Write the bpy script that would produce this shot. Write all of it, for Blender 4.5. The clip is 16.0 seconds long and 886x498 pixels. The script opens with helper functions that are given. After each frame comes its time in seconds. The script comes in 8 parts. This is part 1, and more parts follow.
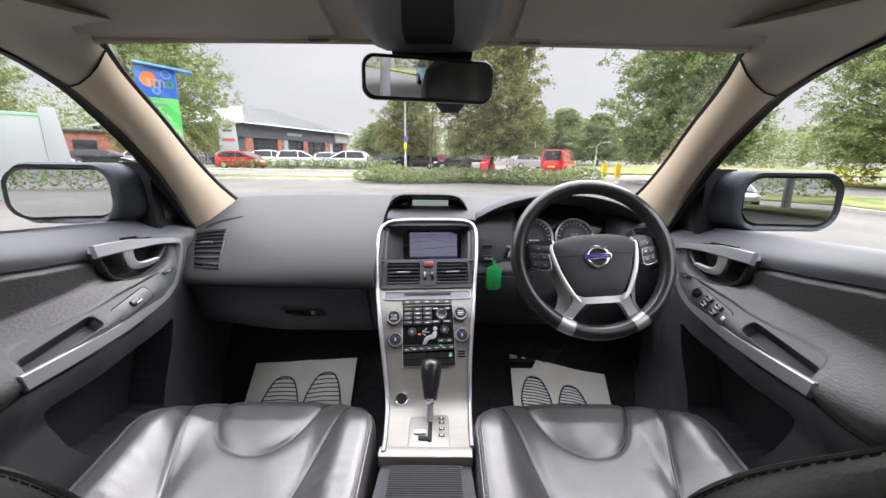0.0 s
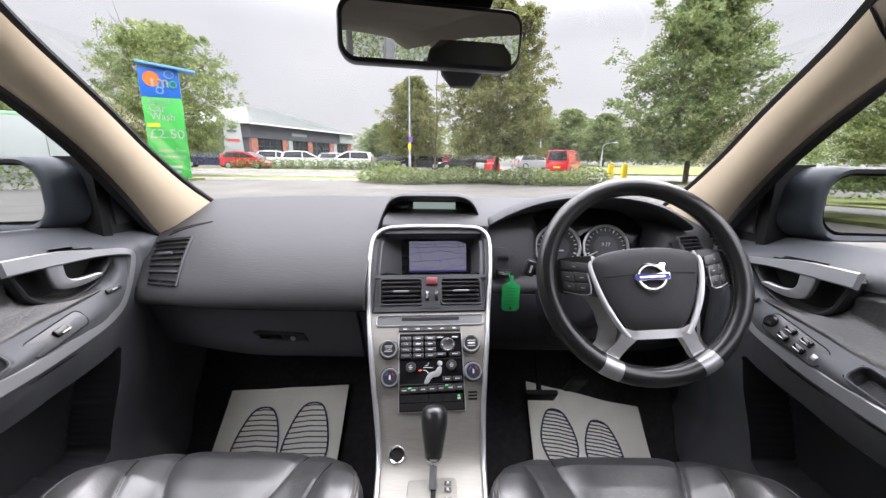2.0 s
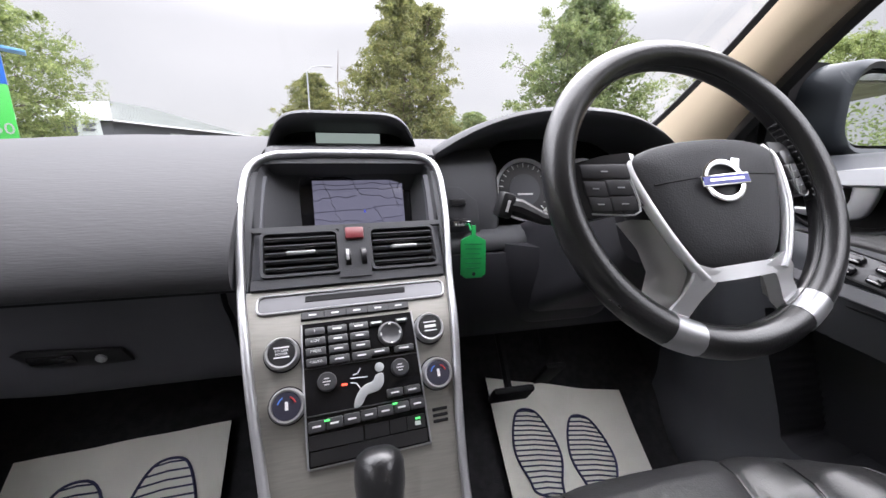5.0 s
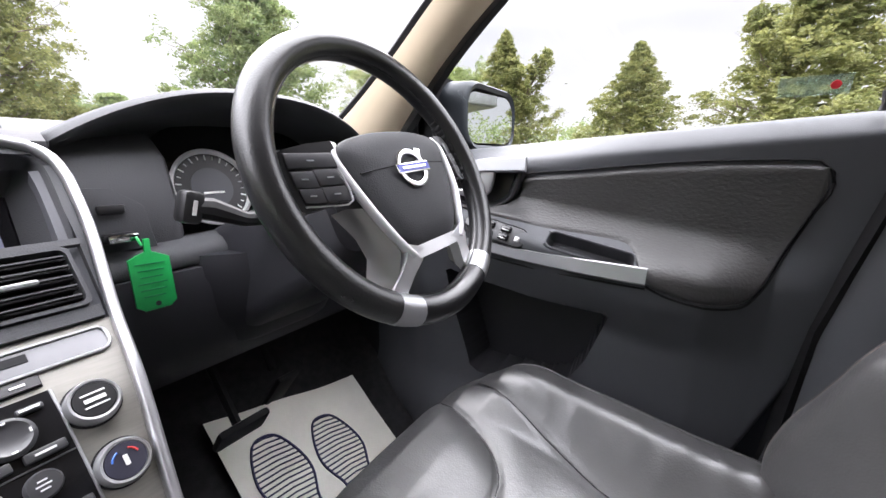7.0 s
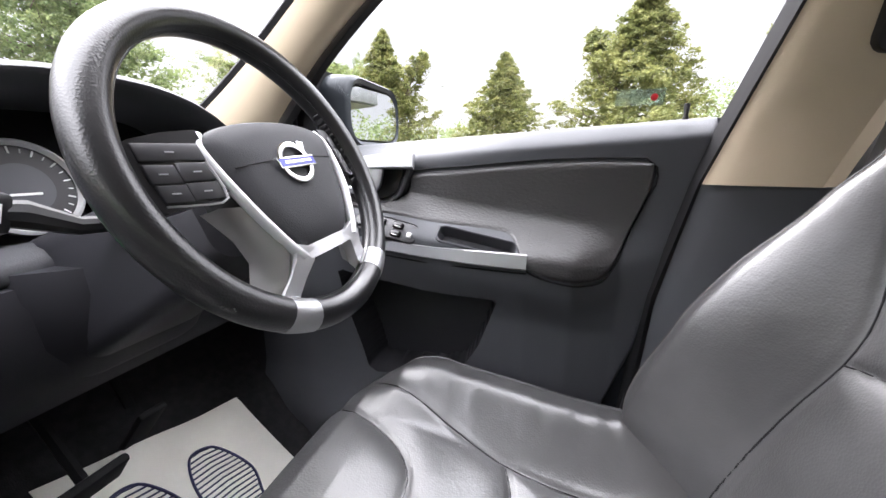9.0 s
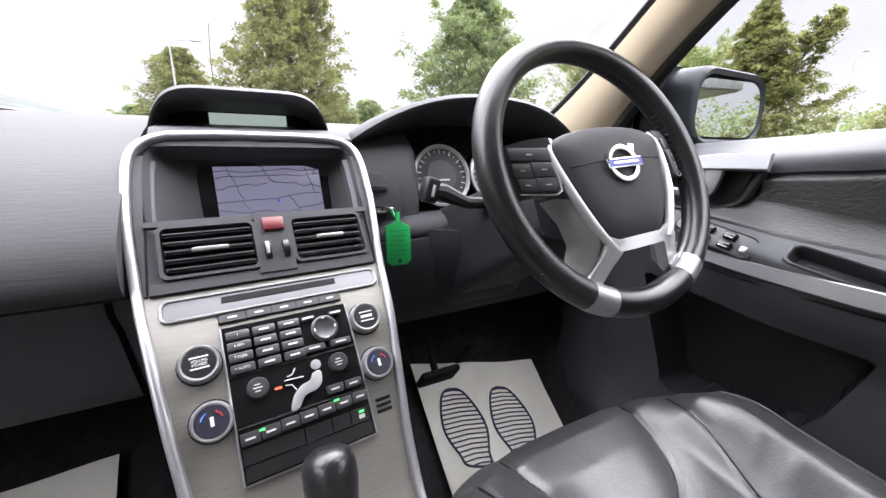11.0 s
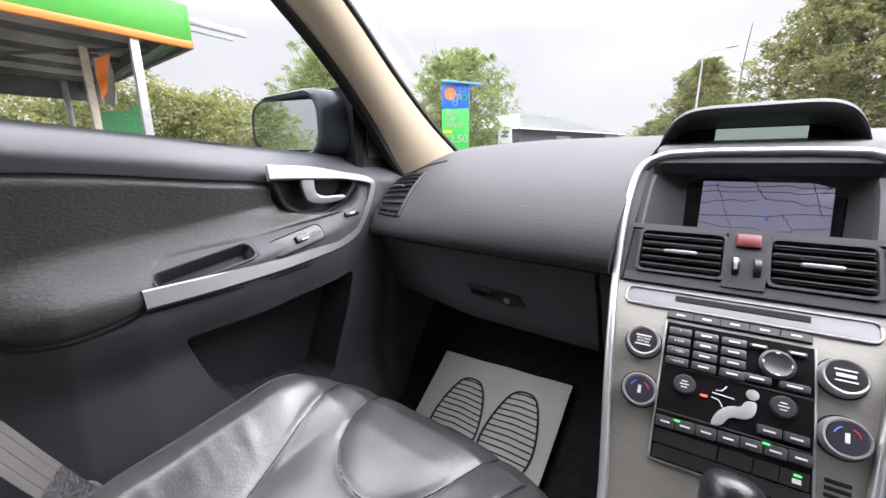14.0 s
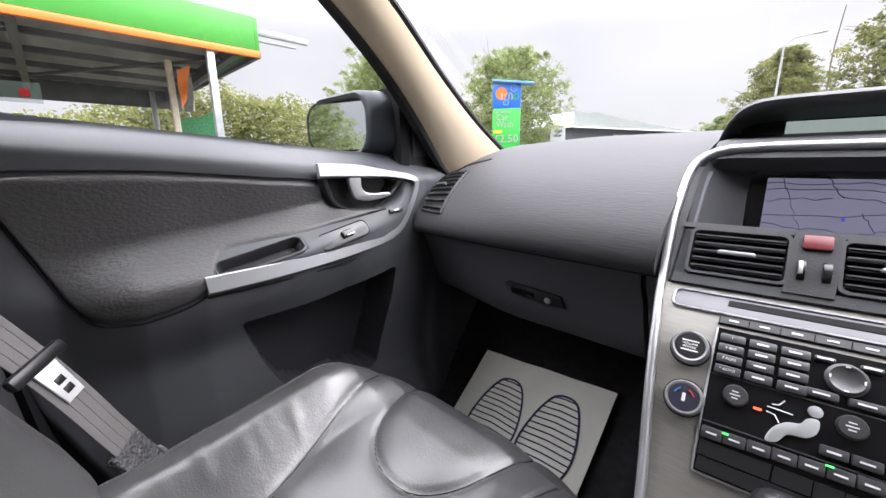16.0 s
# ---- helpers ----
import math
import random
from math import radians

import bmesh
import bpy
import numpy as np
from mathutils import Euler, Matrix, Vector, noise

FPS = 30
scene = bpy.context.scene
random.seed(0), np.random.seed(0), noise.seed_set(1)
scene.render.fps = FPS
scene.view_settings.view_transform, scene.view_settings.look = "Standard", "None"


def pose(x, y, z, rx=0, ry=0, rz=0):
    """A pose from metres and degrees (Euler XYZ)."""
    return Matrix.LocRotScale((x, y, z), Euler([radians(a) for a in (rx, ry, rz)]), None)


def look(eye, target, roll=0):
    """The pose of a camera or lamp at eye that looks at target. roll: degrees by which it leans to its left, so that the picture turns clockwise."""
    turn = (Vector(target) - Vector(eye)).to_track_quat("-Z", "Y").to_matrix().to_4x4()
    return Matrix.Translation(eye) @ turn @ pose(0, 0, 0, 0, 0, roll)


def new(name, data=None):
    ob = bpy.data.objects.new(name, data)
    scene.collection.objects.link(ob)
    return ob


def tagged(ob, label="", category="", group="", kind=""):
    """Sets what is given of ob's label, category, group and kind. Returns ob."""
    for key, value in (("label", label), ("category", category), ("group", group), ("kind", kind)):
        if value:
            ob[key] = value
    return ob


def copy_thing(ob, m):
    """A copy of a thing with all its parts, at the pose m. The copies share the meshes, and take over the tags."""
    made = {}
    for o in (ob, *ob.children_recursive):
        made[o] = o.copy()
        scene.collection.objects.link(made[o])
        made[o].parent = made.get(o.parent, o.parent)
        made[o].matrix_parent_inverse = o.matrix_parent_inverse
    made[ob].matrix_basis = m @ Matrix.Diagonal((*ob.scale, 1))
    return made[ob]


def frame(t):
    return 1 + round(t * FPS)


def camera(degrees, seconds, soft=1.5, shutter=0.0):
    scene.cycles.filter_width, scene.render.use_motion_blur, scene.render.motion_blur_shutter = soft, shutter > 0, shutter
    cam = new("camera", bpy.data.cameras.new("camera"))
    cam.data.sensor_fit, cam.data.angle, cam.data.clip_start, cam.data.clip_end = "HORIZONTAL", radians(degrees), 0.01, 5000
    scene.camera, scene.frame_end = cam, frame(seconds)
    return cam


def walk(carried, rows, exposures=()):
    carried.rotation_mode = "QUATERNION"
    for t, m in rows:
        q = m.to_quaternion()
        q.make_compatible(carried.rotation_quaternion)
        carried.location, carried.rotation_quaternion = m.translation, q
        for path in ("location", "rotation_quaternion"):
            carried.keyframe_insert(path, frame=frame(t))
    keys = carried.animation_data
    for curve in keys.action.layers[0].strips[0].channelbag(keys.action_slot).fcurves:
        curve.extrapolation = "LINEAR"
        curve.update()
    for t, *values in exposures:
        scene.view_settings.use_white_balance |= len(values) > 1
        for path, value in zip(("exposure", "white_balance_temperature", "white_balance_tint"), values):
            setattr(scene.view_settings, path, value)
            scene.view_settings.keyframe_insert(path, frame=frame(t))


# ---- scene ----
cam = camera(98.7, 16.0)
PATH = [
    (0, (0.029, 0.057, 1.278), (0.044, 2.002, 0.815), 0.7),
    (0.5, (0.017, 0.058, 1.272), (0.027, 2.003, 0.809), 0.7),
    (1, (0.022, 0.06, 1.273), (0.022, 2.005, 0.809), 0.7),
    (1.5, (0.018, 0.122, 1.266), (0.01, 2.067, 0.802), 0.6),
    (2, (0.025, 0.238, 1.263), (0.018, 2.184, 0.803), 0.7),
    (2.5, (0.02, 0.362, 1.238), (0.013, 2.308, 0.779), 0.4),
    (3, (0.016, 0.467, 1.154), (0.022, 2.413, 0.694), 0.3),
    (3.2, (0.007, 0.483, 1.134), (0.018, 2.429, 0.675), 0.3),
    (4.3, (0.001, 0.508, 1.107), (0.025, 2.457, 0.666), 0.2),
    (4.8, (0.001, 0.513, 1.103), (0.305, 2.438, 0.656), 0.1),
    (5.3, (0.0, 0.518, 1.099), (0.648, 2.359, 0.659), 0.0),
    (5.5, (-0.001, 0.526, 1.099), (0.792, 2.307, 0.654), -0.1),
    (6, (0.001, 0.537, 1.098), (1.118, 2.134, 0.647), -0.1),
    (6.5, (0.006, 0.545, 1.097), (1.4, 1.905, 0.64), -0.1),
    (7, (0.012, 0.553, 1.094), (1.637, 1.623, 0.631), -0.1),
    (7.5, (0.019, 0.558, 1.092), (1.815, 1.302, 0.623), -0.1),
    (8, (0.028, 0.561, 1.088), (1.93, 0.958, 0.613), -0.1),
    (8.2, (0.028, 0.561, 1.088), (1.949, 0.849, 0.611), 0.0),
    (8.4, (0.029, 0.563, 1.089), (1.958, 0.803, 0.618), 0.1),
    (8.7, (0.022, 0.562, 1.089), (1.933, 0.916, 0.619), 0.2),
    (9.5, (-0.002, 0.554, 1.090), (1.715, 1.467, 0.623), 0.5),
    (10.3, (-0.012, 0.544, 1.092), (1.310, 1.965, 0.598), 0.9),
    (10.5, (-0.022, 0.542, 1.093), (1.21, 2.041, 0.608), 1.0),
    (11, (-0.031, 0.528, 1.094), (0.884, 2.237, 0.602), 0.4),
    (11.5, (-0.039, 0.515, 1.096), (0.546, 2.366, 0.613), 0.6),
    (12, (-0.039, 0.503, 1.098), (0.176, 2.433, 0.618), 0.3),
    (12.5, (-0.037, 0.491, 1.1), (-0.191, 2.428, 0.626), 0.1),
    (13, (-0.034, 0.478, 1.103), (-0.556, 2.351, 0.635), -0.1),
    (13.5, (-0.027, 0.469, 1.103), (-0.897, 2.21, 0.642), -0.2),
    (14, (-0.02, 0.459, 1.103), (-1.203, 2.007, 0.651), -0.2),
    (14.5, (-0.013, 0.451, 1.103), (-1.469, 1.747, 0.659), -0.2),
    (15, (0.002, 0.448, 1.103), (-1.642, 1.499, 0.667), -0.4),
    (15.5, (-0.002, 0.454, 1.1), (-1.597, 1.577, 0.66), -0.5),
    (16, (-0.006, 0.463, 1.098), (-1.378, 1.848, 0.65), -0.5),
]
walk(cam, [(t, look(eye, target, roll)) for t, eye, target, roll in PATH], [(t, v, 6380, 18.3) for t, v in ((0.0, 0.94), (1.5, 0.96), (2.5, 1.0), (5.5, 1.06), (7.0, 1.42), (8.0, 1.7), (9.2, 1.7), (10.5, 1.42), (11.5, 1.34), (12.5, 1.34), (13.5, 1.18), (15.0, 1.15), (16.0, 1.15))])

# ---- world, sun ----
world = bpy.data.worlds.new("overcast_sky")
scene.world = world
world.use_nodes = True
wn, wl = world.node_tree.nodes, world.node_tree.links
wn.clear()
w_out = wn.new("ShaderNodeOutputWorld")
w_bg = wn.new("ShaderNodeBackground")
w_sky = wn.new("ShaderNodeTexSky")
w_sky.sky_type, w_sky.sun_disc = "NISHITA", False
w_sky.sun_elevation, w_sky.sun_rotation = radians(48), radians(0)
w_co = wn.new("ShaderNodeTexCoord")
w_map = wn.new("ShaderNodeMapping")
w_map.inputs["Scale"].default_value = (1.0, 1.0, 2.6)
w_noise = wn.new("ShaderNodeTexNoise")
w_noise.inputs["Scale"].default_value, w_noise.inputs["Detail"].default_value = 1.7, 6.0
w_ramp = wn.new("ShaderNodeValToRGB")
w_ramp.color_ramp.elements[0].position, w_ramp.color_ramp.elements[1].position = 0.32, 0.7
w_ramp.color_ramp.elements[0].color = (6.7, 6.8, 6.95, 1)
w_ramp.color_ramp.elements[1].color = (8.8, 8.8, 8.8, 1)
w_mix = wn.new("ShaderNodeMix")
w_mix.data_type = "RGBA"
w_mix.inputs["Factor"].default_value = 0.93
wl.new(w_co.outputs["Generated"], w_map.inputs["Vector"])
wl.new(w_map.outputs["Vector"], w_noise.inputs["Vector"])
wl.new(w_noise.outputs["Fac"], w_ramp.inputs["Fac"])
wl.new(w_sky.outputs["Color"], w_mix.inputs["A"])
wl.new(w_ramp.outputs["Color"], w_mix.inputs["B"])
# an overcast sky is brighter towards the zenith
w_sep = wn.new("ShaderNodeSeparateXYZ")
w_rise = wn.new("ShaderNodeMapRange")
w_rise.interpolation_type = "SMOOTHSTEP"
w_rise.inputs["From Min"].default_value, w_rise.inputs["From Max"].default_value = 0.26, 0.80
w_rise.inputs["To Min"].default_value, w_rise.inputs["To Max"].default_value = 0.44, 4.9
w_mul = wn.new("ShaderNodeVectorMath")
w_mul.operation = "SCALE"
wl.new(w_co.outputs["Generated"], w_sep.inputs["Vector"])
wl.new(w_sep.outputs["Z"], w_rise.inputs["Value"])
wl.new(w_mix.outputs["Result"], w_mul.inputs[0])
wl.new(w_rise.outputs["Result"], w_mul.inputs["Scale"])
wl.new(w_mul.outputs["Vector"], w_bg.inputs["Color"])
w_bg.inputs["Strength"].default_value = 0.125
wl.new(w_bg.outputs["Background"], w_out.inputs["Surface"])

sun = new("sun", bpy.data.lights.new("sun", "SUN"))
sun.data.energy, sun.data.angle, sun.data.color = 1.8, radians(55), (1.0, 0.98, 0.95)
sun.matrix_world = look((17, 22, 30), (0, 0, 0))


# ---- materials ----
def material(name, base, rough=0.5, metal=0.0, var=0.12, scale=6.0, bump=0.0, bump_scale=200.0, tint=None, coat=0.0, detail=4.0,
             rough_var=0.0, voronoi=False, stretch=None, distance=0.001, emission=None, emit=0.0, spec=0.5, island=0.0):
    """A surface with a slow change of tone, a fine relief and uneven gloss."""
    m = bpy.data.materials.new(name)
    m.use_nodes = True
    n, l = m.node_tree.nodes, m.node_tree.links
    b = n["Principled BSDF"]
    co = n.new("ShaderNodeTexCoord")
    src = co.outputs["Object"]
    if stretch:
        mp = n.new("ShaderNodeMapping")
        mp.inputs["Scale"].default_value = stretch
        l.new(src, mp.inputs["Vector"])
        src = mp.outputs["Vector"]
    no = n.new("ShaderNodeTexNoise")
    no.inputs["Scale"].default_value, no.inputs["Detail"].default_value = scale, detail
    l.new(src, no.inputs["Vector"])
    ramp = n.new("ShaderNodeValToRGB")
    other = tint if tint else tuple(min(1, c * (1 + var)) for c in base)
    ramp.color_ramp.elements[0].position, ramp.color_ramp.elements[1].position = 0.35, 0.65
    ramp.color_ramp.elements[0].color = (*[c * (1 - var) for c in base], 1)
    ramp.color_ramp.elements[1].color = (*other, 1)
    l.new(no.outputs["Fac"], ramp.inputs["Fac"])
    colour = ramp.outputs["Color"]
    if island:
        geo = n.new("ShaderNodeNewGeometry")
        hsv = n.new("ShaderNodeHueSaturation")
        mr = n.new("ShaderNodeMapRange")
        mr.inputs["To Min"].default_value, mr.inputs["To Max"].default_value = 1 - island, 1 + island
        l.new(geo.outputs["Random Per Island"], mr.inputs["Value"])
        l.new(mr.outputs["Result"], hsv.inputs["Value"])
        l.new(colour, hsv.inputs["Color"])
        colour = hsv.outputs["Color"]
    l.new(colour, b.inputs["Base Color"])
    b.inputs["Roughness"].default_value, b.inputs["Metallic"].default_value = rough, metal
    b.inputs["Coat Weight"].default_value, b.inputs["Specular IOR Level"].default_value = coat, spec
    if rough_var:
        mr = n.new("ShaderNodeMapRange")
        mr.inputs["To Min"].default_value, mr.inputs["To Max"].default_value = rough - rough_var, rough + rough_var
        n2 = n.new("ShaderNodeTexNoise")
        n2.inputs["Scale"].default_value, n2.inputs["Detail"].default_value = scale * 3.1, 5.0
        l.new(src, n2.inputs["Vector"])
        l.new(n2.outputs["Fac"], mr.inputs["Value"])
        l.new(mr.outputs["Result"], b.inputs["Roughness"])
    if bump:
        if voronoi:
            t = n.new("ShaderNodeTexVoronoi")
            out = t.outputs["Distance"]
        else:
            t = n.new("ShaderNodeTexNoise")
            t.inputs["Detail"].default_value = 3.0
            out = t.outputs["Fac"]
        t.inputs["Scale"].default_value = bump_scale
        l.new(src, t.inputs["Vector"])
        bp = n.new("ShaderNodeBump")
        bp.inputs["Strength"].default_value, bp.inputs["Distance"].default_value = bump, distance
        l.new(out, bp.inputs["Height"])
        l.new(bp.outputs["Normal"], b.inputs["Normal"])
    if emission:
        b.inputs["Emission Color"].default_value, b.inputs["Emission Strength"].default_value = (*emission, 1), emit
    return m


def pane(name, tint=(0.96, 0.98, 0.97)):
    """Thin clear glass: light passes straight on, and the surface mirrors by Fresnel."""
    m = bpy.data.materials.new(name)
    m.use_nodes = True
    n, l = m.node_tree.nodes, m.node_tree.links
    n.remove(n["Principled BSDF"])
    tr, gl, lw, pw, ma, mx = (n.new(k) for k in ("ShaderNodeBsdfTransparent", "ShaderNodeBsdfGlossy", "ShaderNodeLayerWeight", "ShaderNodeMath", "ShaderNodeMath", "ShaderNodeMixShader"))
    tr.inputs["Color"].default_value = (*tint, 1)
    gl.inputs["Roughness"].default_value = 0.0
    lw.inputs["Blend"].default_value = 0.5
    pw.operation, ma.operation = "POWER", "MULTIPLY_ADD"
    pw.inputs[1].default_value = 5.0
    ma.inputs[1].default_value, ma.inputs[2].default_value = 0.8, 0.045
    l.new(lw.outputs["Facing"], pw.inputs[0])
    l.new(pw.outputs[0], ma.inputs[0])
    l.new(ma.outputs[0], mx.inputs["Fac"])
    l.new(tr.outputs["BSDF"], mx.inputs[1])
    l.new(gl.outputs["BSDF"], mx.inputs[2])
    l.new(mx.outputs["Shader"], n["Material Output"].inputs["Surface"])
    return m


M_LEATHER = material("black_leather", (0.047, 0.047, 0.048), 0.42, var=0.20, scale=7, bump=0.22, bump_scale=380, voronoi=True, rough_var=0.10, spec=0.75, coat=0.60)
M_LEATHER.node_tree.nodes["Principled BSDF"].inputs["Coat Roughness"].default_value = 0.27
# slow creases under the fine grain of the hide
n_, l_ = M_LEATHER.node_tree.nodes, M_LEATHER.node_tree.links
fold, crumple = n_.new("ShaderNodeTexNoise"), n_.new("ShaderNodeBump")
fold.inputs["Scale"].default_value, fold.inputs["Detail"].default_value, fold.inputs["Distortion"].default_value = 34.0, 2.0, 0.6
crumple.inputs["Strength"].default_value, crumple.inputs["Distance"].default_value = 0.20, 0.003
l_.new(n_["Texture Coordinate"].outputs["Object"], fold.inputs["Vector"])
l_.new(fold.outputs["Fac"], crumple.inputs["Height"])
l_.new(crumple.outputs["Normal"], n_["Bump"].inputs["Normal"])
l_.new(crumple.outputs["Normal"], n_["Principled BSDF"].inputs["Coat Normal"])
M_GRIP = material("wheel_leather", (0.012, 0.012, 0.013), 0.30, spec=0.55, coat=0.15, var=0.15, scale=8, bump=0.15, bump_scale=500, voronoi=True, rough_var=0.06)
M_THREAD = material("black_thread", (0.035, 0.035, 0.036), 0.7)
M_STITCH = material("stitching", (0.16, 0.13, 0.11), 0.8)
M_DASH = material("charcoal_soft_plastic", (0.054, 0.055, 0.059), 0.62, spec=0.22, var=0.06, scale=3, bump=0.35, bump_scale=600, voronoi=True, distance=0.0006)
M_PAD = material("grained_dash_skin", (0.043, 0.043, 0.046), 0.62, spec=0.25, var=0.02, scale=60, stretch=(0.25, 1, 2.4), bump=0.4, bump_scale=210, distance=0.0009)
M_DOOR = material("charcoal_door_plastic", (0.064, 0.067, 0.074), 0.52, spec=0.36, var=0.06, scale=3, bump=0.25, bump_scale=700, voronoi=True, distance=0.0005)
M_INSERT = material("dark_leather_insert", (0.044, 0.043, 0.043), 0.44, var=0.12, scale=6, stretch=(1, 0.6, 1), bump=0.55, bump_scale=230, distance=0.0022, rough_var=0.06)
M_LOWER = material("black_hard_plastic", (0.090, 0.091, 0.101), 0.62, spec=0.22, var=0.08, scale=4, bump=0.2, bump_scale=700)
M_BLACK = material("satin_black_plastic", (0.012, 0.012, 0.013), 0.35, var=0.1, scale=8)
M_GLOSS = material("piano_black", (0.008, 0.008, 0.009), 0.12, var=0.1, scale=8)
M_RUBBER = material("black_rubber", (0.013, 0.013, 0.014), 0.7, spec=0.18, var=0.1, scale=20)
M_CARPET = material("black_carpet", (0.017, 0.017, 0.019), 0.95, var=0.3, scale=60, bump=0.8, bump_scale=500)
M_SILVER = material("satin_silver", (0.40, 0.405, 0.415), 0.36, metal=0.72, var=0.04, scale=5, rough_var=0.05)
M_STRIP = material("satin_door_strip", (0.31, 0.315, 0.325), 0.38, metal=0.68, var=0.04, scale=5, rough_var=0.05)
M_RING = material("bright_satin_metal", (0.72, 0.725, 0.735), 0.33, metal=0.4, var=0.03)
# lower plastic darkened: the shade in the driver's footwell is in this colour
M_LOWER_DARK = material("darkened_lower_plastic", (0.020, 0.020, 0.024), 0.55, spec=0.3, var=0.08, scale=4, bump=0.2, bump_scale=700)
M_KEYCAP = material("dark_grey_keycap", (0.040, 0.040, 0.043), 0.35)
M_ALU = material("brushed_aluminium", (0.235, 0.226, 0.205), 0.46, metal=0.5, var=0.06, scale=9, stretch=(2, 60, 60), bump=0.12, bump_scale=30, rough_var=0.06)
M_CHROME = material("chrome", (0.75, 0.75, 0.76), 0.1, metal=1.0, var=0.02)
M_CREAM = material("beige_trim", (0.64, 0.53, 0.38), 0.75, var=0.05, scale=4, bump=0.3, bump_scale=500)
M_HEAD = material("beige_headliner", (0.50, 0.44, 0.36), 0.95, var=0.06, scale=5, bump=0.4, bump_scale=700)
M_PAPER = material("white_paper", (0.88, 0.865, 0.79), 0.8, var=0.05, scale=7, bump=0.25, bump_scale=30, distance=0.002)
M_INK = material("blue_black_ink", (0.035, 0.035, 0.10), 0.7)
M_GREEN_TAG = material("green_plastic_tag", (0.005, 0.30, 0.07), 0.4, var=0.1, scale=40)
M_GLASS = pane("clear_glass")
M_FLANK = material("dark_brushed_metal", (0.36, 0.355, 0.35), 0.36, metal=0.8, var=0.06, scale=9, rough_var=0.05)
M_MIRROR = material("mirror_silver", (0.58, 0.60, 0.61), 0.01, metal=1.0, var=0.01)
M_BELT = material("grey_webbing", (0.115, 0.110, 0.108), 0.7, var=0.05, scale=12, bump=0.5, bump_scale=500)
M_WEAVE = material("coarse_black_weave", (0.05, 0.05, 0.052), 0.6, var=0.4, scale=180, bump=1.0, bump_scale=230, voronoi=True, distance=0.003)
M_TARMAC = material("asphalt", (0.085, 0.080, 0.070), 0.85, var=0.18, scale=0.6, bump=0.6, bump_scale=60, distance=0.01, detail=8)
M_ROAD = material("worn_road", (0.115, 0.110, 0.102), 0.85, var=0.12, scale=0.4, bump=0.5, bump_scale=60, distance=0.01, detail=8)
M_GRASS = material("mown_grass", (0.095, 0.14, 0.025), 0.95, var=0.35, scale=1.2, tint=(0.18, 0.19, 0.05), bump=0.9, bump_scale=40, distance=0.05, detail=8)
M_BARK = material("grey_bark", (0.12, 0.095, 0.07), 0.9, var=0.3, scale=12, bump=0.9, bump_scale=30, distance=0.02, stretch=(1, 1, 0.25))


def leaf_material(name, a, b_, island=0.28):
    m = material(name, a, 0.6, var=0.2, scale=1.4, tint=b_, island=island, detail=3, spec=0.3)
    n, l = m.node_tree.nodes, m.node_tree.links
    b = n["Principled BSDF"]
    tl, mx = n.new("ShaderNodeBsdfTranslucent"), n.new("ShaderNodeMixShader")
    mx.inputs["Fac"].default_value = 0.50
    src = b.inputs["Base Color"].links[0].from_socket
    l.new(src, tl.inputs["Color"])
    l.new(b.outputs["BSDF"], mx.inputs[1])
    l.new(tl.outputs["BSDF"], mx.inputs[2])
    l.new(mx.outputs["Shader"], n["Material Output"].inputs["Surface"])
    return m


M_LEAF = leaf_material("green_leaves", (0.165, 0.220, 0.080), (0.265, 0.310, 0.120))
M_LEAF_Y = leaf_material("yellowing_leaves", (0.150, 0.172, 0.058), (0.240, 0.245, 0.090))
M_LEAF_D = leaf_material("dark_leaves", (0.150, 0.208, 0.082), (0.240, 0.285, 0.118))


# ---- mesh tools ----
def thing(name, at=(0, 0, 0), label="", category="", group="", kind=""):
    e = new(name)
    e.empty_display_size = 0.05
    e.matrix_basis = Matrix.Translation(at)
    e["base"] = at
    return tagged(e, label, category, group, kind)


def base_of(ob):
    while ob is not None:
        if "base" in ob:
            return Vector(ob["base"])
        ob = ob.parent
    return Vector((0, 0, 0))


def part(name, bm, mat, parent=None, label="", sharp=35, flip=False, recalc=True):
    """One mesh object under a thing or a part; places are in the world."""
    if recalc:
        bmesh.ops.recalc_face_normals(bm, faces=bm.faces)
    me = bpy.data.meshes.new(name)
    if parent is not None:
        bm.transform(Matrix.Translation(-base_of(parent)))
    bm.to_mesh(me)
    bm.free()
    mats = mat if isinstance(mat, (list, tuple)) else [mat]
    for k in mats:
        me.materials.append(k)
    me.shade_smooth()
    if sharp < 180:
        me.set_sharp_from_angle(angle=radians(sharp))
    ob = new(name, me)
    ob.parent = parent
    return tagged(ob, label)


def box(size, m=None, bevel=0.0, seg=2, bm=None):
    out = bmesh.new()
    bmesh.ops.create_cube(out, size=1.0)
    bmesh.ops.scale(out, vec=size, verts=out.verts)
    if bevel:
        bmesh.ops.bevel(out, geom=out.edges, offset=bevel, segments=seg, affect="EDGES", profile=0.5)
    if m is not None:
        out.transform(m)
    return joined(bm, out)


def joined(bm, extra):
    if bm is None:
        return extra
    me = bpy.data.meshes.new("join")
    extra.to_mesh(me)
    extra.free()
    bm.from_mesh(me)
    bpy.data.meshes.remove(me)
    return bm


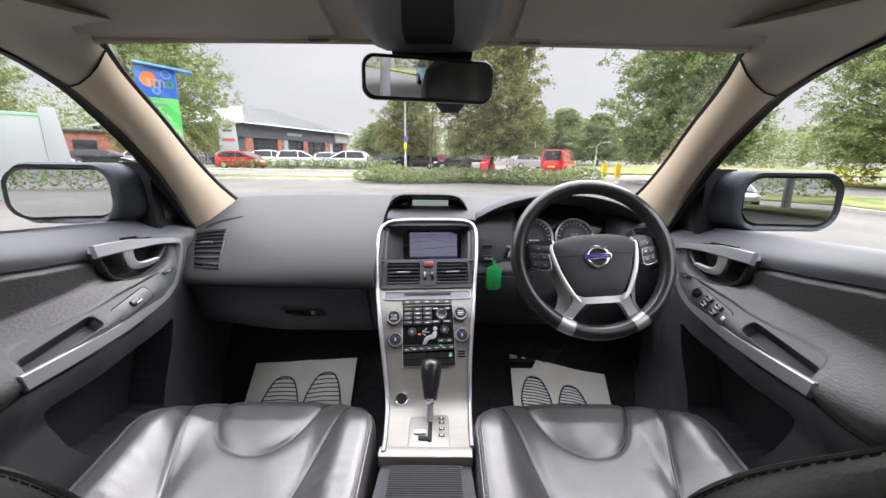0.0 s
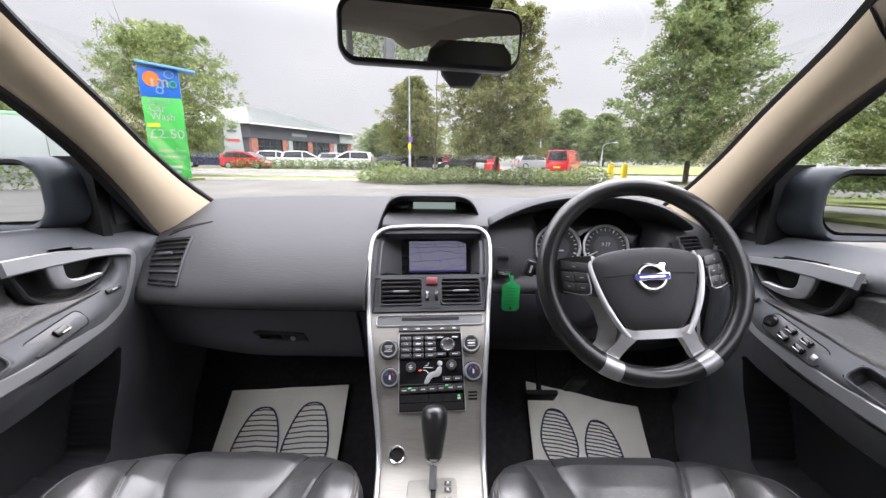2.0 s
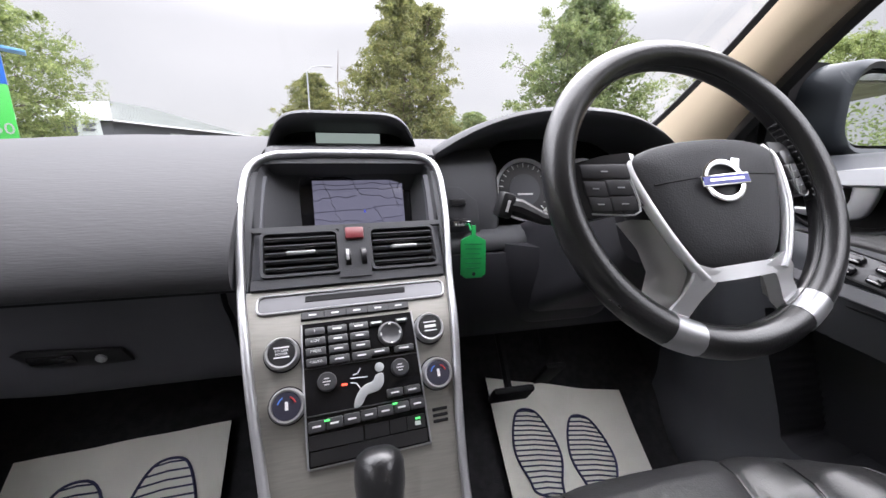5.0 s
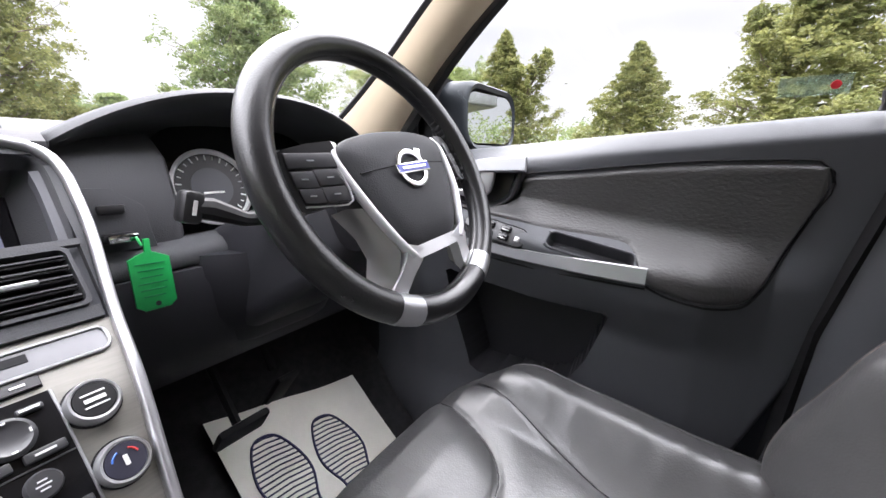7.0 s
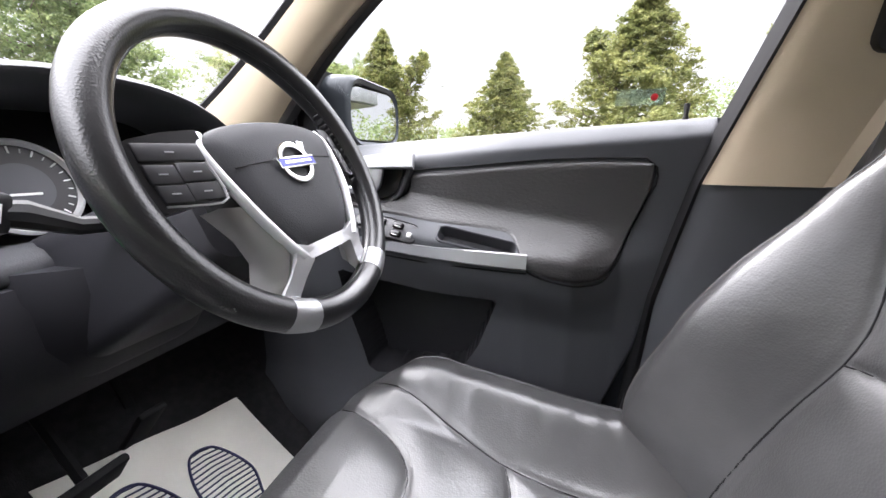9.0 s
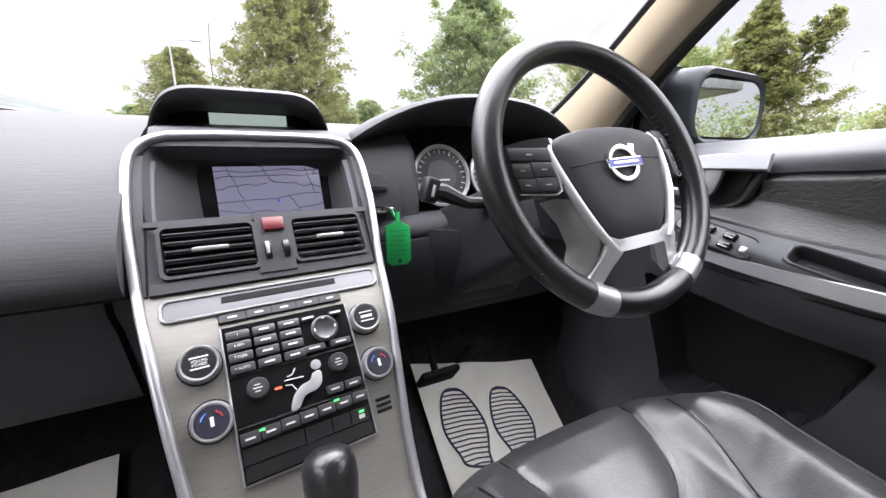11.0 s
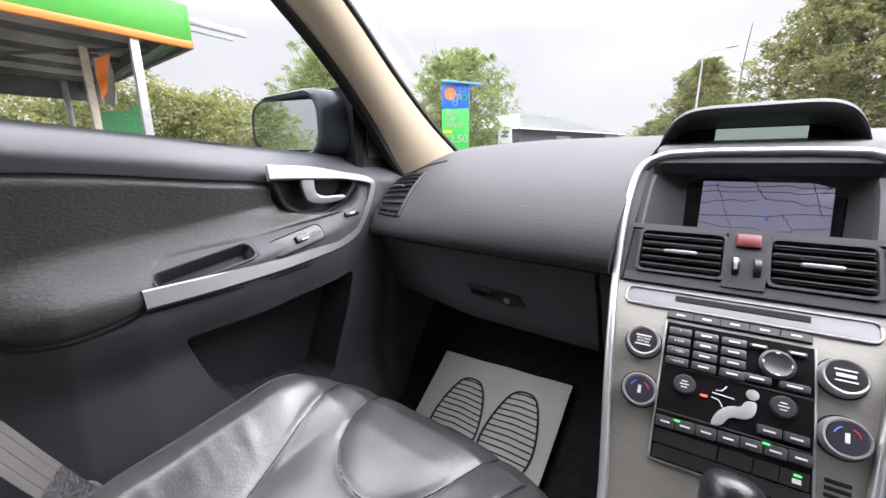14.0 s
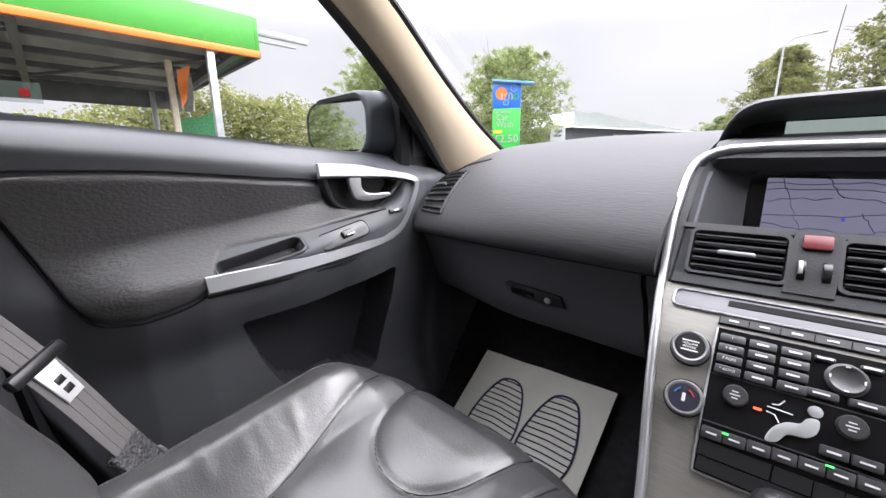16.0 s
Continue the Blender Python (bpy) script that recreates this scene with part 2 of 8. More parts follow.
def loft(rings, closed=True, caps=True, bm=None, loop=False):
    """Skin over rings of equally many points."""
    out = bmesh.new()
    vs = [[out.verts.new(p) for p in r] for r in rings]
    n = len(rings[0])
    pairs = list(zip(vs, vs[1:])) + ([(vs[-1], vs[0])] if loop else [])
    for a, b in pairs:
        for i in range(n if closed else n - 1):
            j = (i + 1) % n
            out.faces.new((a[i], a[j], b[j], b[i]))
    if caps and closed and not loop:
        out.faces.new(vs[0])
        out.faces.new(vs[-1])
    return joined(bm, out)


def smooth_line(pts, steps=6, closed=False):
    """A Catmull-Rom line through pts."""
    p = [Vector(q) for q in pts]
    n, out = len(p), []
    for i in range(n if closed else n - 1):
        a, b, c, d = (p[(i - 1) % n], p[i], p[(i + 1) % n], p[(i + 2) % n]) if closed else (p[max(i - 1, 0)], p[i], p[i + 1], p[min(i + 2, n - 1)])
        for k in range(steps):
            t = k / steps
            out.append(0.5 * ((2 * b) + (c - a) * t + (2 * a - 5 * b + 4 * c - d) * t * t + (3 * b - a - 3 * c + d) * t ** 3))
    if not closed:
        out.append(p[-1])
    return out


def sweep(pts, section, closed=False, up=(0, 0, 1), caps=True, bm=None, scales=None):
    """A section (points across, up) carried along pts; up fixes its turn."""
    pts = [Vector(p) for p in pts]
    n, rings = len(pts), []
    for i, p in enumerate(pts):
        a, b = (pts[(i - 1) % n], pts[(i + 1) % n]) if closed else (pts[max(i - 1, 0)], pts[min(i + 1, n - 1)])
        d = (b - a).normalized()
        u = up(i / max(n - 1, 1)) if callable(up) else Vector(up)
        side = d.cross(u).normalized()
        nu = side.cross(d)
        k = scales[i] if scales else 1.0
        rings.append([p + side * (x * k) + nu * (y * k) for x, y in section])
    return loft(rings, True, caps, bm, loop=closed)


def disc(r, n=12, ry=None):
    ry = r if ry is None else ry
    return [(r * math.cos(2 * math.pi * i / n), ry * math.sin(2 * math.pi * i / n)) for i in range(n)]


def tube(pts, r, n=10, closed=False, bm=None, up=(0.13, 0.2, 1), scales=None):
    return sweep(pts, disc(r, n), closed, up, True, bm, scales)


def lathe(profile, n=32, m=None, bm=None, ring=False):
    """profile: (radius, height) from bottom to top, turned about z."""
    rings = [[(r * math.cos(2 * math.pi * i / n), r * math.sin(2 * math.pi * i / n), h) for i in range(n)] for r, h in profile]
    out = loft(rings, loop=ring)
    if m is not None:
        out.transform(m)
    return joined(bm, out)


def prism(outline, depth, m=None, bevel=0.0, bm=None, seg=2):
    """A flat outline (x, y) given depth along z from 0, bevelled at its top."""
    out = bmesh.new()
    vs = [out.verts.new((x, y, 0)) for x, y in outline]
    f = out.faces.new(vs)
    r = bmesh.ops.extrude_face_region(out, geom=[f])
    top = [g for g in r["geom"] if isinstance(g, bmesh.types.BMVert)]
    bmesh.ops.translate(out, vec=(0, 0, depth), verts=top)
    if bevel:
        edges = [e for e in out.edges if all(v in top for v in e.verts)]
        bmesh.ops.bevel(out, geom=edges, offset=bevel, segments=seg, affect="EDGES", profile=0.5)
    if m is not None:
        out.transform(m)
    return joined(bm, out)


def rounded(w, h, r, n=5, cx=0.0, cy=0.0):
    pts = []
    for sx, sy, a0 in ((1, 1, 0), (-1, 1, 90), (-1, -1, 180), (1, -1, 270)):
        for k in range(n + 1):
            a = radians(a0 + 90 * k / n)
            pts.append((cx + sx * (w / 2 - r) + r * math.cos(a), cy + sy * (h / 2 - r) + r * math.sin(a)))
    return pts


def sheet(fn, nu, nv, thick=0.0, bm=None, out_dir=None):
    """A skin from fn(u, v), u and v from 0 to 1, with a back at thick along out_dir, or along its normals."""
    out = bmesh.new()
    g = [[out.verts.new(fn(i / nu, j / nv)) for j in range(nv + 1)] for i in range(nu + 1)]
    for i in range(nu):
        for j in range(nv):
            out.faces.new((g[i][j], g[i + 1][j], g[i + 1][j + 1], g[i][j + 1]))
    if thick:
        out.normal_update()
        d = [[Vector(out_dir) * thick if out_dir else g[i][j].normal * -thick for j in range(nv + 1)] for i in range(nu + 1)]
        h = [[out.verts.new(g[i][j].co + d[i][j]) for j in range(nv + 1)] for i in range(nu + 1)]
        for i in range(nu):
            for j in range(nv):
                out.faces.new((h[i][j + 1], h[i + 1][j + 1], h[i + 1][j], h[i][j]))
        ring = [(i, 0) for i in range(nu)] + [(nu, j) for j in range(nv)] + [(i, nv) for i in range(nu, 0, -1)] + [(0, j) for j in range(nv, 0, -1)]
        for k, (i, j) in enumerate(ring):
            a, b = ring[(k + 1) % len(ring)]
            out.faces.new((g[i][j], h[i][j], h[a][b], g[a][b]))
    return joined(bm, out)


def lerp(a, b, t):
    return a + (b - a) * t


def curve(x, pts):
    """Smooth value at x between (x, value) pairs."""
    if x <= pts[0][0]:
        return pts[0][1]
    for (x0, y0), (x1, y1) in zip(pts, pts[1:]):
        if x <= x1:
            t = (x - x0) / (x1 - x0)
            t = t * t * (3 - 2 * t)
            return y0 + (y1 - y0) * t
    return pts[-1][1]


def line_at(x, pts):
    """Straight value at x between (x, value) pairs."""
    if x <= pts[0][0]:
        return pts[0][1]
    for (x0, y0), (x1, y1) in zip(pts, pts[1:]):
        if x <= x1:
            return y0 + (y1 - y0) * (x - x0) / (x1 - x0)
    return pts[-1][1]


def step(x, a, b):
    t = min(1.0, max(0.0, (x - a) / (b - a)))
    return t * t * (3 - 2 * t)


def near_line(p, pts):
    """Distance from a flat point to a broken line."""
    best = 9.0
    for (ax, ay), (bx, by) in zip(pts, pts[1:]):
        dx, dy = bx - ax, by - ay
        t = max(0.0, min(1.0, ((p[0] - ax) * dx + (p[1] - ay) * dy) / (dx * dx + dy * dy + 1e-12)))
        best = min(best, math.hypot(p[0] - ax - t * dx, p[1] - ay - t * dy))
    return best


def inside(p, poly):
    x, y = p
    r, j = False, len(poly) - 1
    for i in range(len(poly)):
        xi, yi = poly[i]
        xj, yj = poly[j]
        if (yi > y) != (yj > y) and x < (xj - xi) * (y - yi) / (yj - yi) + xi:
            r = not r
        j = i
    return r


def frame_of(o, right, up):
    """A pose with its x along right and its y along up."""
    x = Vector(right).normalized()
    z = x.cross(Vector(up)).normalized()
    y = z.cross(x)
    m = Matrix((x, y, z)).transposed().to_4x4()
    m.translation = o
    return m


def words(text, size, m, mat, parent, name="lettering", depth=0.002, align="CENTER", width=None):
    """Raised lettering from the built-in font, as a mesh."""
    c = bpy.data.curves.new(name, "FONT")
    c.body, c.size, c.extrude, c.align_x, c.align_y = text, size, depth / 2, align, "CENTER"
    c.resolution_u = 3
    tmp = bpy.data.objects.new(name, c)
    scene.collection.objects.link(tmp)
    me = bpy.data.meshes.new_from_object(tmp.evaluated_get(bpy.context.evaluated_depsgraph_get()))
    bpy.data.objects.remove(tmp)
    bm = bmesh.new()
    bm.from_mesh(me)
    bpy.data.meshes.remove(me)
    if width:
        xs = [v.co.x for v in bm.verts]
        k = width / (max(xs) - min(xs))
        bmesh.ops.scale(bm, vec=(k, 1, 1), verts=bm.verts)
    bm.transform(m)
    return part(name, bm, mat, parent, recalc=False)


# ---- the car's shell ----
def belt(y, s=0):
    """Height of the window's lower edge along the car; the passenger's sits a little higher."""
    return line_at(y, [(-1.0, 1.21), (0.32, 1.167), (1.07, 1.109), (1.4, 1.09)]) - 0.009 * s * line_at(y, [(0.3, 1.0), (1.1, 0.2)])


def header(x):
    """The windscreen's upper edge."""
    k = abs(x) / 0.56
    return Vector((x, 0.785 - 0.09 * k ** 3, 1.475 - 0.03 * k ** 3))


def cowl(x):
    """The windscreen's lower edge."""
    k = abs(x) / 0.72
    return Vector((x, 1.72 - 0.26 * k * k, 1.085 + 0.01 * k * k))


floor = part("floor", loft([[(x, y, z) for y, z in ((-1.3, 0.36), (0.89, 0.36), (0.95, 0.372), (1.26, 0.605), (1.42, 0.78), (1.50, 1.02), (1.56, 1.02), (1.46, 0.76), (1.00, 0.33), (-1.3, 0.31))]
                           for x in np.linspace(-0.80, 0.80, 9)]), M_CARPET)
tagged(floor, "black carpeted car floor rising to the bulkhead", "floor", kind="structure")
for s in (-1, 1):
    kick = sheet(lambda u, v: (s * (0.715 - 0.05 * step(v, 0.5, 0.0)), lerp(1.08, 1.45, u), lerp(0.36, 1.02, v)), 10, 12, 0.03, out_dir=(s, 0, 0))
    # driver's kick panel takes the darkened copy, its shade put into the colour
    tagged(part("trim", kick, M_LOWER if s < 0 else M_LOWER_DARK), "black plastic kick panel beside the footwell", "kick panel", kind="structure")
    sill = loft([[(s * x, y, z) for x, z in ((0.64, 0.36), (0.655, 0.43), (0.69, 0.455), (0.78, 0.455), (0.80, 0.30), (0.64, 0.30))] for y in (-0.3, 0.4, 1.0)])
    tagged(part("trim", sill, M_LOWER), "black plastic door sill", "door sill", kind="structure")


def roof(u, v):
    x = lerp(-0.63, 0.63, u)
    k = abs(x) / 0.62
    h = header(x)
    y = lerp(h.y + 0.012, -1.35, v)
    z = curve(y, [(-1.35, 1.50), (-0.2, 1.55), (0.4, 1.545), (0.8, 1.478)]) - 0.05 * k ** 3 - 0.002
    return (x, y, z)


ceiling = part("ceiling", sheet(roof, 24, 24, 0.03, out_dir=(0, 0, 1)), M_HEAD)
tagged(ceiling, "beige fabric roof lining of the car", "roof lining", kind="structure")
lip = part("trim", tube([header(x) + Vector((0, 0.006, 0.004)) for x in np.linspace(-0.52, 0.52, 25)], 0.008, 8), M_HEAD)
tagged(lip, "beige lip of the lining over the windscreen", "header trim", kind="structure")

glass = sheet(lambda u, v: tuple(cowl(lerp(-0.76, 0.76, u)).lerp(header(lerp(-0.62, 0.62, u)), v) + Vector((0, 0.03, 0.015 + 0.035 * math.sin(math.pi * v)))), 20, 12)
windscreen = part("window_1", glass, M_GLASS)
windscreen.visible_shadow = False
tagged(windscreen, "large clear raked windscreen of the car", "windscreen", kind="structure")
seal = part("trim", tube([cowl(x) + Vector((0, -0.01, 0.012)) for x in np.linspace(-0.72, 0.72, 25)], 0.012, 8), M_RUBBER)
tagged(seal, "black rubber seal under the windscreen", "seal", kind="structure")


def pillar_a(s):
    """Front pillar: beige trim inside, black door frame outside."""
    e = thing("windscreen_pillar", (s * 0.70, 1.40, 1.10), "beige plastic front roof pillar beside the windscreen", "pillar", "front pillars", "structure")
    inner = smooth_line([(0.700, 1.50, 1.075), (0.682, 1.396, 1.12), (0.655, 1.24, 1.19), (0.625, 1.09, 1.27), (0.593, 0.953, 1.35), (0.558, 0.815, 1.42), (0.505, 0.70, 1.462)], 6)
    outer = smooth_line([(0.725, 1.25, 1.04), (0.705, 1.195, 1.09), (0.672, 1.106, 1.17), (0.645, 0.996, 1.26), (0.624, 0.879, 1.34), (0.606, 0.757, 1.40), (0.595, 0.62, 1.44)], 6)
    dlo = smooth_line([(0.71, 1.22, 1.04), (0.70, 1.14, 1.09), (0.685, 1.055, 1.17), (0.665, 0.955, 1.26), (0.648, 0.846, 1.34), (0.635, 0.744, 1.40), (0.622, 0.60, 1.435), (0.61, 0.3, 1.46), (0.60, 0.0, 1.465)], 6)
    outer = [p.lerp(q, 0.4) for p, q in zip(outer, dlo)]
    def section(a, b, sink=0.0):
        mid = a.lerp(b, 0.5) + Vector((-0.014, -0.012, -0.012))
        q1, q2 = a.lerp(mid, 0.5) + Vector((-0.005, -0.006, -0.005)), mid.lerp(b, 0.5) + Vector((-0.005, -0.006, -0.005))
        back = a.lerp(b, 0.5) + Vector((0.03, 0.03, 0.02))
        up = Vector((0.6, 0.5, 0.6)) * sink
        return [(s * p.x, p.y, p.z) for p in (a + up, q1 + up, mid + up, q2 + up, b + up, back)]

    # the beige cover ends in a slanting seam; the roof lining sweeps on from it
    ends = 33
    rings, run = [], []
    for i in range(ends + 1):
        o = i - 3.9 * (i / ends) ** 2
        k = min(int(o), len(outer) - 2)
        b = outer[k].lerp(outer[k + 1], o - k)
        rings.append(section(inner[i], b))
        run.append((inner[i], b))
    part("pillar_trim", loft(rings), M_CREAM, e, sharp=60)
    part("seam", tube([Vector(p) + Vector((0, -0.0005, -0.0005)) for p in rings[-1][:5]], 0.0016, 6), M_RUBBER, e)
    sweep_in = smooth_line([inner[ends], (0.5185, 0.727, 1.4545), (0.504, 0.714, 1.4625), (0.474, 0.710, 1.4665), (0.43, 0.712, 1.471)], 6)
    sweep_out = smooth_line([run[-1][1], (0.613, 0.685, 1.420), (0.607, 0.60, 1.439), (0.602, 0.50, 1.452), (0.598, 0.38, 1.463)], 6)
    part("lining_corner", loft([section(a, b, 0.003) for a, b in zip(sweep_in, sweep_out)]), M_HEAD, e, sharp=60)
    edge = [(s * (p.x + 0.012), p.y + 0.012, p.z + 0.006) for p in inner]
    part("glass_seal", tube(edge, 0.010, 6), M_RUBBER, e)
    rings = []
    outer2 = outer + [Vector((0.59, lerp(0.60, 0.0, k / 12), 1.445 + 0.02 * k / 12)) for k in range(1, 13)]
    for a, b in zip(outer2, dlo):
        a = a + Vector((0.004, 0.003, 0.004))
        rings.append([(s * p.x, p.y, p.z) for p in (a, a.lerp(b, 0.5) + Vector((-0.008, -0.004, -0.004)), b, b + Vector((0.016, 0.010, 0.010)), a + Vector((0.05, 0.03, 0.03)))])
    part("door_frame", loft(rings), M_RUBBER, e)
    return e


for s in (-1, 1):
    pillar_a(s)


def pillar_b(s):
    e = thing("centre_pillar", (s * 0.72, 0.25, 0.5), "centre pillar, beige above and charcoal plastic below", "pillar", "centre pillars", "structure")
    up = [[(s * x, y, z) for x, y, z in ((0.725 + dx, 0.335 - dy, zz), (0.705 + dx, 0.305 - dy, zz), (0.70 + dx, 0.19 - dy, zz), (0.735 + dx, 0.15 - dy, zz), (0.78 + dx, 0.22 - dy, zz))]
          for zz, dx, dy in ((1.05, 0.0, 0.0), (1.16, -0.012, 0.035), (1.30, -0.045, 0.075), (1.42, -0.09, 0.105), (1.50, -0.15, 0.12))]
    part("pillar_trim", loft(up), M_CREAM, e)
    part("door_seal", loft([[(s * x, y, z) for x, y, z in ((0.732 + dx, 0.330 - dy, zz), (0.724 + dx, 0.340 - dy, zz), (0.76 + dx, 0.348 - dy, zz), (0.80 + dx, 0.33 - dy, zz))]
         for zz, dx, dy in ((0.46, -0.02, -0.08), (0.85, 0.0, -0.045), (1.05, 0.0, 0.0), (1.16, -0.012, 0.035), (1.30, -0.045, 0.075), (1.42, -0.09, 0.105), (1.50, -0.15, 0.12))]), M_RUBBER, e)
    low = [[(s * x, y, z) for x, y, z in ((0.73, 0.335 + dy, zz), (0.71 + dx, 0.30 + dy, zz), (0.705 + dx, 0.17 + dy, zz), (0.74, 0.12 + dy, zz), (0.79, 0.22 + dy, zz))]
           for zz, dx, dy in ((0.36, -0.03, 0.10), (0.60, -0.015, 0.08), (0.85, 0, 0.04), (1.0492, 0, 0.0))]
    part("lower_trim", loft(low), M_DOOR, e)
    guide = prism(rounded(0.045, 0.10, 0.02, 4), 0.014, frame_of((s * 0.665, 0.17, 1.27), (0, -s, 0), (-0.2 * s, -0.4, 1)), 0.006)
    part("belt_guide", guide, M_BLACK, e)
    return e


for s in (-1, 1):
    pillar_b(s)

for s in (-1, 1):
    rail = [[(s * (x + dx), y, z + dz) for dx, dz in ((0.012, -0.012), (-0.05, 0.02), (-0.09, 0.05), (0.0, 0.07), (0.05, 0.03))]
            for x, y, z in ((0.600, 0.56, 1.447), (0.597, 0.45, 1.455), (0.595, 0.1, 1.475), (0.59, -0.5, 1.475), (0.57, -1.3, 1.43))]
    tagged(part("trim", loft(rail), M_HEAD), "beige lining along the roof side", "roof rail", kind="structure")
    wall = box((0.05, 1.56, 0.78), pose(s * 0.775, -0.62, 0.75), 0.01)
    tagged(part("wall_left" if s < 0 else "wall_right", wall, M_DOOR), "charcoal plastic side trim behind the front seats", "side trim", kind="structure")
    post = loft([[(s * (x + dx), y + dy, z) for dx, dy in ((-0.03, -0.1), (0.03, -0.1), (0.03, 0.1), (-0.03, 0.1))] for x, y, z in ((0.77, -0.85, 1.14), (0.60, -0.78, 1.47))])
    tagged(part("trim", post, M_CREAM), "beige rear roof pillar", "pillar", kind="structure")
back = box((1.5, 0.05, 0.80), pose(0, -1.38, 0.72), 0.01)
tagged(part("wall_back", back, M_DOOR), "charcoal tailgate trim", "tailgate trim", kind="structure")

# ---- overhead: console, sun visors ----
over = thing("overhead_console", (0.02, 0.70, 1.50), "grey overhead console with black switch panel", "overhead console")
OC = 0.008
rings = []
for y, z, w, h in ((0.30, 1.535, 0.10, 0.012), (0.50, 1.515, 0.105, 0.02), (0.64, 1.487, 0.105, 0.024), (0.715, 1.460, 0.10, 0.026), (0.752, 1.452, 0.09, 0.02), (0.775, 1.462, 0.08, 0.010)):
    rings.append([(OC + x, y, z + dz) for x, dz in ((-w * 1.16, h * 1.3), (-w, h * 0.35), (-w * 0.8, 0), (0, -h * 0.15), (w * 0.8, 0), (w, h * 0.35), (w * 1.16, h * 1.3), (0, h * 2))])
part("housing", loft(rings), material("grey_overhead_plastic", (0.20, 0.195, 0.19), 0.5, var=0.05, scale=6, bump=0.2, bump_scale=600), over, sharp=50)
sm = frame_of((OC, 0.672, 1.470), (1, 0, 0), (0, 0.93, -0.34))
part("switch_panel", prism([(-0.034, -0.07), (0.034, -0.07), (0.040, 0.02), (0.036, 0.048), (-0.036, 0.048), (-0.040, 0.02)], 0.008, sm, 0.004), M_BLACK, over)
part("reading_lens", box((0.07, 0.028, 0.004), sm @ pose(0, 0.034, 0.009), 0.002), material("smoked_lens", (0.10, 0.10, 0.10), 0.25), over)
part("switch", box((0.045, 0.02, 0.005), sm @ pose(0, -0.035, 0.009), 0.002), M_GLOSS, over)
part("warning_light", lathe([(0.0001, 0.0), (0.0035, 0.0), (0.0035, 0.003), (0.0001, 0.003)], 12, sm @ pose(-0.022, 0.002, 0.008)), material("red_warning_lamp", (0.2, 0.02, 0.02), 0.4, emission=(1.0, 0.12, 0.12), emit=0.7), over)


def build_visor(s):
    e = thing("sun_visor", (s * 0.32, 0.70, 1.47), "beige fabric sun visor folded up against the roof", "sun visor", "sun visors")
    rings = []
    for k in np.linspace(0, 1, 15):
        x = lerp(0.145, 0.50, k)
        y1 = 0.762 - 0.09 * max(0, (x / 0.56)) ** 3 - 0.012 * step(k, 0.85, 1.0) - 0.012 * step(0.15 - k, 0, 0.15)
        y0 = 0.585 + 0.03 * step(k, 0.8, 1.0)
        z1 = 1.474 - 0.02 * k ** 3
        rings.append([(s * x, y, z) for y, z in ((y1, z1), (y1 - 0.02, z1 - 0.006), (lerp(y1, y0, 0.5), z1 + 0.010), (y0, z1 + 0.034), (y0 + 0.01, z1 + 0.042), (y1, z1 + 0.010))])
    part("panel", loft(rings), M_HEAD, e, sharp=50)
    part("clip", box((0.05, 0.018, 0.012), pose(s * 0.165, 0.748, 1.470), 0.004), M_HEAD, e)
    part("pull_slot", box((0.034, 0.012, 0.004), pose(s * 0.172, 0.742, 1.4635, 10), 0.0015), material("shadowed_slot_plastic", (0.16, 0.14, 0.12), 0.7), e)
    return e


for s in (-1, 1):
    build_visor(s)


# ---- dashboard ----
dash = thing("dashboard", (0, 1.2, 0.36), "charcoal grained soft plastic dashboard with round gauges", "dashboard")

PAD = [(0.985, 0.957), (0.955, 0.963), (0.950, 0.985), (0.972, 1.018), (1.03, 1.060), (1.11, 1.095), (1.22, 1.128), (1.34, 1.149), (1.42, 1.150), (1.52, 1.135), (1.70, 1.08), (1.70, 1.02), (1.2, 0.95)]


def pad_at(x, y, z):
    """The passenger pad draws back towards the door and the windscreen's corner."""
    k, e = step(-x, 0.36, 0.70), step(-x, 0.60, 0.715)
    f = 1 - step(y, 1.1, 1.66)
    return (x, y + (0.055 * k + 0.04 * e) * f - 0.22 * (abs(x) / 0.72) ** 2 * step(y, 1.45, 1.70), z - 0.012 * k - 0.012 * e * f)


SMOOTH_PAD = [(p.x, p.y) for p in smooth_line([(y, z, 0) for y, z in PAD[:11]], 3)] + PAD[11:]
part("upper_pad", loft([[pad_at(x, y, z) for y, z in SMOOTH_PAD] for x in np.linspace(-0.725, -0.1345, 40)]), M_PAD, dash, sharp=50)
# middle, behind the centre stack
MID = [(1.16, 1.0), (1.118, 1.06), (1.118, 1.112), (1.135, 1.122), (1.22, 1.130), (1.34, 1.149), (1.42, 1.150), (1.52, 1.135), (1.70, 1.08), (1.70, 1.02)]
part("middle_pad", loft([[pad_at(x, y, z) for y, z in MID] for x in np.linspace(-0.121, 0.127, 10)]), M_PAD, dash, sharp=50)
# driver's side, below and behind the hood
DRV = [(1.16, 0.955), (1.125, 0.96), (1.118, 0.985), (1.122, 1.04), (1.14, 1.095), (1.17, 1.118), (1.24, 1.132), (1.34, 1.149), (1.42, 1.150), (1.52, 1.135), (1.70, 1.08), (1.70, 1.02), (1.3, 0.95)]


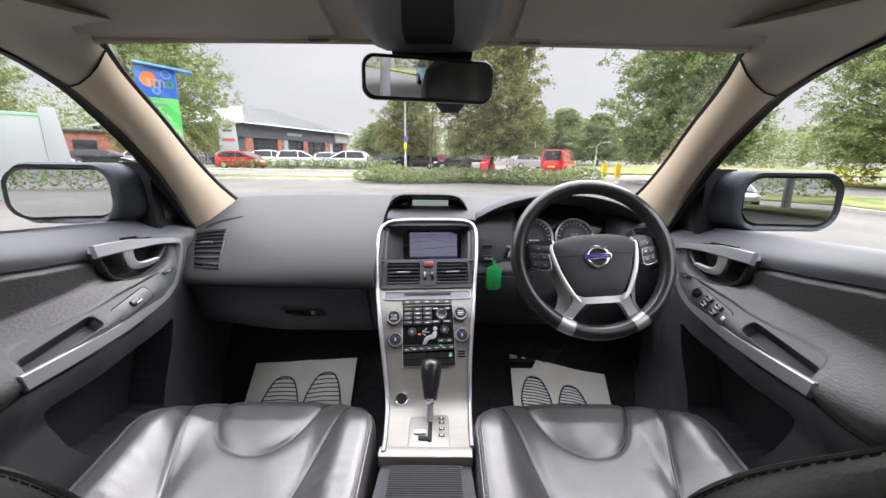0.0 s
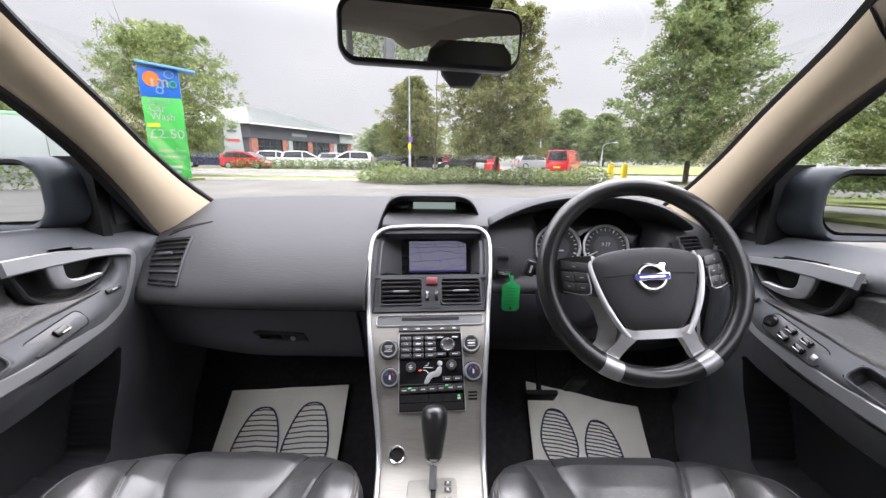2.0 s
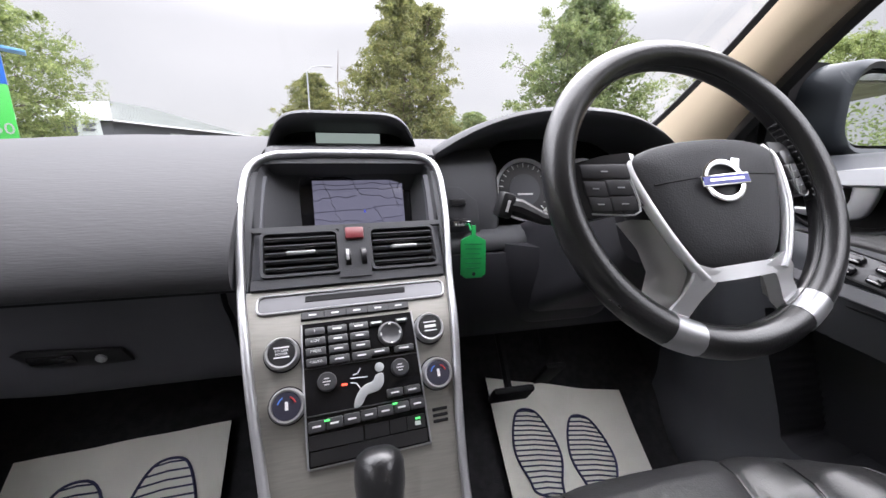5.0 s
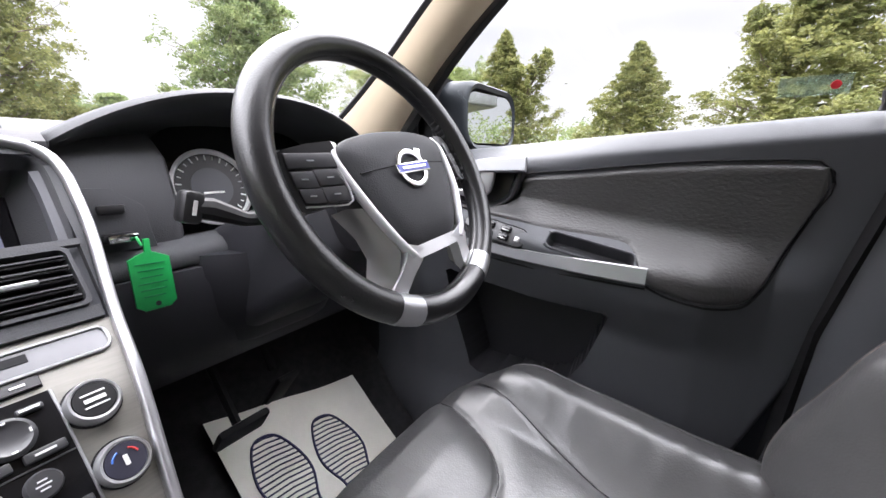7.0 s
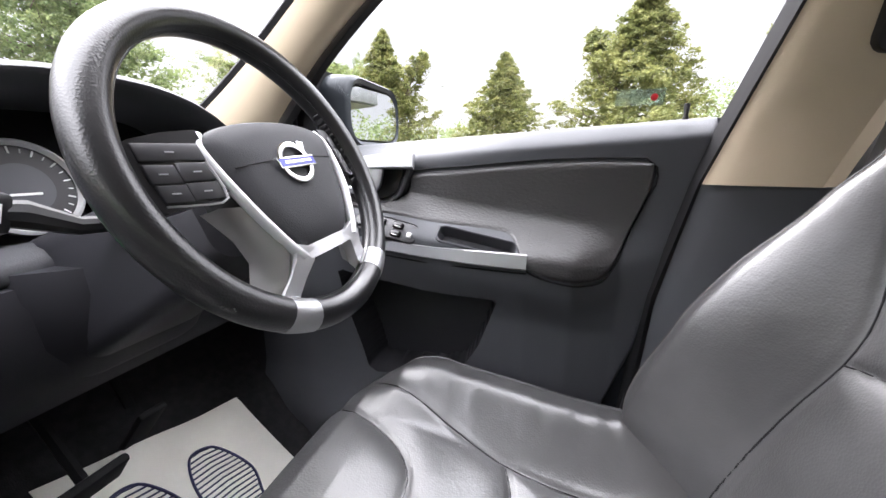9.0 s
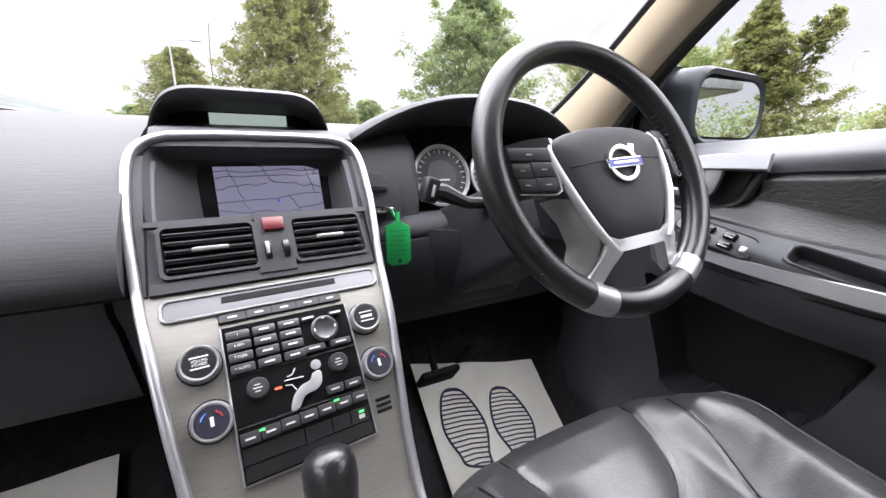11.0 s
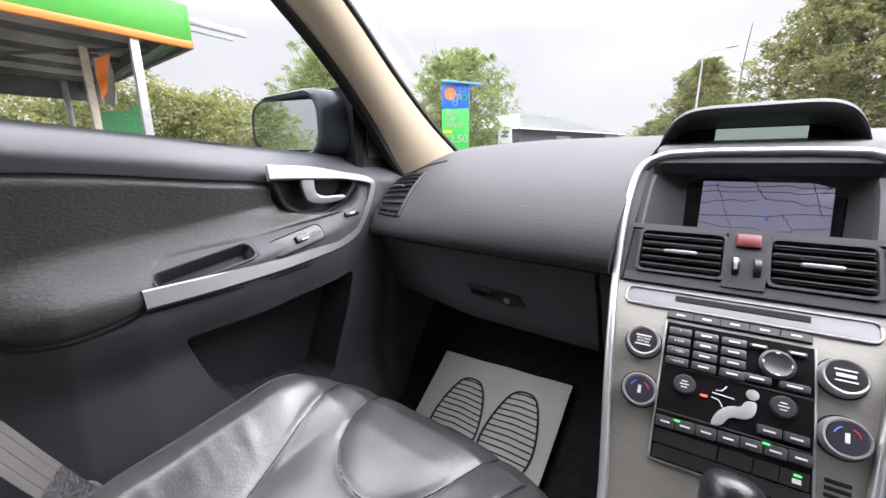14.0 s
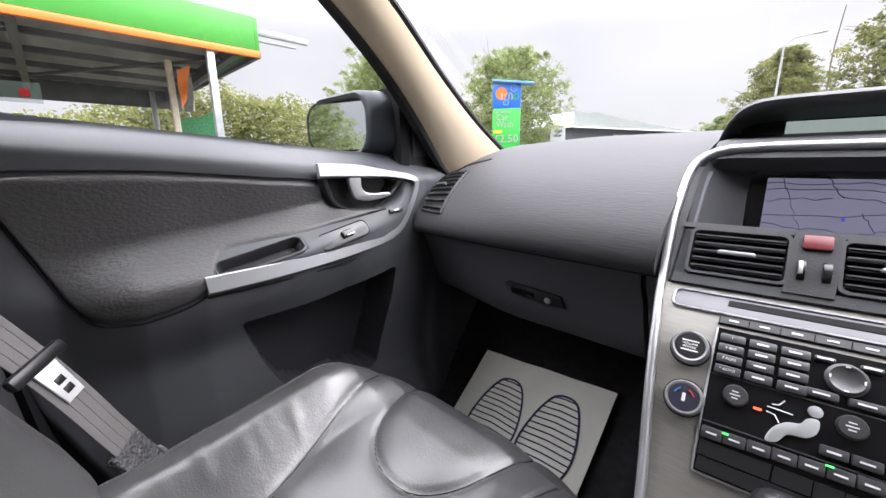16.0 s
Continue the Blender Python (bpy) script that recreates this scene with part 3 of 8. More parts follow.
def drv_ring(x):
    k = step(x, 0.36, 0.70)
    dial = step(x, 0.235, 0.27) * (1 - step(x, 0.52, 0.56))
    return [(x, y - 0.22 * (x / 0.72) ** 2 * step(y, 1.45, 1.70) + 0.05 * step(x, 0.6, 0.72) * (1 - step(y, 1.1, 1.3)) + (0.07 * dial if 0.97 < z < 1.12 and y < 1.2 else 0.0), z - 0.015 * k) for y, z in DRV]


part("driver_pad", loft([drv_ring(x) for x in np.linspace(0.125, 0.725, 60)]), M_DASH, dash, sharp=50)

# glovebox side
LOW = [(1.00, 0.957), (1.008, 0.945), (1.012, 0.925), (1.03, 0.90), (1.05, 0.85), (1.075, 0.795), (1.10, 0.78), (1.30, 0.80), (1.30, 0.955)]
def low_at(x, y, z):
    return (x, y + 0.06 * step(-x, 0.4, 0.72), z)
part("lower_panel", loft([[low_at(x, y, z) for y, z in LOW] for x in np.linspace(-0.735, -0.165, 24)]), M_LOWER, dash, sharp=50)
part("side_filler", loft([[(x, y + 0.006, z) for y, z in LOW] for x in np.linspace(-0.160, -0.10, 4)]), M_LOWER, dash, sharp=50)
latch = thing("glovebox_latch", (-0.349, 1.04, 0.86), "black glovebox latch with key lock", "latch")
lm = frame_of((-0.349, 1.043, 0.862), (1, -0.03, 0), (0, -0.42, 1))
part("plate", prism([(-0.062, 0.012), (-0.05, 0.018), (0.055, 0.012), (0.062, -0.012), (0.02, -0.016), (-0.045, -0.012)], 0.004, lm, 0.0015), M_BLACK, latch)
part("recess", box((0.05, 0.014, 0.004), lm @ pose(-0.022, 0.002, 0.004), 0.0015), M_GLOSS, latch)
part("lock_barrel", lathe([(0.0001, 0), (0.006, 0), (0.006, 0.003), (0.0045, 0.004), (0.0001, 0.004)], 16, lm @ pose(0.03, -0.001, 0.004)), M_SILVER, latch)

DLOW = [(1.10, 0.962), (1.085, 0.955), (1.08, 0.93), (1.088, 0.85), (1.11, 0.80), (1.16, 0.785), (1.34, 0.79), (1.34, 0.99)]
# darkened plastic here: shade below the column is in its colour
part("driver_lower_panel", loft([[(x, y + 0.05 * step(x, 0.5, 0.72), z) for y, z in DLOW] for x in np.linspace(0.10, 0.735, 24)]), M_LOWER_DARK, dash, sharp=50)
part("trim_strip", loft([[(x, 1.125 + b, z0), (x, 1.092 + b, z0 + 0.002), (x, 1.086 + b, z0 + 0.010), (x, 1.088 + b, z0 + 0.024), (x, 1.098 + b, z0 + 0.034), (x, 1.125 + b, z0 + 0.040)] for x, z0, b in ((0.128, 0.948, 0), (0.2, 0.951, 0), (0.29, 0.954, 0.002), (0.40, 0.955, 0.006), (0.52, 0.955, 0.016), (0.62, 0.953, 0.05), (0.72, 0.95, 0.09))]), M_DASH, dash, sharp=60)


# instrument hood
def hood_ring(x):
    k = (x - 0.372) / 0.242
    h = max(0.0, 1 - abs(k) ** 2.4)
    top = 1.112 + 0.072 * h
    yf = 1.10 + 0.03 * (1 - h)
    return [(x, yf, top - 0.007), (x, yf - 0.003, top), (x, yf + 0.005, top + 0.006), (x, yf + 0.06, top + 0.006), (x, yf + 0.16, top - 0.022), (x, yf + 0.28, 1.125), (x, yf + 0.27, 1.09), (x, yf + 0.12, top - 0.04), (x, yf + 0.05, top - 0.02)]


part("instrument_hood", loft([hood_ring(x) for x in np.linspace(0.131, 0.613, 50)]), M_DASH, dash, sharp=60)
cluster = frame_of((0.372, 1.195, 1.062), (1, 0, 0), (0, 0.30, 1))
part("cluster_face", prism([(p.x, p.y) for p in smooth_line([(-0.15, -0.06, 0), (-0.15, 0.02, 0), (-0.08, 0.085, 0), (0.08, 0.085, 0), (0.17, 0.02, 0), (0.17, -0.06, 0)], 4, True)], 0.004, cluster, 0.001), M_GLOSS, dash)
M_DIAL = material("black_dial", (0.012, 0.012, 0.014), 0.35)
M_MARK = material("white_dial_marks", (0.7, 0.7, 0.7), 0.5)
for k, gx in enumerate((0.308, 0.428)):
    gm = frame_of((gx, 1.176, 1.049), (1, 0, 0), (0, 0.30, 1))
    g = part("gauge", lathe([(0.0001, 0), (0.056, 0.0), (0.058, 0.010), (0.054, 0.013), (0.050, 0.009), (0.0001, 0.009)], 48, gm), M_DIAL, dash)
    part("ring", lathe([(0.0515, 0.0105), (0.0575, 0.009), (0.0585, 0.014), (0.0545, 0.0165)], 48, gm, ring=True), M_RING, g)
    bm = None
    for i in range(21):
        a = radians(225 - 270 * i / 20)
        r = 0.046
        bm = box((0.0012 if i % 2 else 0.0018, 0.005 if i % 2 else 0.008, 0.0008), gm @ pose(r * math.cos(a), r * math.sin(a), 0.0096) @ pose(0, 0, 0, 0, 0, math.degrees(a) - 90), bm=bm)
    part("scale_marks", bm, M_MARK, g)
    part("inner_display", lathe([(0.0001, 0.0091), (0.030, 0.0091), (0.030, 0.0105), (0.0001, 0.0105)], 32, gm), material("lit_dial_display", (0.03, 0.03, 0.035), 0.3, emission=(0.5, 0.55, 0.65), emit=0.015), g)
    a = radians(215 if k == 0 else 205)
    part("needle", box((0.026, 0.0018, 0.0015), gm @ pose(0.036 * math.cos(a), 0.036 * math.sin(a), 0.0115) @ pose(0, 0, 0, 0, 0, math.degrees(a)), 0.0004), M_MARK, g)
    if k == 1:
        words("9:37", 0.013, gm @ pose(0, 0.008, 0.0118), M_MARK, g, "clock_digits", 0.0004)
    else:
        part("display_bar", box((0.03, 0.003, 0.0006), gm @ pose(0, -0.008, 0.011)), M_MARK, g)

# centre display hood
def bin_ring(x):
    k = abs(x + 0.010) / 0.122
    h = max(0.0, 1 - k ** 6.5)
    top = 1.124 + 0.054 * h
    yf = 1.168 + 0.03 * (1 - h)
    return [(x, yf, top - 0.007), (x, yf - 0.003, top - 0.002), (x, yf + 0.006, top + 0.003), (x, yf + 0.05, top + 0.002), (x, yf + 0.17, 1.138), (x, yf + 0.17, 1.125), (x, yf + 0.05, top - 0.013)]


hood = part("display_hood", loft([bin_ring(x) for x in -0.010 + 0.121 * np.sin(np.linspace(-1, 1, 61) * math.pi / 2)]), M_DASH, dash, "black display hood", sharp=60)
part("back_panel", box((0.205, 0.004, 0.05), pose(-0.010, 1.252, 1.138, -8), 0.001), M_GLOSS, hood)
M_LCD = material("pale_lcd", (0.30, 0.36, 0.34), 0.25, var=0.04, emission=(0.42, 0.52, 0.47), emit=0.30)
part("lcd", box((0.112, 0.004, 0.028), pose(-0.003, 1.247, 1.1375, -8), 0.0008), M_LCD, hood)
part("lcd_bar", box((0.018, 0.001, 0.0016), pose(0.008, 1.2435, 1.127, -8)), M_BLACK, hood)


def vent(parent, m, w, h, slats, tab=True):
    """An air vent: frame, dark duct, slats and a silver tab, in the pose m (x across, y up, z out)."""
    v = part("air_vent", loft([[m @ Vector((x, y, z)) for x, y in rounded(w + g, h + g, 0.006, 3)] for g, z in ((0.008, 0.0), (0.006, 0.005), (0.0, 0.005), (-0.002, -0.02))], caps=False), M_DASH, parent)
    part("duct", box((w, h, 0.003), m @ pose(0, 0, -0.022)), M_RUBBER, v)
    for i in range(slats):
        y = h * ((i + 0.5) / slats - 0.5)
        part("slat", box((w - 0.002, 0.0022, 0.014), m @ pose(0, y, -0.004, 24), 0.0006, 1), M_KEYCAP, v)
    if tab:
        part("tab", box((0.026, 0.004, 0.010), m @ pose(0, 0, 0.0, 20), 0.0015), M_SILVER, v)
    return v


TOP_LINE = SMOOTH_PAD[6:31]


def on_pad(x, y, lift):
    """A place on the passenger pad, lifted off it."""
    p, q, r = (Vector(pad_at(a, b, line_at(b, TOP_LINE))) for a, b in ((x, y), (x + 0.004, y), (x, y + 0.004)))
    return p + (q - p).cross(r - p).normalized() * lift


def in_vent(u, v, lift):
    x = lerp(lerp(-0.603, -0.530, u), lerp(-0.677, -0.570, u), v)
    return on_pad(x, lerp(lerp(0.962, 0.960, u), lerp(1.064, 1.078, u), v), lift)


sidevent = thing("side_vent", (-0.58, 1.06, 1.0), "black slatted side air vent set in the dashboard", "air vent", "side vents")
part("duct", sheet(lambda u, v: in_vent(u, v, 0.0016), 8, 10, 0.002), M_RUBBER, sidevent)
for i in range(8):
    v = (i + 0.3) / 8.2
    part("slat", loft([[in_vent(u, v, 0.002), in_vent(u, v + 0.012, 0.0068), in_vent(u, v + 0.040, 0.0075), in_vent(u, v + 0.045, 0.0055)] for u in np.linspace(0.01, 0.99, 7)]), M_BLACK, sidevent)
rim_line = [(k / 6, 0.0) for k in range(6)] + [(1.0, k / 6) for k in range(6)] + [(1 - k / 6, 1.0) for k in range(6)] + [(0.0, 1 - k / 6) for k in range(6)]
part("bezel", tube([in_vent(u, v, 0.002) for u, v in rim_line], 0.0030, 8, closed=True), M_LOWER_DARK, sidevent)
part("tab", tube([in_vent(u, 0.52, 0.0095) for u in (0.32, 0.45, 0.58, 0.70)], 0.0032, 8), M_LOWER, sidevent)
part("thumb_wheel", tube([on_pad(x, 0.967, 0.002) for x in (-0.580, -0.570, -0.560, -0.552)], 0.0028, 8), M_SILVER, sidevent)
# black tube drawn for the gap under the pad and the shadow in it
part("gap_shadow_line", tube([pad_at(x, 0.972, 0.9585) for x in np.linspace(-0.725, -0.1345, 40)], 0.0042, 6), M_RUBBER, dash)
vm2 = frame_of((0.605, 1.115, 1.062), (0.078, 0.03, 0.0), (-0.01, 0.055, 0.068))
sv2 = thing("side_vent", (0.60, 1.10, 1.03), "black slatted side air vent set in the dashboard", "air vent", "side vents")
vent(sv2, vm2 @ pose(0, 0, 0.006), 0.062, 0.058, 6, False)
defrost = thing("defroster_slot", (-0.585, 1.12, 1.09), "narrow black demister slot on the dashboard top", "air vent")
part("slot", loft([[on_pad(lerp(-0.662, -0.566, k), lerp(1.098, 1.151, k) + dy * (1 - 0.75 * k), h) for dy, h in ((-0.009, -0.001), (-0.009, 0.0012), (0.009, 0.0012), (0.009, -0.001))] for k in np.linspace(0, 1, 8)]), M_RUBBER, defrost)
part("lip", tube([on_pad(lerp(-0.662, -0.562, k), lerp(1.098, 1.151, k) + 0.010 * (1 - 0.75 * k), 0.001) for k in np.linspace(0, 1, 8)], 0.002, 6), M_DASH, defrost)

# start button, key slot
sw = frame_of((0.167, 1.108, 1.034), (1, 0, 0), (0, 0.05, 1))
part("switch_surround", prism([(-0.038, -0.045), (-0.038, 0.030), (0.0, 0.028), (0.030, 0.005), (0.036, -0.045)], 0.003, sw @ pose(0, 0, -0.002), 0.001), M_DASH, dash)
part("start_button", box((0.026, 0.011, 0.008), sw @ pose(-0.003, 0.004, 0.003), 0.003), M_BLACK, dash)
part("key_slot", box((0.034, 0.012, 0.012), sw @ pose(-0.002, -0.029, 0.004), 0.004), M_BLACK, dash)
key = thing("car_key", (0.165, 1.09, 1.005), "black car key with chrome edge pushed into its slot", "key")
part("fob", box((0.030, 0.010, 0.022), sw @ pose(-0.002, -0.028, 0.014), 0.003), M_CHROME, key)
tag = thing("key_tag", (0.186, 1.09, 0.955), "bright green plastic key tag hanging from the key", "key tag")
tm = frame_of((0.179, 1.068, 0.9605), (1, 0.03, -0.05), (-0.03, 0.12, 1))
part("plate", prism([(-0.02, -0.032), (-0.012, -0.038), (0.014, -0.037), (0.021, -0.031), (0.020, 0.022), (0.010, 0.027), (0.003, 0.030), (0.003, 0.045), (-0.003, 0.045), (-0.004, 0.030), (-0.012, 0.027), (-0.021, 0.022)], 0.003, tm, 0.001), M_GREEN_TAG, tag)
part("loop", tube([(0.176, 1.072, 0.998), (0.175, 1.078, 1.006), (0.177, 1.092, 1.008)], 0.0015, 6), M_GREEN_TAG, tag)
part("hole", lathe([(0.0001, 0.0), (0.003, 0.0), (0.003, 0.0035), (0.0001, 0.0035)], 12, tm @ pose(0.001, -0.031, 0.0)), M_BLACK, tag)
for i in range(6):
    part("writing_bar", box((0.030 - 0.004 * (i % 3), 0.0016, 0.0006), tm @ pose(-0.001, 0.016 - 0.0075 * i, 0.0034)), material("dark_green_ink", (0.003, 0.16, 0.05), 0.5) if i == 0 else bpy.data.materials["dark_green_ink"], tag)


# ---- centre stack ----
stack = thing("centre_console", (0, 0.8, 0.36), "floating brushed aluminium centre stack with black controls", "centre console")
YAW = radians(5.0)
FACE = [(0.0, 1.095, 1.110), (0.05, 1.062, 1.072), (0.10, 1.022, 1.03), (0.16, 0.985, 0.98), (0.185, 0.968, 0.957), (0.25, 0.922, 0.912), (0.31, 0.886, 0.864), (0.38, 0.85, 0.805),
        (0.45, 0.812, 0.753), (0.50, 0.770, 0.733), (0.56, 0.715, 0.727), (0.60, 0.675, 0.727)]
HALF_L = [(0.0, 0.122), (0.03, 0.137), (0.10, 0.1375), (0.185, 0.130), (0.25, 0.1195), (0.31, 0.110), (0.38, 0.0985), (0.45, 0.089), (0.56, 0.081), (0.60, 0.080)]
HALF_R = [(0.0, 0.108), (0.03, 0.1225), (0.10, 0.1215), (0.185, 0.1135), (0.25, 0.1085), (0.31, 0.1025), (0.38, 0.098), (0.45, 0.096), (0.56, 0.092), (0.60, 0.091)]
D_END = 0.595


FACE_LINE = smooth_line(FACE, 4)
FACE_Y, FACE_Z = [(p.x, p.y) for p in FACE_LINE], [(p.x, p.z) for p in FACE_LINE]
SIDE_LINES = {s_: [(p.x, p.y) for p in smooth_line([(a, w, 0) for a, w in h], 4)] for s_, h in ((-1, HALF_L), (1, HALF_R))}


def face(d):
    return line_at(d, FACE_Y), line_at(d, FACE_Z)


def on(d, x, lift=0.0):
    """A place on the stack's face: d down from its top, x across, lifted off it."""
    y, z = face(d)
    y2, z2 = face(min(d + 0.02, 0.60))
    y1, z1 = face(max(d - 0.02, 0.0))
    t = Vector((0, y2 - y1, z2 - z1)).normalized()
    nrm = Vector((0, t.z, -t.y))
    return Vector((x * math.cos(YAW) + 0.004, y + x * math.sin(YAW), z)) + nrm * lift


def on_pose(d, x, lift=0.0):
    a, b = on(d - 0.01, x), on(d + 0.01, x)
    return frame_of(on(d, x, lift), Vector((math.cos(YAW), math.sin(YAW), 0)), (a - b))


def half(d, s_):
    """Half the stack's width at d, on its near (-1) or driver's side (1)."""
    return line_at(d, SIDE_LINES[s_])


def slab(name, d0, d1, x0, x1, lift, mat, parent, thick=0.008, n=8, label=""):
    bm = loft([[on(d, x0, lift), on(d, x1, lift), on(d, x1, lift - thick), on(d, x0, lift - thick)] for d in np.linspace(d0, d1, n)])
    return part(name, bm, mat, parent, label)


part("aluminium_panel", sheet(lambda u, v: on(lerp(0.185, D_END, v), lerp(0.004 - half(lerp(0.185, D_END, v), -1), half(lerp(0.185, D_END, v), 1) - 0.004, u), 0.0), 8, 46, 0.012, out_dir=(0, 0.012, -0.002)), M_ALU, stack)
EDGE = [(d, -half(d, -1)) for d in np.linspace(D_END, 0.05, 36)]
EDGE += [(0.034, -0.1365), (0.024, -0.133), (0.015, -0.126), (0.008, -0.116), (0.003, -0.102), (0.0, -0.055), (0.0, -0.008), (0.0, 0.042), (0.003, 0.090), (0.008, 0.104), (0.015, 0.1125), (0.024, 0.1185), (0.034, 0.1215)]
EDGE += [(d, half(d, 1)) for d in np.linspace(0.05, D_END, 36)]
edge_rings = []
for i, (d, x) in enumerate(EDGE):
    t = on(*EDGE[min(i + 1, len(EDGE) - 1)]) - on(*EDGE[max(i - 1, 0)])
    nz = (on(d, x, 0.01) - on(d, x)).normalized()
    across = t.cross(nz).normalized()
    edge_rings.append([on(d, x, 0.003) + across * a + nz * b for a, b in rounded(0.0088, 0.013, 0.0036, 3)])
part("silver_edge", loft(edge_rings), M_SILVER, stack, "satin silver edge strip", sharp=60)
for s in (-1, 1):
    part("side_cheek", loft([[on(d, s * (half(d, s) - 0.003), -0.004), on(d, s * (half(d, s) - 0.012), -0.06), on(d, s * (half(d, s) - 0.022), -0.06), on(d, s * (half(d, s) - 0.022), -0.008)] for d in np.linspace(0.03, D_END, 40)]), M_LOWER, stack)
    part("screen_surround", loft([[on(d, s * (half(d, s) - 0.005), 0.001), on(d, s * (0.117 - 0.007 * s), 0.001), on(d, s * (0.114 - 0.007 * s), -0.02), on(d, s * (half(d, s) - 0.005), -0.02)] for d in np.linspace(0.03, 0.183, 12)]), M_DASH, stack)
part("top_surround", loft([[on(0.003, x, 0.001), on(0.016, x, 0.001), on(0.018, x, -0.02), on(0.003, x, -0.02)] for x in np.linspace(-0.121, 0.106, 9)]), M_DASH, stack)

# hollow that holds the map screen
sc = frame_of((0.010, 1.105, 1.0395), (math.cos(YAW), math.sin(YAW), 0), (0, 0.32, 1))
SCREEN_RIM = [(p.x, p.y) for p in smooth_line([(0.110, -0.121, 0), (0.060, -0.1235, 0), (0.034, -0.1225, 0), (0.021, -0.116, 0), (0.0165, -0.102, 0), (0.016, -0.05, 0), (0.016, 0.03, 0), (0.0165, 0.090, 0), (0.021, 0.103, 0), (0.034, 0.109, 0), (0.060, 0.1095, 0), (0.110, 0.107, 0)], 5)]
back_pts = [(p.x, p.y) for p in smooth_line([(-0.084, -0.046, 0), (-0.085, 0.0, 0), (-0.085, 0.028, 0), (-0.083, 0.038, 0), (-0.074, 0.042, 0), (-0.04, 0.042, 0), (0.03, 0.042, 0), (0.066, 0.042, 0), (0.075, 0.038, 0), (0.079, 0.028, 0), (0.079, 0.0, 0), (0.078, -0.046, 0)], 5)]
rim_pts, in_pts = [on(d, x) for d, x in SCREEN_RIM], [sc @ Vector((x, y, 0)) for x, y in back_pts]
lip_pts = [on(d * 0.93 + 0.0015, x * 1.012, 0.0025) for d, x in SCREEN_RIM]
part("screen_hollow", loft([lip_pts, rim_pts] + [[a.lerp(b, k) + Vector((0, h, 0.3 * h)) for a, b in zip(rim_pts, in_pts)] for k, h in ((0.12, 0.008), (0.35, 0.013), (0.7, 0.010), (1.0, 0.0))], closed=False, caps=False), M_DASH, stack, sharp=60)
part("screen_back", box((0.175, 0.092, 0.004), sc @ pose(-0.002, 0, -0.004), 0.001), M_GLOSS, stack)
M_SCREEN = material("map_screen", (0.03, 0.03, 0.04), 0.22, var=0.03, emission=(0.25, 0.255, 0.35), emit=0.29)
screen = part("map_display", box((0.134, 0.072, 0.004), sc @ pose(0, 0, 0.0), 0.0008), M_SCREEN, stack, "lit lilac map screen with dark road lines")
M_ROADLINE = material("dark_map_line", (0.03, 0.03, 0.06), 0.3)
rm = random.Random(8)
for x0, y0, x1, y1 in ((-0.067, 0.029, 0.067, 0.031), (-0.067, 0.020, 0.067, 0.024), (-0.067, 0.006, -0.005, 0.012), (0.0, 0.016, 0.067, 0.004), (-0.067, -0.012, 0.067, -0.004), (-0.067, -0.022, 0.0, -0.028), (0.01, -0.030, 0.067, -0.018),
                       (-0.052, 0.036, -0.030, -0.030), (0.046, 0.036, 0.058, -0.008), (-0.012, 0.036, 0.004, 0.012), (0.020, -0.004, 0.034, -0.031), (0.056, 0.022, 0.067, 0.034)):
    n = 9
    line = [(lerp(x0, x1, k / n) + rm.uniform(-0.0016, 0.0016) * (0 < k < n), lerp(y0, y1, k / n) + rm.uniform(-0.0024, 0.0024) * (0 < k < n), 0) for k in range(n + 1)]
    part("map_line", tube([sc @ Vector((q.x, max(-0.0335, min(0.0355, q.y)), 0.0021)) for q in smooth_line(line, 3)], 0.00045, 4), M_ROADLINE, screen)
part("status_bar", box((0.134, 0.004, 0.001), sc @ pose(0, -0.034, 0.0021)), material("blue_status_bar", (0.02, 0.02, 0.12), 0.3), screen)
part("position_mark", prism([(-0.002, -0.002), (0.002, -0.002), (0, 0.003)], 0.001, sc @ pose(0.006, -0.012, 0.002)), material("blue_marker", (0.03, 0.05, 0.5), 0.3), screen)

# centre vents, hazard switch and thumb wheels
part("vent_block", loft([[on(d, -0.124, 0.004), on(d, 0.110, 0.004), on(d, 0.110, -0.002), on(d, -0.124, -0.002)] for d in (0.1105, 0.1165)]), M_DASH, stack)
part("vent_sill", loft([[on(d, -0.121, 0.004), on(d, 0.106, 0.004), on(d, 0.106, -0.03), on(d, -0.121, -0.03)] for d in (0.1735, 0.184)]), M_DASH, stack)
part("vent_mullion", loft([[on(d, -0.0235, 0.006), on(d, 0.0145, 0.006), on(d, 0.0145, -0.03), on(d, -0.0235, -0.03)] for d in (0.1115, 0.142, 0.178)]), M_DASH, stack)
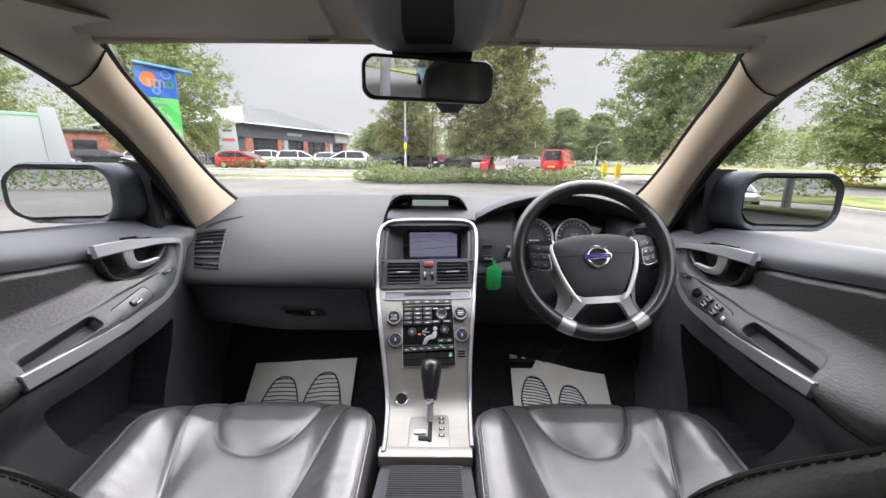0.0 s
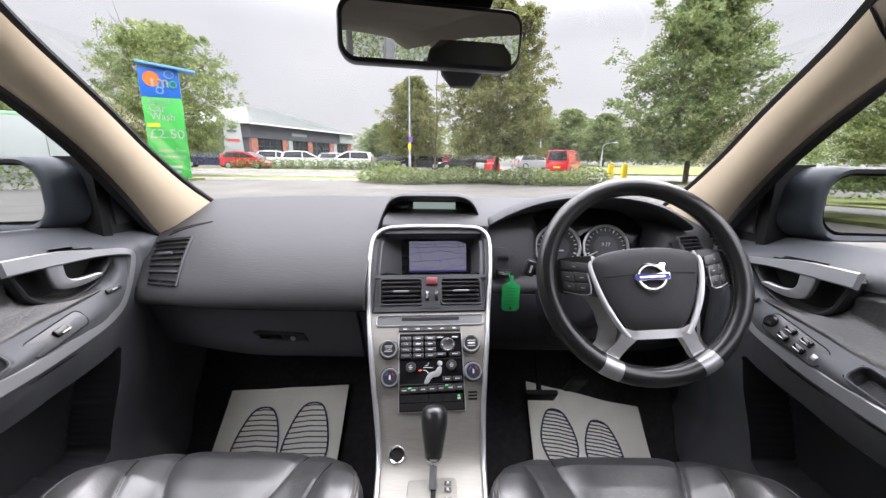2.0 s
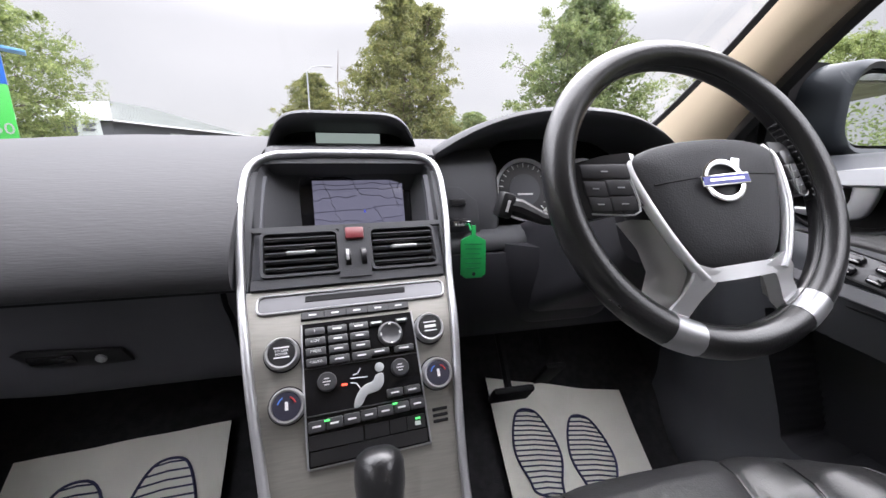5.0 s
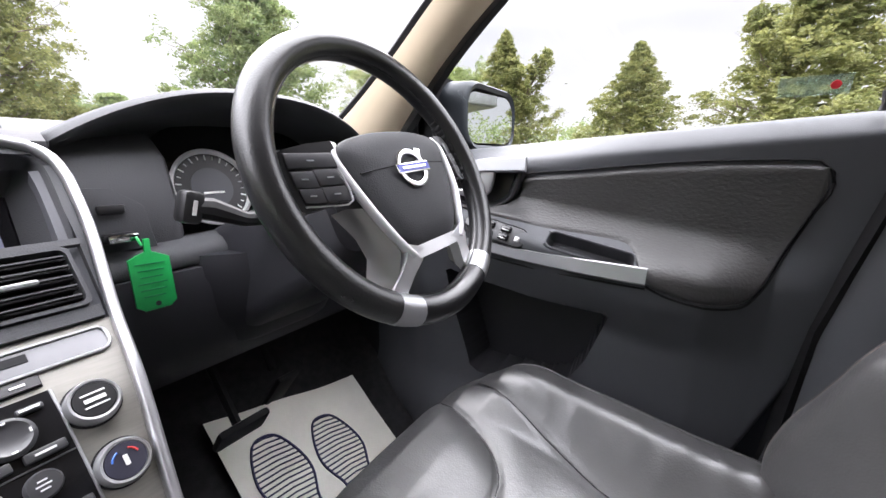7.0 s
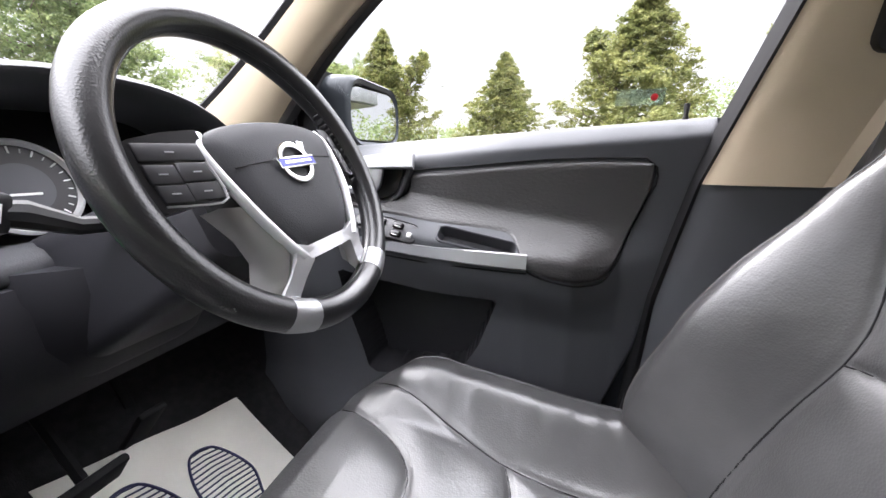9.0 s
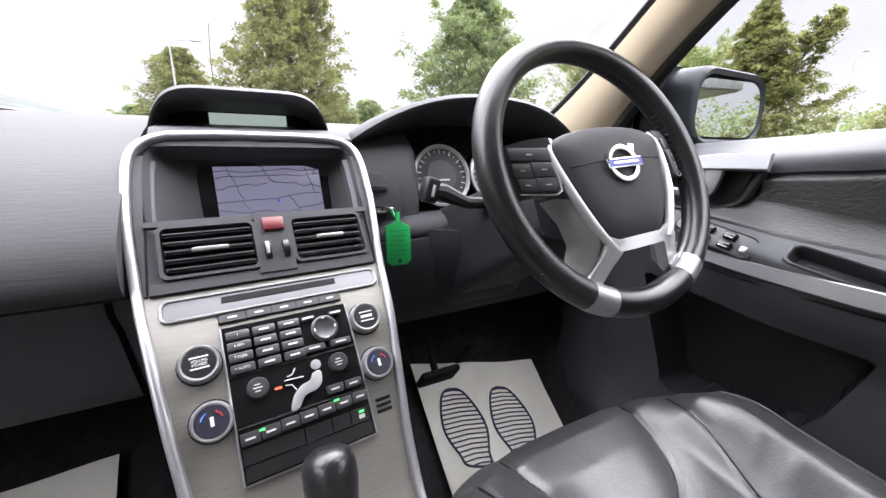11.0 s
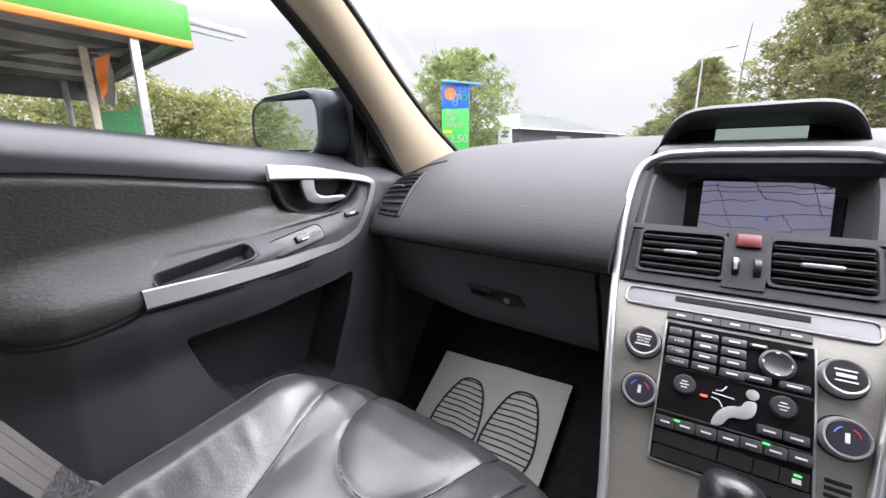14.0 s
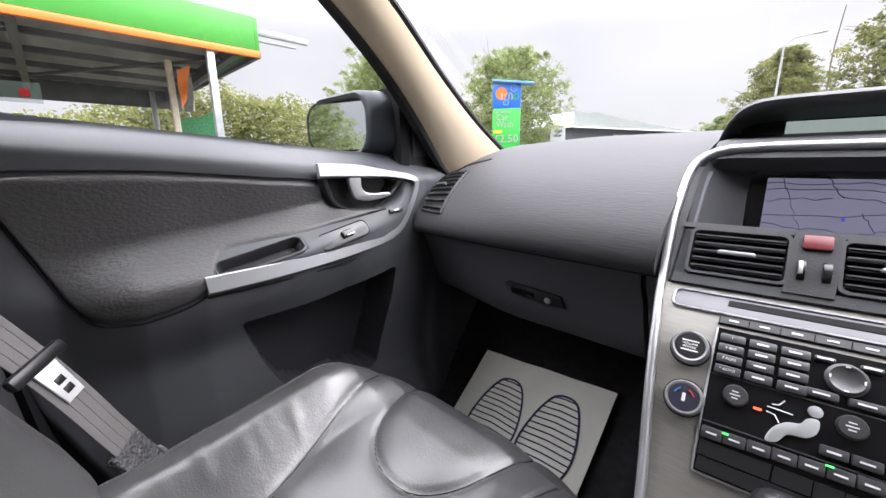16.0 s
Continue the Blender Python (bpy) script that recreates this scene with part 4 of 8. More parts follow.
for x0, x1 in ((-0.110, -0.0255), (0.0165, 0.098)):
    cx, w = (x0 + x1) / 2, x1 - x0
    vmx = on_pose(0.1455, cx, 0.002)
    v = part("air_vent", loft([[vmx @ Vector((x, y, z)) for x, y in rounded(w + g, 0.052 + g, 0.006, 3)] for g, z in ((0.006, -0.004), (0.006, 0.004), (0.0, 0.004), (-0.002, -0.03))], caps=False), M_DASH, stack)
    part("duct", box((w, 0.054, 0.003), vmx @ pose(0, 0, -0.032)), M_RUBBER, v)
    for i in range(5):
        y = 0.048 * ((i + 0.5) / 5 - 0.5)
        part("slat", box((w - 0.003, 0.002, 0.018), vmx @ pose(0, y, -0.007, 12), 0.0006, 1), M_BLACK, v)
        part("slat_edge", box((w - 0.004, 0.0014, 0.0014), vmx @ pose(0, y + 0.0008, 0.0025)), M_DASH, v)
    part("tab", box((0.034, 0.005, 0.008), vmx @ pose(0, 0.0, 0.003, 15), 0.002), M_SILVER, v)
part("hazard_switch", box((0.023, 0.016, 0.006), on_pose(0.125, -0.0045, 0.007), 0.002), material("dark_red_switch", (0.16, 0.025, 0.03), 0.35), stack, "dark red hazard switch")
for x in (-0.0135, 0.0055):
    w_ = part("thumb_wheel", lathe([(0.008, -0.0035), (0.012, -0.003), (0.012, 0.003), (0.008, 0.0035)], 20, on_pose(0.155, x, 0.001) @ pose(0, 0, 0, 0, 90, 0)), M_BLACK, stack)
    if x < 0:
        part("wheel_mark", box((0.0035, 0.014, 0.002), on_pose(0.155, x, 0.0128), 0.0006), M_SILVER, w_)

# disc slot tray
tray = slab("slot_tray", 0.193, 0.213, -0.112, 0.101, 0.0012, material("polished_tray_metal", (0.13, 0.13, 0.135), 0.30, metal=0.9), stack, 0.006)
TRAY = [(0.203 + y, -0.0055 + x) for x, y in rounded(0.215, 0.022, 0.007, 4)]
part("tray_rim", tube([on(d, x, 0.002) for d, x in TRAY], 0.0014, 6, closed=True), M_SILVER, tray)
slab("disc_slot", 0.1965, 0.2035, -0.063, 0.053, 0.002, M_RUBBER, tray, 0.006)
mode = slab("mode_bar", 0.2165, 0.2265, -0.067, 0.055, 0.0015, M_RUBBER, stack, 0.005, 3)
for i in range(5):
    x0 = -0.066 + 0.0243 * i
    slab("mode_button", 0.2175, 0.2255, x0, x0 + 0.0232, 0.0032, M_KEYCAP, mode, 0.005, 2)
    part("mark", box((0.008, 0.0016, 0.0006), on_pose(0.2215, x0 + 0.0116, 0.0035)), M_MARK, mode)

# glossy panel, leaning a little across the stack
def skew(d):
    return -0.0045 + (d - 0.232) * 0.053


keypad = part("control_panel", loft([[on(d, skew(d) - 0.0605, 0.003), on(d, skew(d) + 0.0605, 0.003), on(d, skew(d) + 0.0605, -0.007), on(d, skew(d) - 0.0605, -0.007)] for d in np.linspace(0.232, 0.374, 16)]), M_GLOSS, stack, "glossy black panel of radio and climate buttons")
part("panel_rim", tube([on(d, x, 0.002) for d, x in [(0.232 + 0.01425 * k, skew(0.232 + 0.01425 * k) - 0.0615) for k in range(11)] + [(0.375, skew(0.375) - 0.0605 + 0.0121 * k) for k in range(11)] + [(0.3745 - 0.01425 * k, skew(0.3745 - 0.01425 * k) + 0.0615) for k in range(11)]], 0.0013, 6), M_SILVER, stack)


def button(d, x, w, h, mat=M_KEYCAP, mark=0.5, lift=0.0045):
    b = part("button", box((w, h, 0.005), on_pose(d, x, lift), 0.0012), mat, keypad)
    if mark:
        part("mark", box((w * mark, 0.0016, 0.0006), on_pose(d, x, lift + 0.0027)), M_MARK, b)
    return b


for r in range(4):
    for c in range(3):
        label = ("1", "4 GHI", "7 PQRS", "* AUTO")[r] if c == 0 else ""
        d, x = 0.2425 + 0.0108 * r, -0.0515 + 0.0235 * c + 0.0006 * r
        b_ = button(d, x, 0.0205, 0.0085, mark=0 if label else 0.45)
        if label:
            words(label, 0.0036, on_pose(d, x, 0.0073), M_MARK, b_, "lettering", 0.0003)
button(0.2415, 0.0150, 0.014, 0.0045, mark=0.75)
button(0.2415, 0.0440, 0.014, 0.0045, mark=0.75)
nm = on_pose(0.2560, 0.0300, 0.004)
dial = part("navigation_dial", lathe([(0.0001, 0), (0.0140, 0), (0.0140, 0.003), (0.0115, 0.005), (0.0085, 0.003), (0.0001, 0.003)], 28, nm), M_KEYCAP, keypad)
for i in range(4):
    a = radians(90 * i)
    part("mark", box((0.003, 0.0015, 0.0006), nm @ pose(0.0108 * math.cos(a), 0.0108 * math.sin(a), 0.0046, 0, 0, 90 + 90 * i)), M_MARK, dial)
button(0.2735, 0.0165, 0.022, 0.007)
button(0.2735, 0.0440, 0.022, 0.007)
part("panel_gap", tube([on(0.2805, skew(0.28) + x, 0.0031) for x in (-0.060, -0.03, 0.0, 0.03, 0.060)], 0.0008, 5), M_KEYCAP, keypad)
# climate: fan knobs, seat-shaped airflow switch
for d, x in ((0.2960, -0.0395), (0.2935, 0.0375)):
    k_ = part("climate_button", lathe([(0.0001, 0), (0.0098, 0), (0.0098, 0.004), (0.0085, 0.006), (0.0001, 0.0062)], 24, on_pose(d, x, 0.003)), M_KEYCAP, keypad)
    for i in range(3):
        part("mark", box((0.008 if i == 1 else 0.005, 0.0011, 0.0006), on_pose(d, x, 0.0094) @ pose(0, 0.003 - 0.003 * i, 0)), M_MARK, k_)
fm = on_pose(0.3090, 0.0045, 0.003)
M_PALE = material("pale_silver_plastic", (0.55, 0.57, 0.58), 0.3, metal=0.5)
part("airflow_figure", prism([(p.x, p.y) for p in smooth_line([(-0.0185, -0.0165, 0), (-0.0145, -0.0045, 0), (-0.006, 0.0035, 0), (0.003, 0.0060, 0), (0.007, 0.0120, 0), (0.0145, 0.0125, 0), (0.0140, 0.0020, 0), (0.0075, -0.0045, 0), (-0.004, -0.0065, 0), (-0.0105, -0.0155, 0)], 3, True)], 0.003, fm, 0.0008), M_PALE, keypad)
part("airflow_head", lathe([(0.0001, 0), (0.0050, 0), (0.0050, 0.002), (0.0001, 0.003)], 16, fm @ pose(0.0115, 0.0195, 0)), M_PALE, keypad)
for pts in (((-0.020, 0.0125), (-0.012, 0.0122), (-0.002, 0.0115)), ((-0.017, 0.0155), (-0.012, 0.0165), (-0.0085, 0.0215)), ((-0.020, 0.0080), (-0.014, 0.0070), (-0.0105, 0.0010))):
    part("airflow_line", tube([fm @ Vector((x, y, 0.001)) for x, y in pts], 0.0006, 5), M_MARK, keypad)
part("red_indicator", box((0.006, 0.0022, 0.001), fm @ pose(-0.0262, 0.0075, 0.0006)), material("red_led", (0.3, 0.03, 0.02), 0.4, emission=(1, 0.12, 0.06), emit=1.0), keypad)
button(0.3180, 0.0300, 0.0175, 0.0085)
button(0.3180, 0.0490, 0.0175, 0.0085)
part("panel_gap", tube([on(0.3265, skew(0.3265) + x, 0.0031) for x in (-0.060, -0.03, 0.0, 0.03, 0.060)], 0.0008, 5), M_KEYCAP, keypad)
M_LED = material("green_led", (0.02, 0.2, 0.05), 0.4, emission=(0.1, 1.0, 0.2), emit=0.9)
for i in range(7):
    button(0.3365 - 0.0006 * i, -0.0500 + 0.0172 * i, 0.0165, 0.0105, mark=0.5)
for d, x in ((0.3325, -0.0400), (0.3290, 0.0290), (0.3475, 0.0520)):
    part("indicator", box((0.005, 0.0018, 0.001), on_pose(d, x, 0.0075)), M_LED, keypad)
for x0, x1 in ((-0.0575, -0.0050), (-0.0035, 0.0215), (0.0225, 0.0400), (0.0410, 0.0600)):
    slab("blank_button", 0.3445, 0.3580, x0, x1, 0.005, M_BLACK, keypad, 0.004, 3)
part("mark", box((0.006, 0.004, 0.0006), on_pose(0.3525, 0.0520, 0.0054)), M_MARK, keypad)
slab("blank_strip", 0.3595, 0.3725, -0.0565, 0.0615, 0.0045, M_BLACK, keypad, 0.004, 3)

# rotary knobs
M_TEMP = material("dark_knob_face", (0.03, 0.03, 0.045), 0.3)
for d, x, kind in ((0.2615, -0.084, 0), (0.2550, 0.0755, 0), (0.3125, -0.0780, 1), (0.3060, 0.0785, 1)):
    km = on_pose(d, x, 0.0)
    k_ = part("rotary_knob", lathe([(0.0172, -0.002), (0.0172, 0.005), (0.0166, 0.0095), (0.0154, 0.0118), (0.0138, 0.0115), (0.0134, 0.0105), (0.0001, 0.0105)], 36, km), M_SILVER, stack, "silver ringed rotary knob")
    part("knob_gap", lathe([(0.0160, -0.001), (0.0186, -0.001), (0.0186, 0.0010), (0.0160, 0.0012)], 30, km, ring=True), M_RUBBER, k_)
    part("knob_face", lathe([(0.0001, 0.0106), (0.0133, 0.0106), (0.0129, 0.0116), (0.0001, 0.0118)], 28, km), M_TEMP if kind else M_BLACK, k_)
    if kind:
        part("mark", box((0.003, 0.008, 0.0006), km @ pose(0, 0, 0.0120)), M_MARK, k_)
        for sx, nm_, c in ((-1, "blue_mark_paint", (0.05, 0.15, 0.5)), (1, "red_mark_paint", (0.5, 0.05, 0.05))):
            mt = bpy.data.materials.get(nm_) or material(nm_, c, 0.4)
            part("temperature_mark", tube([km @ Vector((sx * 0.0085 * math.sin(a), 0.0085 * math.cos(a), 0.0120)) for a in (0.4, 0.7, 1.0, 1.3)], 0.0008, 5), mt, k_)
    else:
        for i, t in enumerate(("VOLUME", "POWER") if x < 0 else ("", "")):
            part("mark", box((0.015, 0.0012, 0.0006), km @ pose(0, 0.005 - 0.010 * i, 0.0120)), M_MARK, k_)
            if t:
                words(t, 0.0034, km @ pose(0, 0.0016 - 0.0034 * i, 0.0120), M_MARK, k_, "lettering", 0.0004)
        if x > 0:
            part("mark", box((0.013, 0.003, 0.0006), km @ pose(0, 0, 0.0120)), M_MARK, k_)
for i in range(3):
    part("grille_slot", box((0.017, 0.0035, 0.002), on_pose(0.3435 + 0.0060 * i, 0.0785, 0.0002), 0.0008), M_RUBBER, stack)

# power socket
pm = on_pose(0.449, -0.058, 0.0)
socket = part("power_socket", lathe([(0.0150, -0.004), (0.0150, 0.003), (0.0135, 0.0045), (0.0115, 0.003), (0.0110, -0.006)], 28, pm, ring=True), M_CHROME, stack)
part("bore", lathe([(0.0001, -0.003), (0.0113, -0.003), (0.0113, 0.0012), (0.0001, 0.0012)], 24, pm), M_RUBBER, socket)

# selector gate and lever
gate = part("selector_gate", prism(rounded(0.082, 0.098, 0.008, 3), 0.005, frame_of((0.010, 0.733, 0.727), (1, 0, 0), (0, 1, 0.06)), 0.002), M_ALU, stack, "satin silver gear selector gate")
gm_ = frame_of((0.010, 0.733, 0.733), (1, 0, 0), (0, 1, 0.06))
part("gate_slot", box((0.008, 0.072, 0.003), gm_ @ pose(0.002, 0.006, 0), 0.001), M_RUBBER, gate)
part("gate_branch", box((0.022, 0.010, 0.003), gm_ @ pose(-0.010, -0.022, 0.0004), 0.001), M_RUBBER, gate)
part("release_button", box((0.024, 0.012, 0.006), gm_ @ pose(-0.018, -0.006, 0.001), 0.002), M_SILVER, gate)
for i, t in enumerate(("P", "R", "N", "D")):
    w_ = part("position_plate", box((0.012, 0.008, 0.0008), gm_ @ pose(0.026, 0.034 - 0.018 * i - (0.006 if i == 0 else 0) + 0.006, 0.0006), 0.0003), M_BLACK, gate)
    words(t, 0.008, gm_ @ pose(0.026, 0.034 - 0.018 * i - (0.006 if i == 0 else 0) + 0.006, 0.0014), M_MARK, w_, "lettering", 0.0004)
lever = thing("gear_lever", (0.011, 0.75, 0.735), "black leather automatic gear lever with silver collar", "gear lever")
L0, L1 = Vector((0.011, 0.757, 0.735)), Vector((0.012, 0.835, 0.868))
ax = (L1 - L0).normalized()
lmx = Matrix.Translation(L0) @ ax.to_track_quat("Z", "Y").to_matrix().to_4x4()
part("shaft", lathe([(0.0065, 0), (0.006, 0.03), (0.007, 0.045)], 16, lmx), M_SILVER, lever)
part("collar", lathe([(0.009, 0.034), (0.0135, 0.040), (0.0145, 0.045), (0.013, 0.049)], 20, lmx), M_CHROME, lever)
bm = loft([[(math.cos(a) * rx, math.sin(a) * ry + dy, h) for a in np.linspace(0, 2 * math.pi, 24, endpoint=False)] for h, rx, ry, dy in
           ((0.046, 0.0145, 0.0145, 0), (0.060, 0.0165, 0.018, 0.0), (0.080, 0.020, 0.022, 0.001), (0.100, 0.0228, 0.026, 0.002), (0.114, 0.0225, 0.026, 0.002), (0.122, 0.0195, 0.022, 0.002), (0.1265, 0.013, 0.015, 0.002), (0.128, 0.004, 0.005, 0.002))])
bm.transform(lmx)
part("knob", bm, M_GRIP, lever, sharp=80)

# ---- tunnel console ----
tunnel = thing("tunnel_console", (0, 0.3, 0.36), "low charcoal plastic tunnel console with ribbed roller lid", "centre console")
part("body", loft([[(s_ * w + 0.006, y, z) for s_, z in ((-1, 0.36), (-1, 0.69), (-0.93, 0.712), (-0.55, 0.712), (0.55, 0.712), (0.93, 0.712), (1, 0.69), (1, 0.36))] for y, w in ((0.672, 0.090), (0.3, 0.115), (-0.1, 0.12))]), M_DASH, tunnel, sharp=25)
part("front_body", loft([[(s_ * w + 0.004, y, z) for s_, z in ((-1, 0.36), (-1, zt), (1, zt), (1, 0.36))] for y, w, zt in ((0.66, 0.080, 0.69), (0.72, 0.080, 0.70), (0.80, 0.085, 0.71), (0.88, 0.09, 0.80), (1.0, 0.10, 0.90), (1.3, 0.115, 0.9))]), M_LOWER, tunnel)
part("silver_bar", loft([[(x, y, z) for y, z in ((0.664, 0.712), (0.664, 0.730), (0.672, 0.733), (0.690, 0.730), (0.690, 0.715))] for x in (-0.084, -0.045, 0.055, 0.094)]), M_ALU, tunnel)
lid = part("roller_lid", loft([[(s_ * 0.068 + 0.006, y, z) for s_, z in ((-1, 0.705), (-1, 0.717), (1, 0.717), (1, 0.705))] for y in (0.658, 0.3)]), M_DASH, tunnel)
for i in range(64):
    part("rib", box((0.132, 0.0030, 0.0024), pose(0.006, 0.654 - 0.0048 * i, 0.7176), 0.0008, 1), M_DASH, lid)


# ---- steering wheel ----
W_C, W_TILT, W_TURN = Vector((0.356, 0.846, 1.0765)), 26.6, -4.5
W = frame_of(W_C, (1, -0.03, 0), (0, math.sin(radians(W_TILT)), math.cos(radians(W_TILT)))) @ pose(0, 0, 0, 0, 0, -W_TURN)
wheel = thing("steering_wheel", tuple(W_C), "black leather steering wheel with satin silver lower spokes", "steering wheel")
R_W = 0.160


def on_rim(deg, r=R_W, z=0.0):
    """A place in the wheel; degrees run clockwise from its top."""
    a = radians(deg)
    return Vector((r * math.sin(a), r * math.cos(a), z))


def wheel_part(name, bm, mat, parent, label="", sharp=40):
    # the hub stands proud of the rim, a little below its middle
    if name not in ("rim", "rim_seam", "finger_grip", "rim_clip"):
        for v in bm.verts:
            k = 1 - step(math.hypot(v.co.x, v.co.y), 0.085, 0.150)
            v.co.x *= 1 + 0.11 * k
            v.co += Vector((0, -0.013 * k, 0.021 * k))
    bm.transform(W)
    return part(name, bm, mat, parent, label, sharp)


rim = wheel_part("rim", sweep([on_rim(d) for d in np.arange(0, 360, 3.75)], disc(0.0158, 16, 0.0165), True, (0, 0, 1)), M_GRIP, wheel, sharp=80)
wheel_part("rim_seam", sweep([on_rim(d, R_W - 0.0152, 0.004) for d in np.arange(0, 360, 5)], disc(0.0012, 5), True, (0, 0, 1)), M_BLACK, rim)
for d in (82, 278):
    bm = None
    for i in range(13):
        q = d - 18 + 3 * i
        bm = box((0.006, 0.0028, 0.012), Matrix.Translation(on_rim(q, R_W - 0.0150, -0.003)) @ pose(0, 0, 0, 0, 0, -q), 0.001, 1, bm)
    wheel_part("finger_grip", bm, M_BLACK, rim)

cover = [(p.x, p.y) for p in smooth_line([(-0.077, 0.026, 0), (-0.071, 0.047, 0), (-0.03, 0.058, 0), (0.03, 0.058, 0), (0.071, 0.047, 0), (0.077, 0.026, 0), (0.060, -0.035, 0), (0.041, -0.069, 0), (0.018, -0.077, 0), (-0.018, -0.077, 0), (-0.041, -0.069, 0), (-0.060, -0.035, 0)], 5, True)]


def dome(outline, z0, z1, puff, mat, name):
    rings = [[(x * k, y * k, z) for x, y in outline] for k, z in ((1.0, z0), (1.0, z1 - 0.008), (0.975, z1 - 0.003), (0.93, z1), (0.7, z1 + puff * 0.6), (0.35, z1 + puff * 0.95), (0.02, z1 + puff))]
    return wheel_part(name, loft(rings), mat, wheel, sharp=60)


hub = dome(cover, -0.045, -0.002, 0.006, M_DASH, "airbag_cover")
wheel_part("crease", tube([(-0.066, 0.012, -0.0005), (-0.045, 0.013, 0.002), (-0.024, 0.014, 0.0035)], 0.0009, 5), M_RUBBER, hub)
wheel_part("crease", tube([(0.024, 0.014, 0.0035), (0.045, 0.013, 0.002), (0.066, 0.012, -0.0005)], 0.0009, 5), M_RUBBER, hub)
# round badge with a slanting band
BS = pose(0, 0.008, 0.0) @ Matrix.Diagonal((1.22, 1.22, 1.0, 1))
badge = wheel_part("badge", lathe([(0.0135, 0.0035), (0.0185, 0.0035), (0.0185, 0.0068), (0.0165, 0.0078), (0.0138, 0.0068)], 36, BS, ring=True), M_CHROME, wheel, "chrome ring badge with blue band")
wheel_part("badge_arrow", prism([(0.0095, 0.0125), (0.0155, 0.0095), (0.0185, 0.0170), (0.0115, 0.0185)], 0.003, BS @ pose(0, 0, 0.0042)), M_CHROME, badge)
wheel_part("badge_band", box((0.042, 0.0095, 0.0025), BS @ pose(0, 0, 0.0075), 0.0006), M_CHROME, badge)
wheel_part("badge_stripe", box((0.040, 0.0070, 0.001), BS @ pose(0, 0, 0.0088)), material("blue_enamel", (0.04, 0.05, 0.36), 0.25), badge)
wheel_part("badge_bar", box((0.030, 0.0020, 0.0006), BS @ pose(0, 0, 0.0095)), M_CHROME, badge)

# silver band: round the cover's sides, legs down to the rim
for s in (-1, 1):
    side = smooth_line([(s * 0.074, 0.048, -0.012), (s * 0.081, 0.031, -0.009), (s * 0.071, -0.020, -0.004), (s * 0.054, -0.062, -0.004), (s * 0.042, -0.084, -0.004)], 5)
    wheel_part("silver_band", sweep(side, rounded(0.0072, 0.010, 0.003, 3), up=(0, 0, 1)), M_RING, wheel)
    leg = loft([[(s * x0, y0, z0), (s * x1, y1, z0 + 0.002), (s * x1, y1, z0 - 0.014), (s * x0, y0, z0 - 0.014)] for x0, y0, x1, y1, z0 in
                ((0.024, -0.078, 0.048, -0.068, -0.003), (0.033, -0.091, 0.054, -0.084, -0.003), (0.045, -0.108, 0.063, -0.102, -0.004), (0.057, -0.127, 0.077, -0.119, -0.004), (0.064, -0.141, 0.091, -0.128, -0.001))])
    wheel_part("spoke", leg, M_RING, wheel, sharp=30)
    flank = loft([[(s * x0, y0, z0), (s * (x0 + 0.013), y0 + 0.006, z0 - 0.010), (s * (x0 + 0.017), y0 + 0.008, z0 - 0.028), (s * (x0 - 0.004), y0, z0 - 0.028)] for x0, y0, z0 in
                  ((0.070, -0.020, -0.010), (0.059, -0.050, -0.006), (0.056, -0.075, -0.005), (0.062, -0.100, -0.006), (0.074, -0.118, -0.006), (0.086, -0.130, -0.005))])
    wheel_part("spoke_flank", flank, M_FLANK, wheel, "darker brushed metal flank", sharp=50)
    wheel_part("rim_clip", sweep([on_rim(d) for d in np.arange(180 - s * 28 - 5.5, 180 - s * 28 + 5.6, 1.1)], disc(0.0164, 16, 0.0171), False, (0, 0, 1)), M_SILVER, wheel, sharp=60)
    # upper spoke with its buttons
    arm = loft([[(s * x, yt, z), (s * x, yb, z), (s * x, yb + 0.004, z - 0.026), (s * x, yt - 0.004, z - 0.026)] for x, yt, yb, z in ((0.078, 0.050, -0.006, -0.005), (0.105, 0.046, -0.014, -0.0025), (0.130, 0.040, -0.020, -0.003), (0.150, 0.030, -0.012, -0.006))])
    pod = wheel_part("button_pod", arm, M_BLACK, wheel, sharp=30)
    for i, (x, y, w, h) in enumerate(((0.108, 0.0295, 0.046, 0.0150), (0.0970, 0.0130, 0.0235, 0.0160), (0.1205, 0.0115, 0.0215, 0.0160), (0.0975, -0.0035, 0.0225, 0.0150), (0.1195, -0.0045, 0.0205, 0.0150))):
        b_ = wheel_part("button", box((w, h, 0.005), pose(s * x, y, -0.0046), 0.0012), M_KEYCAP, pod)
        wheel_part("mark", box((min(w * 0.3, 0.006), 0.0010, 0.0006), pose(s * x, y, -0.0019)), M_PALE, b_)
    wheel_part("pod_trim", tube(smooth_line([(s * 0.088, 0.020, -0.0005), (s * 0.087, -0.012, -0.0005), (s * 0.11, -0.0155, -0.0005), (s * 0.132, -0.0155, -0.0005)], 3), 0.0010, 5), M_SILVER, pod)
wheel_part("lower_bridge", loft([[(x, -0.074, -0.003), (x, -0.088 + 60 * 0.0, -0.003), (x, -0.086, -0.016), (x, -0.074, -0.016)] for x in np.linspace(-0.045, 0.045, 7)]), M_RING, wheel)
wheel_part("hub_body", loft([[(x, y - 0.005, z) for x, y in rounded(w, h, 0.03, 4)] for z, w, h in ((-0.012, 0.12, 0.10), (-0.05, 0.11, 0.10), (-0.075, 0.10, 0.09))]), M_BLACK, wheel)

col = thing("steering_column", (0.353, 0.98, 0.95), "black plastic steering column shroud with two stalks", "steering column")
